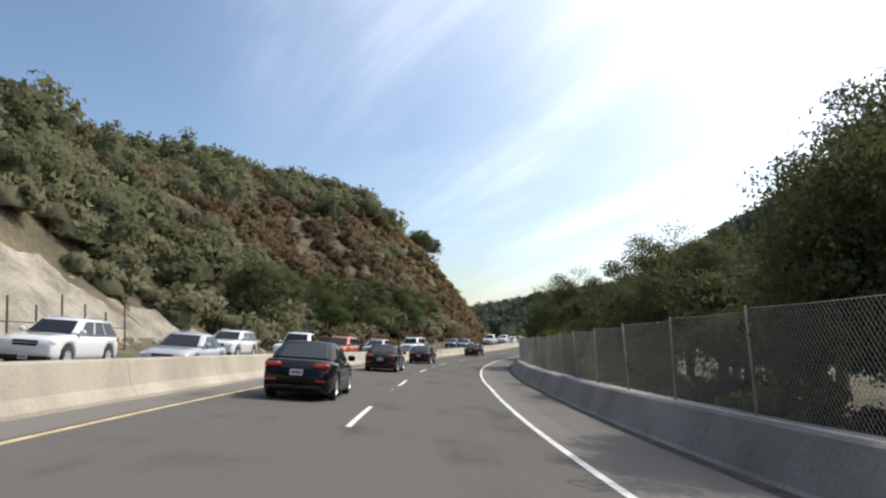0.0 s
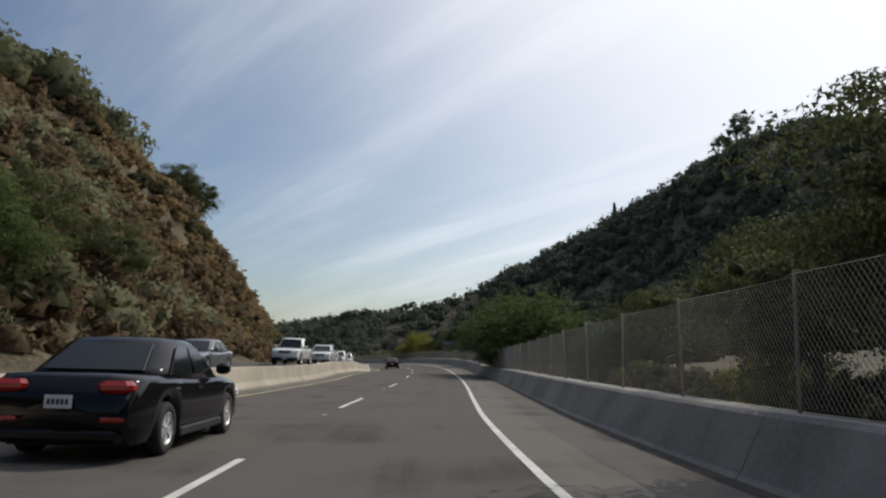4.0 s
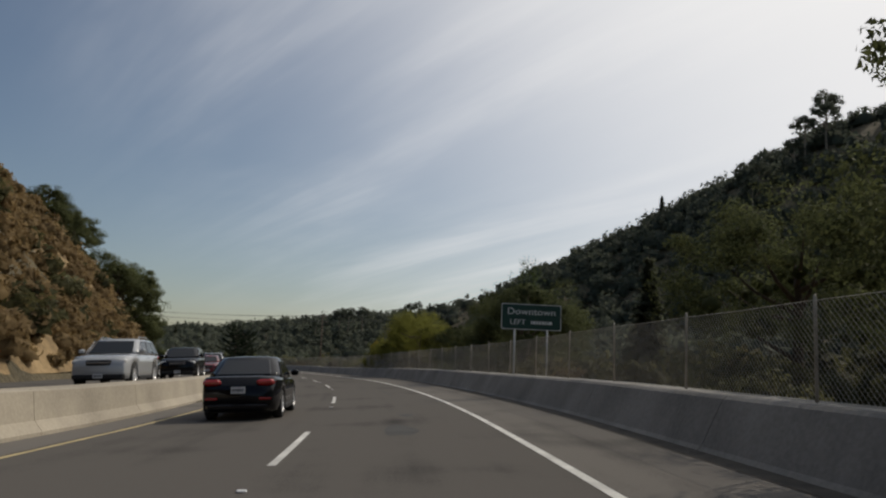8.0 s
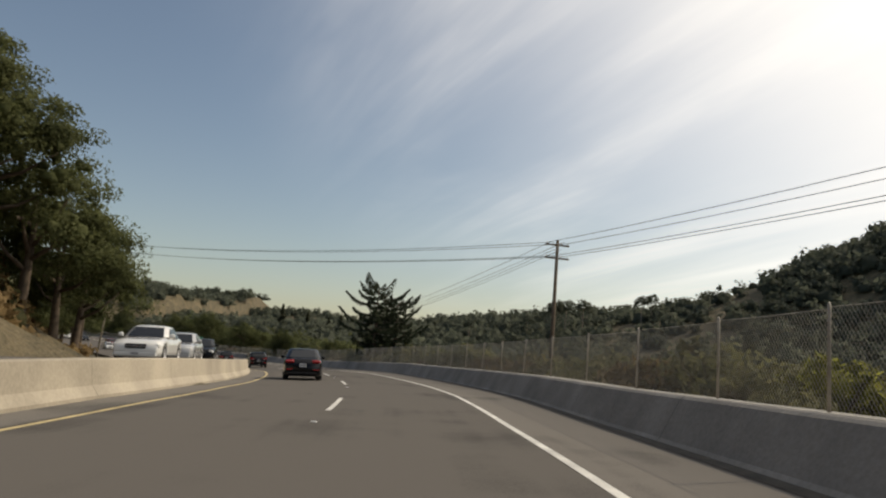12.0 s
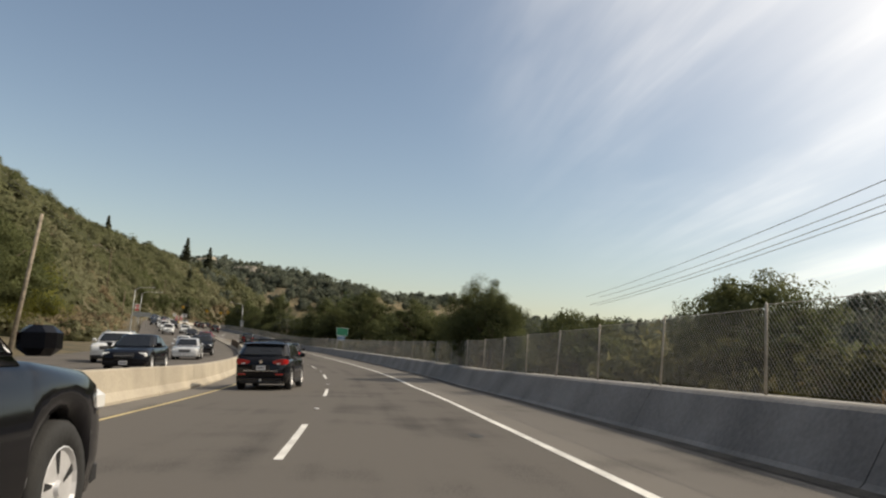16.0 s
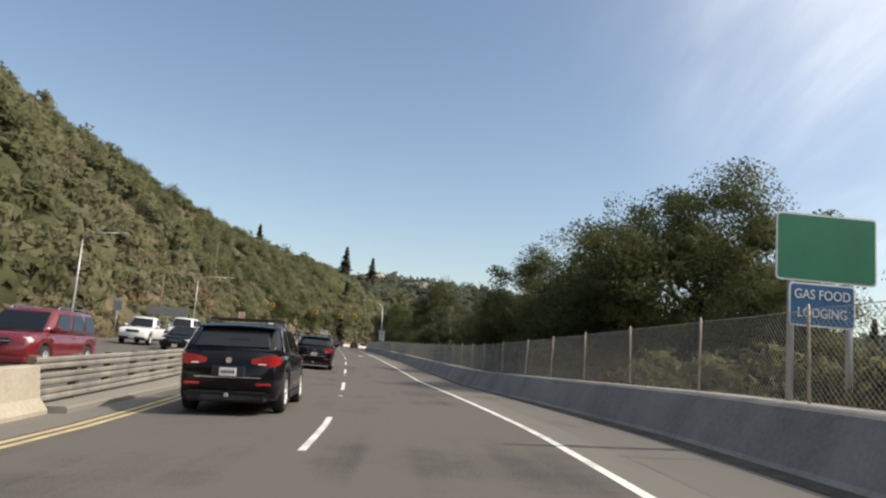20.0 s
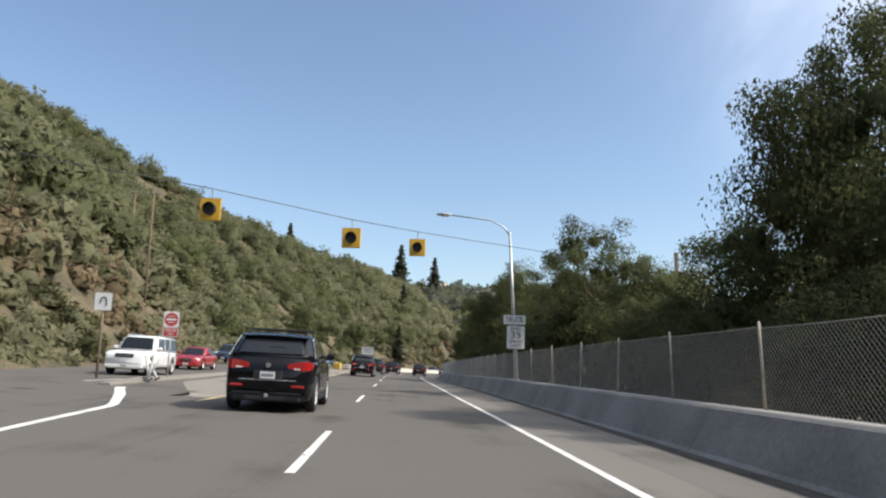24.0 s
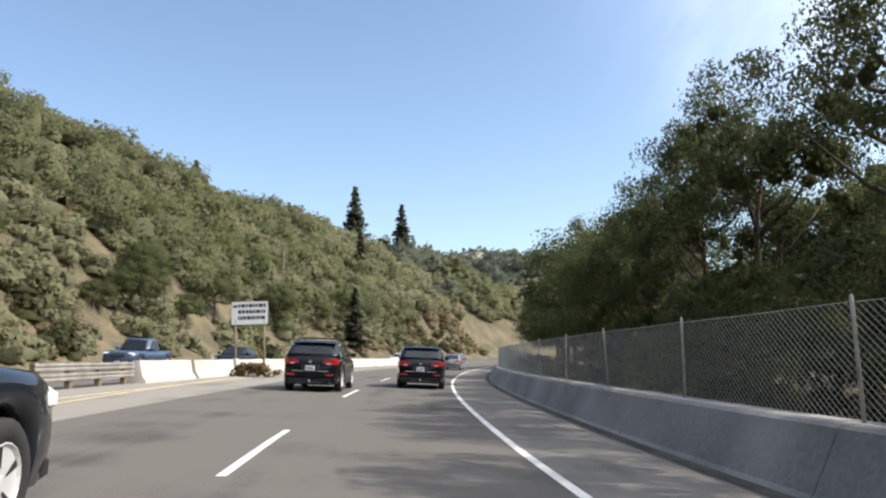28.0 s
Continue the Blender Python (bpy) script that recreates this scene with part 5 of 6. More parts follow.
top = np.stack([cx, cy, cz], -1)
quads = np.stack([i, i + len(cd), i + len(cd) + 1, i + 1], -1)
rock = tagged(new("rock_cut", quick_mesh("rock_cut", top, quads, ROCK)), "bare tan rock cut beside the opposite carriageway", "rock", kind="structure")
# golden dry cut slope further on
gs_, gd_ = np.linspace(186, 306, 121), np.linspace(0, 1, 16)
GS2, GD2 = np.meshgrid(gs_, gd_, indexing="ij")
deep = knots([(186, 2), (200, 9), (285, 9), (300, 4), (306, 1)], GS2)
bx, by, _ = on_road(GS2.ravel(), -(knots(TOE, GS2) + .1 + GD2 * deep).ravel()).T
bz = land(bx, by) + .18 * np.sin(np.pi * np.clip(GD2.ravel(), .02, .98)) + .5 * np.array([noise.fractal(Vector((a / 2.6, b / 2.6, 7)), 1.0, 2.0, 4) for a, b in zip(bx, by)]) * np.sin(np.pi * GD2.ravel()) ** .5
i = (np.arange(len(gs_) - 1)[:, None] * len(gd_) + np.arange(len(gd_) - 1)).ravel()
tagged(new("dry_bank", quick_mesh("dry_bank", np.stack([bx, by, bz], -1), np.stack([i, i + len(gd_), i + len(gd_) + 1, i + 1], -1), DRY_BANK)), "golden bare earth of the dry cut slope", "bank", kind="structure")
netting = tagged(new("rockfall_fence"), "thin wooden rockfall fence at the rock foot", "fence", kind="structure")
for k, s in enumerate(np.arange(16, 42, 2.1)):
    x, y, z = on_road(s, -18.4)
    p = part("post", Shape().tube([(0, 0, -.6), (0, 0, 3.0 - .3 * (k % 3))], [.06, .05], 6), POLE_WOOD, netting)
    p.matrix_basis = Matrix.Translation((x, y, z))
for h in (.5, 1.6):
    part("rail", Shape().tube([tuple(on_road(s, -18.4, h)) for s in np.arange(16, 42, 4.2)], .03, 5), POLE_WOOD, netting)
brng = random.Random(12)
for k in range(26):
    s = brng.uniform(38, 66)
    b = Shape()
    n = 8
    rad_ = brng.uniform(.25, .8)
    b.loft([[(rad_ * w * math.cos(t) * brng.uniform(.8, 1.2), rad_ * w * math.sin(t) * brng.uniform(.8, 1.2), rad_ * z_) for t in [2 * math.pi * q / n for q in range(n)]] for w, z_ in ((.9, -.2), (1.0, .3), (.7, .75), (.3, .95))], True, True)
    x, y, z = on_road(s, -18.2 - brng.random() * 1.6)
    o = part("boulder", b, ROCK)
    o.matrix_world = Matrix.Translation((x, y, float(land([x], [y])[0]) + .1))
    tagged(o, "rough grey-tan fallen boulder at the slope foot", "boulder", "boulders at the rock foot")
# pale road cuts on the far hillside
for x0, y0, x1, y1, hh in ((-352, 806, -288, 796, 2.5), (-368, 800, -350, 804, 3.5)):
    m = 24
    a = np.linspace(0, 1, m)
    fx, fy = x0 + (x1 - x0) * a, y0 + (y1 - y0) * a
    fz = land(fx, fy)
    wob = np.array([noise.noise(Vector((q * 9, hh, 2))) for q in a])
    rows_ = [np.stack([fx + d * .1, fy + d, fz + e * (1 + .3 * wob)], -1) for d, e in ((-7, -2), (-3, 3.6), (0, 3.6 + hh * .55), (5, 3.6 + hh * .8), (9, -2))]
    v = np.stack(rows_, 1).reshape(-1, 3)
    i = (np.arange(m - 1)[:, None] * 5 + np.arange(4)).ravel()
    tagged(new("cut_bank", quick_mesh("cut_bank", v, np.stack([i, i + 5, i + 6, i + 1], -1), ROCK)), "pale tan road cut on the far hillside", "bank", kind="structure")

plant("dry", 617.5, -8.0, .8, 30, "", "dry bush beside the white notice board")
wrng = random.Random(31)
for k in range(34):   # weeds at the barrier foot
    plant("dry" if k % 3 else "bush", wrng.uniform(4, 425), wrng.choice([-6.4, -6.42, 3.70]), wrng.uniform(.10, .22), wrng.uniform(0, 360), "weeds at the barrier foot", "small dry weed growing at the barrier foot")
for p in PROTO.values():
    for o in list(p.children) + [p]:
        bpy.data.objects.remove(o)


# ---- median beyond the barrier, islands, markings at the crossing ----
guard = tagged(new("guard_rail"), "weathered triple-beam steel guard rail at the barrier end", "guard rail", kind="structure")


def beam(s0, s1, l, z, parent):
    """One corrugated rail: a wave-shaped section drawn along the road."""
    wave = [(0, -.155), (.04, -.12), (.04, -.05), (0, 0), (.04, .05), (.04, .12), (0, .155), (-.012, .155), (.025, .115), (.025, .055), (-.012, 0), (.025, -.055), (.025, -.115), (-.012, -.155)]
    wave = [(a, b * .72) for a, b in wave]
    sh = Shape().loft([[tuple(on_road(s, l + a, z + b)) for a, b in wave] for s in np.linspace(s0, s1, 7)], True, True)
    return part("rail", sh, OLD_STEEL, parent, smooth=False)


def rail_run(root, s0, s1, l, levels, gap=1.9):
    for z in levels:
        beam(s0, s1, l + .09, z, root)
    for s in np.arange(s0 + .2, s1, gap):
        x, y, z = on_road(s, l)
        p = part("post", Shape().box(-.08, .08, -.1, .1, -.3, max(levels) + .14, .01), POLE_WOOD, root)
        p.matrix_basis = pose(x, y, z, 0, 0, road_heading(s))


rail_run(guard, 427.4, 441.0, -6.95, (.28, .56, .84))
guard_two = tagged(new("guard_rail"), "steel guard rail behind the crash cushion", "guard rail", kind="structure")
rail_run(guard_two, 600.5, 607.0, -9.6, (.34, .62))
islands = tagged(new("median_island"), "pale concrete median island with a low kerb", "median", kind="structure")


def island(s0, s1, l0, l1, high, mat):
    ss = np.linspace(s0, s1, max(4, int((s1 - s0) / 3)))
    rings = [[tuple(on_road(s, l, h)) for l, h in ((knots(l0, s), -.05), (knots(l0, s), high - .03), (knots(l0, s) + .04, high), (knots(l1, s) - .04, high), (knots(l1, s), high - .03), (knots(l1, s), -.05))] for s in ss]
    return part("kerbed_slab", Shape().loft(rings, True, True), mat, islands)


island(427.6, 474, [(427, -7.4), (441, -7.6), (474, -7.9)], [(427, -6.3), (441, -6.0), (474, -6.6)], .13, ISLAND)
island(523.0, 545, [(523, -10.2), (530, -11.4), (545, -11.2)], [(523, -9.8), (530, -10.2), (545, -10.4)], .08, ISLAND)
ribbon("painted_median", ISLAND, 519, 700, [[(519, -6.2), (530, -9.5), (560, -10.4), (600, -9.6), (640, -8.6)], -6.8, -5.66], .004, parent=islands, label="pale worn paving of the painted median")
for s in (536, 548, 560, 572, 584):
    v = [tuple(on_road(s + a, l, .010)) for a, l in ((0, -5.8), (.14, -5.8), (1.6, -9.0), (1.46, -9.0))]
    part("hatch_line", Shape().add(v, [(0, 3, 2, 1)]), YELLOW_LINE, islands)
# concrete lengths and rubble at the nose of the second barrier
for a, b in ((607.2, 612.5), (612.9, 618.5), (619, 640), (640, 660), (660, 700)):
    pr = [(-9.85, -.05), (-9.85, .08), (-9.7, .28), (-9.62, .78), (-9.38, .78), (-9.3, .28), (-9.15, .08), (-9.15, -.05)]
    pc = tagged(new("concrete_barrier"), "pale concrete barrier length in the median", "barrier", kind="structure")
    barrier_piece(a, b, pr, "barrier_length", CONCRETE_PALE_LIT, pc)


def arrow(s, l, parent, bend=0.0):
    """A painted lane arrow, laid flat on the lane."""
    P = lambda a, b: tuple(on_road(s + a, l + b, .006))
    sh = Shape()
    shaft = [(0, -.16), (0, .16), (2.3, .12 + bend * .2), (2.3, -.12 + bend * .2)]
    sh.add([P(*q) for q in shaft], [(0, 1, 2, 3)])
    if bend:
        sh.add([P(2.3, bend * .2 - .12), P(2.3, bend * .2 + .12), P(3.0, bend * .9 + .1), P(2.5, bend * .9 - .1)], [(0, 1, 2, 3)])
        sh.add([P(2.2, bend * .8), P(3.3, bend * .8), P(2.8, bend * 1.9)], [(0, 1, 2)])
    else:
        sh.add([P(2.3, -.12), P(2.3, .12), P(2.25, .62), P(2.45, .55), P(3.3, .0), P(2.45, -.55), P(2.25, -.62)], [(0, 6, 5, 4), (0, 4, 3, 2, 1)])
    return part("lane_arrow", sh, WHITE_LINE, parent)


for s in (493.5,):
    arrow(s, 0.0, road), arrow(s + .4, -3.7, road), arrow(s + 4, -7.4, road, -1.0)
arrow(462, -7.9 + 4.2, road), arrow(470, -7.4, road, -1.0), arrow(560, -14.0, road_b, 1.0)
ribbon("edge_line", WHITE_LINE, 503, 522.5, [[(503, -5.75), (508.5, -6.1), (514.5, -6.7), (518.7, -8.1), (522.3, -9.4)], [(503, -5.6), (508.5, -5.95), (514.5, -6.5), (518.7, -7.8), (522.3, -9.1)]], .006, step=.75, parent=road, label="curved white nose line")
# dark repair patches, cracks and blown scraps on the lanes
prng = random.Random(5)
for s, l, a, b in ((528, -4.6, 1.7, .5), (178, -.2, 2.6, .7), (182, .1, 1.2, .4), (40, -.8, 1.4, .3), (196, .3, 9, .09), (18, 1.2, 2.5, .6), (437, -.3, .5, .25), (586, -3.9, 1.2, .3), (341, .9, .8, .25), (262, -1.2, .4, .2)):
    n = 12
    ring = [(s + a / 2 * math.cos(t) * prng.uniform(.7, 1.15), l + b / 2 * math.sin(t) * prng.uniform(.7, 1.15)) for t in [2 * math.pi * i / n for i in range(n)]]
    part("dark_patch", Shape().add([tuple(on_road(p, q, .0045)) for p, q in ring], [tuple(range(n))]), RUBBER_MARK, road, "dark tar patch on the asphalt")
for s in np.arange(20, 560, 14.63):
    sc = part("lane_reflector", Shape().box(-.05, .05, -.05, .05, 0, .018, .008), PLATE, road)
    sc.matrix_basis = Matrix.Translation(on_road(s + 5, -1.85, .002))


# ---- signs ----
def board(root, wide, high, x, z, face, edge=SIGN_WHITE, border=.025, name="panel", y=0.0, back=SIGN_BACK):
    """A thin sheet with rounded corners, a border line and a bare back."""
    def outline(w, h, yy, r):
        out = []
        for cx, cz, a0 in ((w / 2 - r, h / 2 - r, 0), (-w / 2 + r, h / 2 - r, 90), (-w / 2 + r, -h / 2 + r, 180), (w / 2 - r, -h / 2 + r, 270)):
            out += [(x + cx + r * math.cos(radians(a0 + k)), yy, z + cz + r * math.sin(radians(a0 + k))) for k in (0, 45, 90)]
        return out
    p = part(name, Shape().loft([outline(wide, high, y + .02, .05), outline(wide, high, y, .05)], True, True), back, root)
    part("border", Shape().loft([outline(wide, high, y - .0005, .05), outline(wide, high, y - .003, .05)], True, True), edge, p)
    part("face", Shape().loft([outline(wide - border * 2, high - border * 2, y - .002, .04), outline(wide - border * 2, high - border * 2, y - .006, .04)], True, True), face, p)
    return p


def bars(root, x, z, wide, high, rows, mat, y=-.008, seed=1):
    gen = random.Random(seed)
    for r in range(rows):
        zz = z + high / 2 - (r + .5) * high / rows
        a = x - wide / 2
        while a < x + wide / 2 - .05:
            w = min(gen.uniform(.05, .16) * wide, x + wide / 2 - a)
            part("text_bar", Shape().box(a, a + w, y - .002, y, zz - high / rows * .28, zz + high / rows * .28), mat, root)
            a += w + wide * .03


def post(root, x, z0, z1, r=.035, mat=GALVANISED, y=.05, name="post"):
    return part(name, Shape().tube([(x, y, z0), (x, y, z1)], r, 10), mat, root, smooth=True)


# green guide sign, its shade put into the sheet colour
g = thing("guide_sign", stand(190, 5.0), "green guide sign darkened by painted shade, reading Downtown on two posts", "road sign")
post(g, -.6, -.6, 3.2), post(g, .6, -.6, 3.2)
p = board(g, 2.2, .92, 0, 2.8, SIGN_SHADED)
writing("Downtown", .24, SIGN_WHITE, p, (0, -.009, 2.98), 1.75)
writing("LEFT", .19, SIGN_WHITE, p, (-.5, -.009, 2.6), .55)
bars(p, .38, 2.6, .8, .2, 1, SIGN_WHITE, seed=3)
# blank green board with a service sign below
g = thing("guide_sign", stand(424.2, 5.15), "blank green guide board above a blue services sign", "road sign")
post(g, -.42, .5, 3.4, .05), post(g, .45, -.2, 3.4, .05)
board(g, 1.5, .98, .08, 2.92, SIGN_GREEN)
p = board(g, .98, .62, .02, 2.1, SIGN_BLUE, name="services_panel")
writing("GAS FOOD", .14, SIGN_WHITE, p, (.02, -.009, 2.24), .82)
writing("LODGING", .14, SIGN_WHITE, p, (.02, -.009, 1.98), .72)
# diamond sign: yellow face on a panel coloured dark for shade
g = thing("diamond_sign", stand(238.6, 5.7, 0, -6), "diamond-shaped warning sign with a shade-darkened panel, half hidden by leaves", "road sign")
post(g, 0, -.6, 2.8)
part("panel", Shape().loft([[(a * .76, y, 2.82 + b * .76) for a, b in ((0, -1), (1, 0), (0, 1), (-1, 0))] for y in (.015, 0)], True, True), SIGN_SHADED, g)
part("border", Shape().loft([[(a * .72, y, 2.82 + b * .72) for a, b in ((0, -1), (1, 0), (0, 1), (-1, 0))] for y in (-.001, -.004)], True, True), SAFETY_YELLOW, g)


def street_lamp(s, l, high, reach, side, label, base=0.0, lean=0.0):
    """A tapered steel mast with a bent arm and a cobra-head lamp; side +1 reaches to the right."""
    root = thing("street_lamp", stand(s, l, base), label, "street lamp")
    part("mast", Shape().tube([(0, 0, -.3), (0, 0, .1), (lean * .5, 0, high * .5), (lean, 0, high)], [.12, .105, .08, .055], 12), GALVANISED, root, smooth=True)
    part("base_plate", Shape().box(-.17, .17, -.17, .17, -.05, .03, .01), GALVANISED, root)
    arm = [(lean, 0, high - .15), (lean + side * .25, 0, high + .2), (lean + side * .9, 0, high + .52), (lean + side * reach, 0, high + .7)]
    part("arm", Shape().tube(arm, [.045, .042, .035, .03], 8), GALVANISED, root, smooth=True)
    hd = part("lamp_head", Shape().loft([[(lean + side * (reach - .1 + a), b * w, high + .70 + c * h) for b, c in ((-1, 0), (-.7, .8), (0, 1), (.7, .8), (1, 0), (.6, -.6), (-.6, -.6))] for a, w, h in ((0, .05, .04), (.18, .13, .08), (.45, .16, .09), (.68, .06, .04))], True, True), SIGN_BACK, root, smooth=True)
    part("lens", Shape().loft([[(lean + side * (reach + .2 + .16 * math.cos(t)), .1 * math.sin(t), z) for t in [i * math.pi / 5 for i in range(10)]] for z in (high + .655, high + .62)], True, True), LAMP_CLEAR, hd)
    return root


g = street_lamp(531.6, 4.62, 6.7, 2.8, -1, "grey steel street lamp mast carrying truck speed signs", .76, -.35)
p = board(g, 1.02, .44, -.12, 2.66, SIGN_WHITE, INK, .012, "truck_panel", y=-.13)
writing("TRUCK", .25, INK, p, (-.12, -.139, 2.66), .80)
p = board(g, .82, 1.04, -.06, 1.88, SIGN_WHITE, INK, .012, "limit_panel", y=-.13)
for t, h, z, w in (("END", .15, 2.25, .42), ("35", .30, 1.97, .46), ("SPEED", .15, 1.69, .58), ("LIMIT", .15, 1.49, .5)):
    writing(t, h, INK, p, (-.06, -.139, z), w)
street_lamp(511, -20.5, 7.0, 3.8, 1, "pale street lamp on the far verge", 0)
street_lamp(470, -21.5, 7.0, 2.5, 1, "pale street lamp by the crossing", 0)


def wrong_way(s, l, size, top, label):
    root = thing("no_entry_sign", stand(s, l), label, "road sign")
    post(root, 0, -.4, top, .03)
    p = board(root, size, size, 0, top - size / 2, SIGN_WHITE)
    disc = lambda r, y: [(r * math.cos(t), y, top - size / 2 + r * math.sin(t)) for t in [i * math.pi / 16 for i in range(32)]]
    part("disc", Shape().loft([disc(size * .44, -.0065), disc(size * .44, -.009)], True, True), SIGN_RED, p)
    part("bar", Shape().box(-size * .33, size * .33, -.012, -.0095, top - size * .56, top - size * .44), SIGN_WHITE, p)
    writing("DO NOT", size * .12, SIGN_WHITE, p, (0, -.0125, top - size * .30), size * .5)
    writing("ENTER", size * .12, SIGN_WHITE, p, (0, -.0125, top - size * .70), size * .46)
    q = board(root, size * .95, size * .6, 0, top - size * 1.34, SIGN_RED, name="lower_panel")
    writing("WRONG", size * .17, SIGN_WHITE, q, (0, -.009, top - size * 1.23), size * .7)
    writing("WAY", size * .17, SIGN_WHITE, q, (0, -.009, top - size * 1.46), size * .45)
    return root


wrong_way(567, -21.6, 1.2, 4.6, "red and white no entry signs on a post")
wrong_way(556, -10.7, .82, 2.75, "do not enter and wrong way signs on the median")
wrong_way(531.5, -10.6, .66, 2.9, "do not enter sign at the island nose")
g = thing("turn_sign", stand(528.5, -12.4), "white square turn arrow sign on a wooden post", "road sign")
post(g, 0, -.3, 3.3, .05, POLE_WOOD)
p = board(g, .68, .72, 0, 3.0, SIGN_WHITE, INK, .012)
part("arrow_mark", Shape().tube([(.13, -.012, 2.82), (.13, -.012, 3.08), (.07, -.012, 3.17), (-.03, -.012, 3.17), (-.1, -.012, 3.08), (-.1, -.012, 2.92)], .025, 6), INK, p)
for s, l, w, h, n in ((492, -21, 1.5, .9, 3), (73, -19, 1.6, 1.1, 2), (477.5, -20.6, .75, .75, 1), (505, -20.5, .8, .8, 1)):
    for i in range(n):
        g = thing("sign_back", stand(s + i * 1.4, l + i * 1.0, 0, -12), "bare grey back of a road sign on its post", "road sign", "sign backs by the crossing")
        post(g, 0, -.5, 3.0)
        board(g, w, h, 0, 2.6, SIGN_BACK, SIGN_BACK)
# white board in the median
g = thing("notice_board", stand(619.4, -8.8), "white notice board on two posts in the median", "road sign")
post(g, -.75, -.3, 2.9, .06, POLE_WOOD), post(g, .75, -.3, 2.9, .06, POLE_WOOD)
p = board(g, 1.95, 1.22, 0, 3.2, SIGN_WHITE, INK, .015)
bars(p, .12, 3.27, 1.45, .95, 3, INK, seed=8)
part("pictogram", Shape().box(-.88, -.66, -.012, -.008, 3.5, 3.62, .01), INK, p)
# crash cushion
g = thing("crash_cushion", stand(597.4, -9.6), "yellow crash cushion module with dark chevrons before the rail", "crash cushion")
part("body", Shape().box(-.45, .45, -.6, .6, 0, .85, .06), SAFETY_YELLOW, g)
for i in range(3):
    part("chevron", Shape().add([(-.40, -.606, .15 + i * .24), (0, -.606, .27 + i * .24), (.40, -.606, .15 + i * .24), (.40, -.606, .05 + i * .24), (0, -.606, .17 + i * .24), (-.40, -.606, .05 + i * .24)], [(0, 5, 4, 1), (1, 4, 3, 2)]), INK, g)
for s, l, tilt in ((525.2, -9.4, 14), (526.4, -9.7, -10), (527.2, -10.1, 35), (528.0, -9.9, -28), (528.6, -10.4, 8)):
    g = thing("marker_post", stand(s, l, .1) @ pose(0, 0, 0, 0, tilt, 0), "leaning white flexible marker post on the island nose", "marker post", "marker posts on the island")
    part("tube", Shape().tube([(0, 0, 0), (0, 0, .9), (0, 0, .93)], [.045, .045, .02], 10), SIGN_WHITE, g, smooth=True)
    part("foot", Shape().box(-.12, .12, -.12, .12, 0, .04, .015), TRIM, g)

# signal heads hung from a wire over the crossing
span = thing("span_wire", Matrix.Identity(4), "thin steel wire over the crossing", "span wire")
HEADS = [(515, -11.3, 5.05), (517.5, -5.7, 4.85), (520, -2.2, 4.75), (523.5, -.15, 5.15)]
run = [Vector(on_road(s, l, h)) for s, l, h in ((508, -24, 6.9), *[(s, l, h + .55) for s, l, h in HEADS], (534, 13, 6.2))]
part("wire", Shape().tube(run, .012, 5, False), CABLE, span)
for i, (s, l, h) in enumerate(HEADS):
    g = thing("traffic_light", stand(s, l, h, -6), "yellow backed signal beacon hanging from the wire", "traffic light", "signal beacons on the wire")
    part("backplate", Shape().box(-.28, .28, 0, .04, -.3, .3, .03), SIGNAL_YELLOW, g)
    part("housing", Shape().box(-.19, .19, .04, .26, -.2, .2, .03), SIGNAL_YELLOW, g)
    ringp = lambda r, y: [(r * math.cos(t), y, r * math.sin(t)) for t in [k * math.pi / 9 for k in range(18)]]
    part("visor", Shape().loft([ringp(.16, -.005), ringp(.165, -.16), ringp(.15, -.16), ringp(.15, -.005)], True, False), TRIM, g)
    part("lens", Shape().loft([ringp(.148, -.006), ringp(.148, -.03)], True, True), TRIM if i else LAMP_AMBER, g)
    part("hanger", Shape().tube([(0, .1, .2), (0, .1, .56)], .02, 6), GALVANISED, g)
for s, l in ((508, -24), (534, 13)):
    g = thing("signal_pole", stand(s, l), "wooden pole that holds the span wire", "pole")
    part("shaft", Shape().tube([(0, 0, -.5), (0, 0, 7.2)], [.13, .1], 10), POLE_WOOD, g, smooth=True)


# ---- utility poles and lines ----
def utility_pole(s, l, high, arms, label, turn=0.0, lean=0.0, wood=POLE_WOOD):
    x, y, _ = on_road(s, l)
    z = float(land([x], [y])[0])
    root = thing("utility_pole", pose(x, y, z, 0, lean, road_heading(s) + turn), label, "utility pole")
    part("shaft", Shape().tube([(0, 0, -1), (0, 0, high * .5), (0, 0, high)], [.16, .13, .1], 10), wood, root, smooth=True)
    for i in range(arms):
        zz = high - .35 - i * .9
        a = part("cross_arm", Shape().box(-.85, .85, -.06, .06, zz - .05, zz + .05, .01), POLE_WOOD, root)
        for dx in (-.75, -.3, .3, .75):
            part("insulator", Shape().tube([(dx, 0, zz + .05), (dx, 0, zz + .12), (dx, 0, zz + .2)], [.02, .045, .02], 8), PLATE, a, smooth=True)
    return Vector((x, y, z + high))


def line(a, b, sag, name="overhead_line", thick=.02):
    n = 14
    pts = [a.lerp(b, i / n) - Vector((0, 0, 4 * sag * (i / n) * (1 - i / n))) for i in range(n + 1)]
    g = thing(name, Matrix.Identity(4), "black overhead cable between poles", "cable", "overhead cables")
    part("cable", Shape().tube(pts, thick, 4, False), CABLE, g)


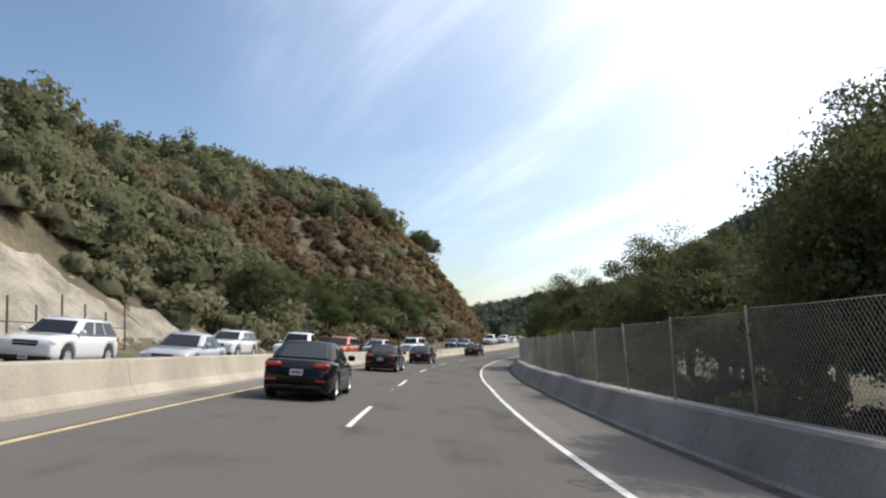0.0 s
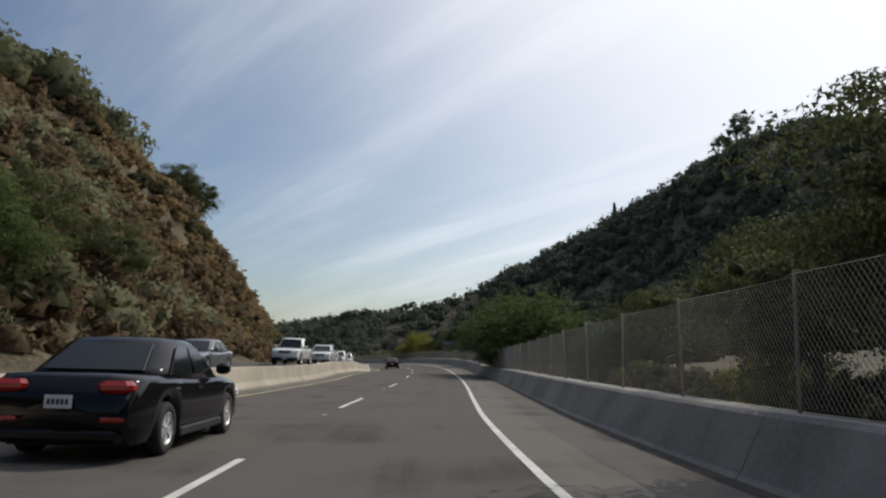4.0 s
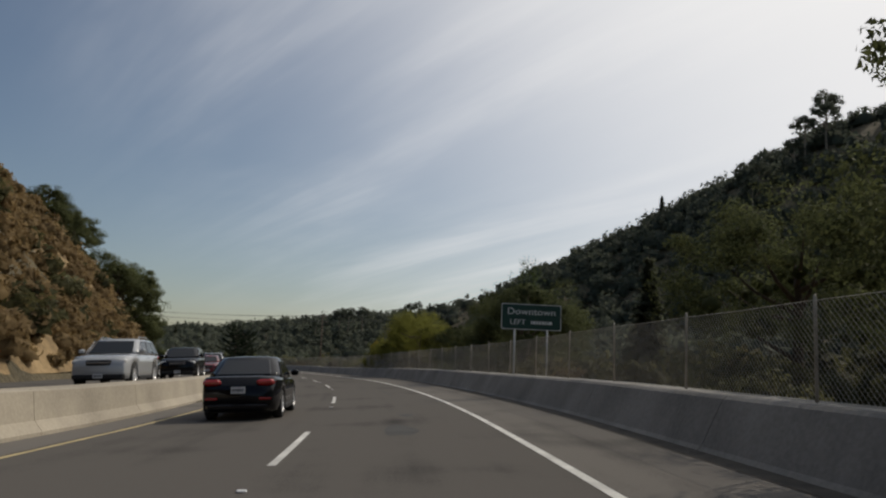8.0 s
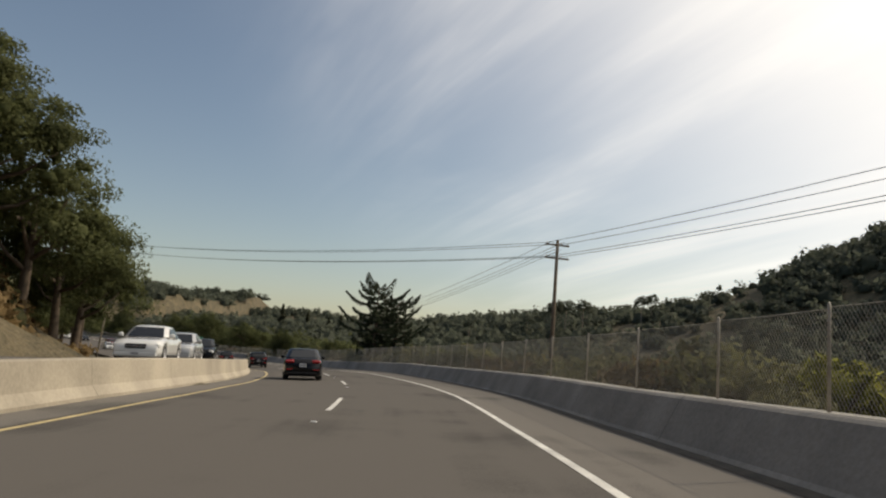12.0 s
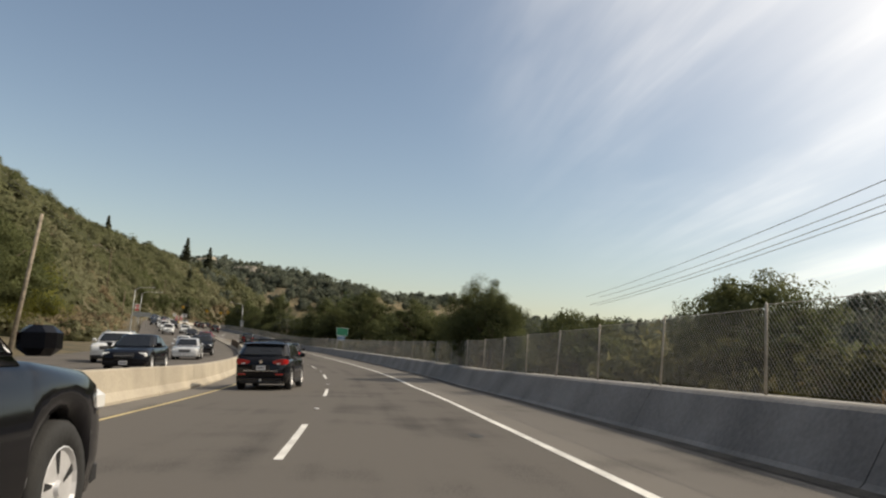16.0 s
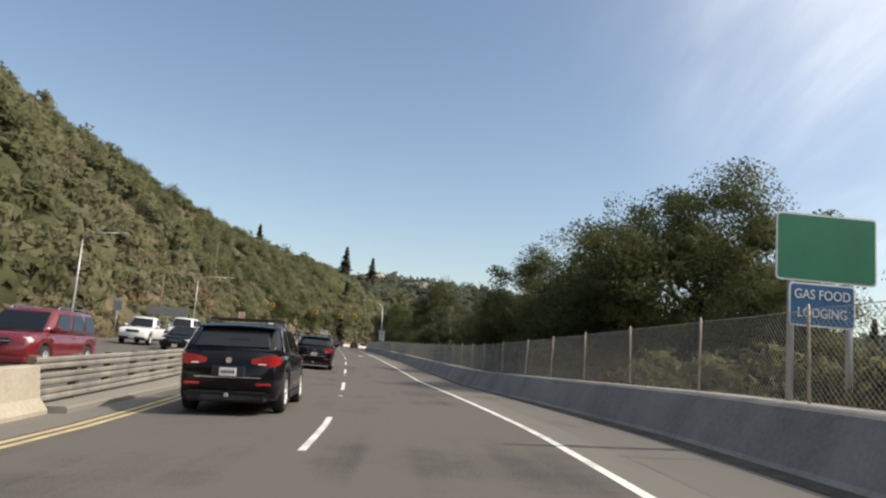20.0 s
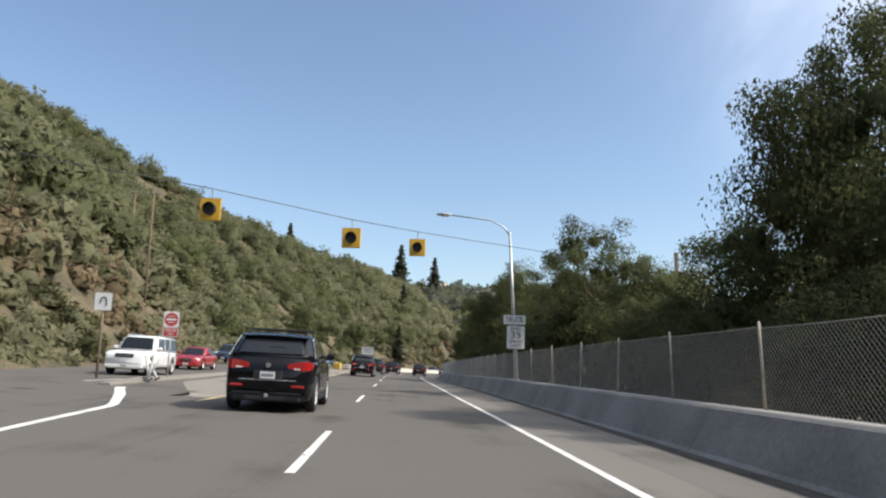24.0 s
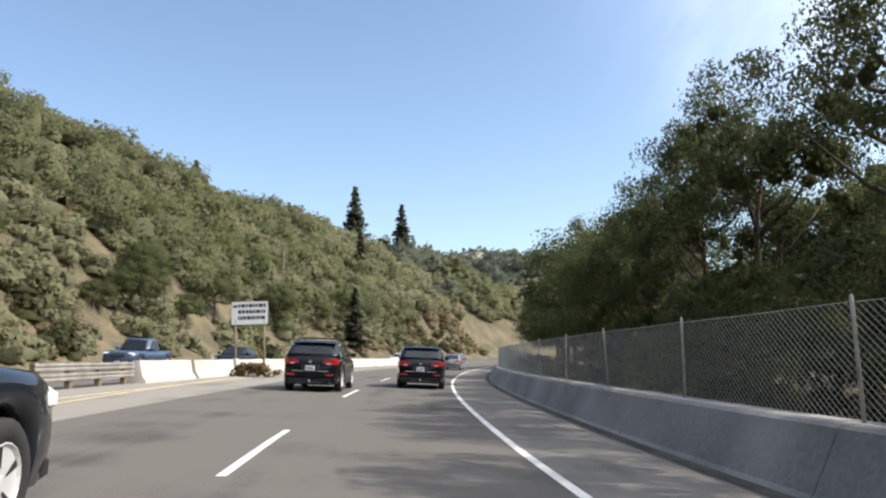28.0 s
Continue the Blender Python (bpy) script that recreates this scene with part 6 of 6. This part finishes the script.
top_a = utility_pole(292.9, 12.6, 10.6, 2, "brown wooden utility pole with two cross arms")
top_b = utility_pole(347.4, -22.4, 14.6, 1, "wooden utility pole across the road")
top_c = utility_pole(238, 26, 10.0, 1, "wooden utility pole beyond the fence")
utility_pole(379, -20.2, 9.0, 0, "tall thin pale pole on the far verge", lean=4, wood=BARK_PALE)
utility_pole(430, -40, 9.5, 1, "wooden utility pole among the trees")
top_d = utility_pole(588, -32, 14.5, 1, "wooden utility pole at the slope")
top_e = utility_pole(596, -38, 9.0, 1, "utility pole on the slope")
utility_pole(690, -34, 10, 1, "utility pole on the slope")
for dx, dz in ((-.7, -.2), (.7, -.2), (-.3, -1.1), (.4, -1.1)):
    o = Vector((dx, 0, dz))
    line(top_a + o, top_b + o, .9)
    line(top_a + o, top_c + o, .5)
    line(top_a + o * .6, Vector(on_road(405, 30, 9)) + o, 1.2)
for o in (Vector((-.6, 0, -.2)), Vector((.6, 0, -.2))):
    line(top_d + o, top_e + o, .8)
    line(top_b + o, top_d + o, 1.6)


# ---- vehicles ----
KINDS = {  # length, width, height, hood, belt, then y of: screen base, roof front, roof rear, rear base; tail height, wheel radius, sill
    "sedan": (4.70, 1.80, 1.45, .80, .93, .95, .18, -.95, -1.72, .98, .32, .20),
    "old_sedan": (5.30, 1.85, 1.42, .90, .95, .75, .25, -1.05, -1.35, .95, .33, .24),
    "suv": (4.80, 1.94, 1.69, 1.03, 1.13, 1.10, .36, -1.66, -2.24, 1.13, .39, .26),
    "big_suv": (5.20, 2.00, 1.88, 1.10, 1.16, 1.15, .62, -2.30, -2.50, 1.16, .39, .30),
    "pickup": (5.45, 1.92, 1.80, 1.06, 1.10, .95, .42, -.62, -.82, 1.10, .39, .32),
    "van": (5.40, 2.00, 2.05, 1.18, 1.22, 1.75, 1.15, -2.52, -2.64, 1.22, .37, .28),
    "minivan": (5.00, 1.95, 1.74, 1.00, 1.06, 1.45, .65, -2.15, -2.42, 1.06, .35, .22),
}


def vehicle(kind, colour, m, label, category, group="", rack=False):
    """A vehicle facing +y: shell with wheel arches, cabin, panes, lamps, wheels."""
    ln, wd, ht, hood, belt, y0, y1, y2, y3, tail, rad, sill = KINDS[kind]
    half, w = ln / 2, wd / 2
    coat = paint(colour)
    root = thing(kind if kind != "big_suv" else "suv", m, label, category, group)
    yf, yr = half - .92 - (0.05 if kind == "van" else 0), -half + 1.0
    # shell
    ys = sorted(set([-half, -half + .03, -half + .1, -half + .25] + list(np.linspace(-half + .4, half - .45, 34)) + [half - .3, half - .15, half - .06, half]
                    + [q + d for q in (yf, yr) for d in (-rad - .075, -rad - .05, rad + .05, rad + .075)]))
    rings = []
    for y in ys:
        e = abs(y) / half
        ww = w * (1 - .13 * e ** 8 - .03 * e ** 2)
        zb = sill + .10 * max(0, e - .9) / .1
        for q in (yf, yr):
            d = abs(y - q)
            if d < rad + .06:
                zb = max(zb, rad + math.sqrt((rad + .06) ** 2 - d * d) * .98)
        if y > y0:
            t = (y - y0) / (half - y0)
            zt = belt + (hood - belt) * t - (.16 if kind != "old_sedan" else .06) * max(0, t - .72) / .28 * t
        elif y < y3:
            t = (y3 - y) / max(.05, half + y3)
            zt = tail - .10 * max(0, t - .7) / .3
        else:
            zt = belt + (tail - belt) * max(0, (y1 - y) / (y1 - y3) if y < y1 else 0)
        if e > .985:
            zt -= .12
            zb += .06
        zb = min(zb, zt - .12)
        zm = (zb + zt) / 2
        side = [(.82, zb), (.965, zb + .015), (1.0, zb + (zt - zb) * .3), (1.0, zb + (zt - zb) * .58), (.975, zt - .07), (.91, zt - .012), (.55, zt + .012)]
        rings.append([(a * ww, y, z) for a, z in side] + [(-a * ww, y, z) for a, z in reversed(side)])
    part("body", Shape().loft(rings, True, True), coat, root, smooth=True)
    # cabin
    wb, wr, zb = w * .955, w * (.76 if "sedan" in kind else .79), belt - .03
    level = lambda u: (y0 + (y1 - y0) * u, y3 + (y2 - y3) * u, wb + (wr - wb) * u, zb + (ht - .07 - zb) * u)

    def ring(u, dz=0.0, inset=0.0):
        a, b, c, z = level(u)
        a, b, c = a - inset, b + inset, c - inset
        r = .16
        return [(c - .02, a - r, z + dz), (c - r, a - .02, z + dz), (0, a + .05, z + dz), (-c + r, a - .02, z + dz), (-c + .02, a - r, z + dz), (-c, (a + b) / 2, z + dz),
                (-c + .02, b + r, z + dz), (-c + r, b + .02, z + dz), (0, b - .03, z + dz), (c - r, b + .02, z + dz), (c - .02, b + r, z + dz), (c, (a + b) / 2, z + dz)]
    cabin = part("cabin", Shape().loft([ring(0), ring(.33), ring(.66), ring(1), ring(1, .045, .07), ring(1, .07, .3)], True, True), coat, root, smooth=True)

    def pane(name, corners, lift):
        c = [Vector(p) for p in corners]
        n = (c[1] - c[0]).cross(c[3] - c[0]).normalized()
        mid = sum(c, Vector()) / 4
        if n.dot(mid - Vector((0, (y0 + y3) / 2, zb))) < 0:
            n = -n
        inner = [p + n * lift for p in c]
        outer = [p + (mid - p) * .03 + n * (lift + .012) for p in c]
        sh = Shape().loft([inner, outer], True, True)
        part(name, sh, GLASS_DARK, cabin)

    def at_side(y, u, sgn):
        a, b, c, z = level(u)
        return (sgn * (c + .004), y, z)
    a0, _, c0, z0 = level(.10)
    a1, _, c1, z1 = level(.93)
    pane("windscreen", [(-c0 + .17, a0 + .03, z0), (c0 - .17, a0 + .03, z0), (c1 - .15, a1 + .035, z1), (-c1 + .15, a1 + .035, z1)], .012)
    _, b0, c0, z0 = level(.22)
    _, b1, c1, z1 = level(.92)
    pane("rear_window", [(-c0 + .2, b0 - .02, z0), (c0 - .2, b0 - .02, z0), (c1 - .18, b1 - .02, z1), (-c1 + .18, b1 - .02, z1)], .014)
    lo, hi = .14, .9
    f0, r0 = level(lo)[0] - .26, level(lo)[1] + .30
    f1, r1 = level(hi)[0] - .22, level(hi)[1] + .26
    cuts = [0, .5, 1] if kind in ("sedan", "old_sedan", "pickup") else [0, .36, .70, 1]
    for sgn in (1, -1):
        for a, b in zip(cuts, cuts[1:]):
            g0, g1 = a + (.03 if a else 0), b - (.03 if b < 1 else 0)
            q = lambda t, lo_, hi_: lo_ + (hi_ - lo_) * t
            pane("side_window", [at_side(q(g0, f0, r0), lo, sgn), at_side(q(g1, f0, r0), lo, sgn), at_side(q(g1, f1, r1), hi, sgn), at_side(q(g0, f1, r1), hi, sgn)], .006)
        if kind in ("suv", "big_suv"):
            edge = [at_side(f0 + .05, lo - .03, sgn), at_side(r0 - .05, lo - .03, sgn), at_side(r1 - .04, hi + .03, sgn), at_side(f1 + .04, hi + .03, sgn), at_side(f0 + .05, lo - .03, sgn)]
            part("window_trim", Shape().tube([(x + sgn * .012, y, z) for x, y, z in edge], .011, 6), CHROME, cabin)
        mir = part("mirror", Shape().box(sgn * (wb + .10) - .1, sgn * (wb + .10) + .1, y0 - .32, y0 - .16, belt + .02, belt + .18, .04), coat, root)
        for k in (f0 * .55 + r0 * .45, f0 * .05 + r0 * .95) if kind != "pickup" else (f0 * .35 + r0 * .65,):
            part("door_handle", Shape().box(sgn * w * .985 - .015, sgn * w * .985 + .015, k, k + .2, belt - .16, belt - .12, .008), coat, root)
        part("sill_trim", Shape().box(sgn * w * .975 - .03, sgn * w * .975 + .03, yr + rad + .12, yf - rad - .12, sill - .02, sill + .10, .02), TRIM, root)
        part("head_lamp", Shape().box(sgn * w * .70 - .2, sgn * w * .70 + .2, half - .30, half - .055, hood - .27, hood - .09, .05), LAMP_CLEAR, root)
        if kind in ("suv", "big_suv"):
            lamp_rings = [[(sgn * w * a, -half + y, tail - c), (sgn * w * a, -half + y, tail - e), (sgn * w * (a - .02), -half + y + .12, tail - e), (sgn * w * (a - .02), -half + y + .12, tail - c)]
                          for a, y, c, e in ((.42, -.012, .20, .12), (.60, -.012, .235, .07), (.78, .0, .245, .05), (.875, .06, .235, .05), (.93, .22, .2, .07), (.95, .36, .16, .1))]
            tl = part("tail_lamp", Shape().loft(lamp_rings, True, True), LAMP_RED, root)
            part("reversing_lens", Shape().box(sgn * w * .62 - .07, sgn * w * .62 + .07, -half - .018, -half + .02, tail - .222, tail - .2, .006), LAMP_CLEAR, tl)
            part("exhaust_tip", Shape().loft([[(sgn * w * .56 + a, -half - .05, sill + .045 + b), (sgn * w * .56 + a, -half + .12, sill + .045 + b)] for a, b in ((-.12, .025), (-.08, .045), (.1, .04), (.13, .0), (.08, -.02), (-.1, -.01), (-.12, .025))], False, False), CHROME, root)
        else:
            part("tail_lamp", Shape().box(sgn * w * .655 - .2, sgn * w * .655 + .2, -half - .008, -half + .3, tail - .21, tail - .06, .05), LAMP_RED, root)
        part("bumper_lamp", Shape().box(sgn * w * .66 - .14, sgn * w * .66 + .14, -half - .012, -half + .1, sill + .26, sill + .32, .015), LAMP_RED, root)
        for q, nm in ((yf, "front_wheel"), (yr, "rear_wheel")):
            wh = part(nm, Shape().wheel_ring(0, [(-.11, rad * .62), (-.115, rad * .9), (-.085, rad), (.085, rad), (.115, rad * .9), (.11, rad * .62), (.06, rad * .6)], 24, False), TYRE, root, smooth=True)
            wh.matrix_basis = Matrix.Translation((sgn * (w - .13), q, rad))
            rim = Shape().wheel_ring(sgn * .085, [(sgn * a, b) for a, b in ((-.02, rad * .64), (.02, rad * .66), (.028, rad * .6), (.006, rad * .55), (.006, rad * .12), (.03, rad * .10), (.03, .01))], 20)
            part("rim", rim, RIM, wh, smooth=False)
            sp = Shape()
            for i in range(5):
                t = i * 2 * math.pi / 5
                d, e = Vector((0, math.cos(t), math.sin(t))), Vector((0, -math.sin(t), math.cos(t)))
                gap = [d * rad * r + e * rad * k + Vector((sgn * .0965, 0, 0)) for r, k in ((.2, .05), (.52, .17), (.52, .35), (.2, .10))]
                sp.add([tuple(p) for p in gap], [(0, 1, 2, 3)])
            part("spoke_gap", sp, TRIM, wh)
    part("rear_bumper", Shape().box(-w * .80, w * .80, -half - .03, -half + .22, sill + .02, sill + .20, .06), TRIM if kind in ("pickup", "van") else coat, root)
    part("front_bumper", Shape().box(-w * .86, w * .86, half - .22, half + .02, sill + .0, sill + .2, .05), TRIM if kind in ("suv", "pickup") else coat, root)
    part("grille", Shape().box(-w * .42, w * .42, half - .12, half + .012, hood - .32, hood - .12, .03), TRIM, root)
    part("grille_bar", Shape().box(-w * .40, w * .40, half + .010, half + .022, hood - .225, hood - .195, .004), CHROME, root)
    for sgn, yy, zz, nm in ((1, half + .022, sill + .12, "front_plate"), (-1, -half - .034, tail - .36 if kind != "sedan" else tail - .3, "rear_plate")):
        pl = part(nm, Shape().box(-.155, .155, yy - .008, yy + .008, zz - .075, zz + .075, .01), PLATE, root)
        for i in range(5):
            part("plate_bar", Shape().box(-.12 + i * .05, -.085 + i * .05, yy + sgn * .009 - .001, yy + sgn * .009 + .001, zz - .03, zz + .03), INK, pl)
    part("underside", Shape().box(-w * .78, w * .78, -half + .3, half - .3, sill - .03, sill + .25), TRIM, root)
    if kind in ("suv", "big_suv", "minivan"):
        part("spoiler", Shape().loft([[(x * wr, y2 + a, ht - .05 + b - .03 * x * x) for x in (-.93, -.5, 0, .5, .93)] + [(x * wr, y2 + a, ht - .085 + b * .5 - .03 * x * x) for x in (.93, .5, 0, -.5, -.93)] for a, b in ((.18, .015), (-.05, .02), (-.2, -.01))], True, True), coat, cabin)
        part("tailgate_strip", Shape().box(-w * .62, w * .62, -half - .02, -half + .03, sill + .40, sill + .422, .006), CHROME, root)
        part("bumper_skirt", Shape().box(-w * .74, w * .74, -half - .034, -half + .2, sill - .03, sill + .12, .04), TRIM, root)
        part("plate_recess", Shape().box(-.3, .3, -half - .018, -half + .02, tail - .46, tail - .25, .02), TRIM, root)
        part("emblem", Shape().loft([[(.055 * math.cos(q), y, tail - .15 + .055 * math.sin(q)) for q in [k * math.pi / 8 for k in range(16)]] for y in (-half + .01, -half - .03)], True, True), CHROME, root)
        part("tow_hitch", Shape().box(-.035, .035, -half - .07, -half, sill + .06, sill + .13, .008), GALVANISED, root)
        part("rear_wiper", Shape().box(-.02, .32, y3 - .055, y3 - .035, belt + .22, belt + .245), TRIM, root)
        for sgn in (1, -1):
            x = sgn * (wr - .12)
            part("roof_rail", Shape().tube([(x, y1 - .25, ht - .03), (x, y1 - .4, ht + .05), (x, y2 + .35, ht + .05), (x, y2 + .2, ht - .03)], .018, 6), TRIM if colour[0] < .1 else CHROME, root, smooth=True)
    if rack:
        for y in (y1 - .6, y2 + .7):
            part("roof_bar", Shape().box(-wr + .06, wr - .06, y - .03, y + .03, ht + .07, ht + .11, .01), TRIM, root)
    if kind == "pickup":
        part("bed_floor", Shape().box(-w * .80, w * .80, -half + .1, y3 - .05, tail + .012, tail + .03), TRIM, root, "dark pickup bed cover")
    return root


NAVY = (.012, .014, .019)
BLACK, WHITE, SILVER, RED, DARKRED, BLUE, GREEN, GREY, ORANGE = (.006, .006, .0075), (.72, .72, .70), (.40, .41, .42), (.32, .02, .02), (.16, .015, .02), (.03, .05, .09), (.09, .11, .10), (.12, .125, .13), (.45, .10, .03)


def traffic(kind, colour, s, l, words, back=True, rack=False, turn=0.0):
    name = {"big_suv": "SUV", "suv": "SUV", "old_sedan": "older sedan"}.get(kind, kind)
    lab = f"{words} {name} with dark windows on the {'opposite' if back else 'passing'} lane" if words.count("lane") == 0 else words
    x, y, z = on_road(s, l, .006)
    roll = math.degrees(math.atan(float(np.interp(s, RS, RB))))
    grade = math.degrees(math.atan(float(np.interp(s + 2, RS, RZ) - np.interp(s - 2, RS, RZ)) / 4))
    m = Matrix.Translation((x, y, z)) @ Matrix.Rotation(radians(road_heading(s)), 4, "Z") @ Matrix.Rotation(-radians(roll), 4, "Y") @ Matrix.Rotation(radians(grade), 4, "X") @ Matrix.Rotation(radians((180 if back else 0) + turn), 4, "Z")
    return vehicle(kind, colour, m, lab, "car" if kind not in ("pickup", "van") else {"pickup": "pickup truck", "van": "van"}[kind], "vehicles on the road", rack)


OPPOSITE = [
    ("suv", WHITE, 25.5, -13.2, "white"), ("sedan", SILVER, 27.5, -9.7, "silver"), ("suv", WHITE, 44, -13.3, "white"), ("pickup", WHITE, 46, -9.7, "white"),
    ("minivan", ORANGE, 58.5, -9.7, "orange"), ("suv", SILVER, 71, -9.7, "silver"), ("sedan", RED, 83, -13.2, "red"), ("big_suv", WHITE, 85.5, -9.7, "white"), ("suv", GREY, 100, -13.2, "dark grey"),
    ("sedan", GREY, 113, -9.7, "grey"), ("sedan", BLUE, 119, -13.2, "dark blue"), ("pickup", WHITE, 132.5, -9.7, "white"), ("suv", WHITE, 147.5, -9.7, "white"), ("sedan", GREY, 154, -9.7, "grey"), ("suv", WHITE, 161.5, -9.7, "white"), ("pickup", WHITE, 178.3, -9.7, "white"), ("sedan", WHITE, 184, -13.2, "white"),
    ("suv", SILVER, 192.8, -9.7, "silver"), ("suv", BLACK, 207.6, -9.7, "black"), ("sedan", BLACK, 216, -13.2, "black"), ("sedan", DARKRED, 226, -9.7, "dark red"), ("suv", GREY, 233.4, -9.7, "dark grey"), ("sedan", BLACK, 251, -13.2, "black"),
    ]
OPPOSITE_ON = [
    ("old_sedan", WHITE, 258, -9.7, "white"), ("sedan", WHITE, 277.4, -9.7, "white"), ("sedan", SILVER, 285, -9.7, "silver"), ("sedan", BLACK, 297, -9.7, "black"), ("sedan", GREY, 306, -13.2, "grey"),
    ("sedan", BLACK, 320.5, -9.7, "black"), ("suv", BLACK, 328.2, -9.7, "black"), ("sedan", GREY, 331, -13.2, "dark grey"), ("pickup", RED, 337.4, -9.7, "red"), ("sedan", WHITE, 352, -13.2, "white"), ("sedan", BLACK, 362, -9.7, "black"), ("suv", WHITE, 374, -13.2, "white"),
    ("sedan", SILVER, 384, -10.5, "silver"), ("suv", BLACK, 398, -10.5, "black"), ("sedan", WHITE, 424, -13.6, "white"), ("minivan", DARKRED, 437, -10.8, "dark red"), ("sedan", BLACK, 461.3, -11.8, "black"), ("pickup", WHITE, 466, -15.4, "white"),
    ("suv", WHITE, 478.5, -12.2, "white"), ("van", WHITE, 481, -15.8, "white"), ("sedan", WHITE, 505, -15.8, "white"), ("big_suv", BLACK, 514, -13.0, "black"), ("sedan", BLACK, 524, -17.0, "black"), ("big_suv", WHITE, 536, -13.2, "white"),
    ("sedan", RED, 548.5, -14.0, "red"), ("sedan", GREEN, 566, -13.6, "grey-green"), ("pickup", BLUE, 572, -17.2, "blue-grey"), ("van", BLUE, 585, -16.6, "dark blue"), ("suv", BLACK, 590.5, -13.0, "black"), ("suv", SILVER, 603, -16.4, "silver"),
    ("pickup", BLUE, 623.5, -16.5, "dark blue"), ("sedan", BLACK, 630.5, -13.2, "black"), ("sedan", WHITE, 655, -13.2, "white"), ("suv", GREY, 668, -16.2, "grey"), ("sedan", WHITE, 684, -13.2, "white"), ("suv", BLACK, 700, -16.2, "black"), ("sedan", GREY, 715, -13.2, "grey"),
]
for kind, colour, s, l, words in OPPOSITE + OPPOSITE_ON:
    traffic(kind, colour, s, l, words)
# Standing repeats of the dark cars ahead, each added for one camera station.
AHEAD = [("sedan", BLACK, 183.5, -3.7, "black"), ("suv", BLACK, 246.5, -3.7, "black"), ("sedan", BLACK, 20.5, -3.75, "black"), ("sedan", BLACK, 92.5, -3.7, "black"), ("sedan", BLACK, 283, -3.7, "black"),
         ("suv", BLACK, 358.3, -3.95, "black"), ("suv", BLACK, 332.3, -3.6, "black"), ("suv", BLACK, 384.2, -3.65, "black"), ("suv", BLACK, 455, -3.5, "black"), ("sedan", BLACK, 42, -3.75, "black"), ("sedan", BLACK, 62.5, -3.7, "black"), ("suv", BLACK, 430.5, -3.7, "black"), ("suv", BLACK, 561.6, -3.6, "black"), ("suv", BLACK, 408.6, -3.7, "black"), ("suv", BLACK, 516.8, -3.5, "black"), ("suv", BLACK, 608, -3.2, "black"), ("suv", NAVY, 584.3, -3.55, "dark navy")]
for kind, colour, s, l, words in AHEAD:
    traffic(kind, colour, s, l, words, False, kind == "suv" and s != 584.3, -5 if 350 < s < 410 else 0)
traffic("suv", BLACK, 613, .35, "black SUV with red tail lamps in the driving lane", False)
traffic("sedan", GREY, 652, -.2, "grey sedan far ahead in the driving lane", False)
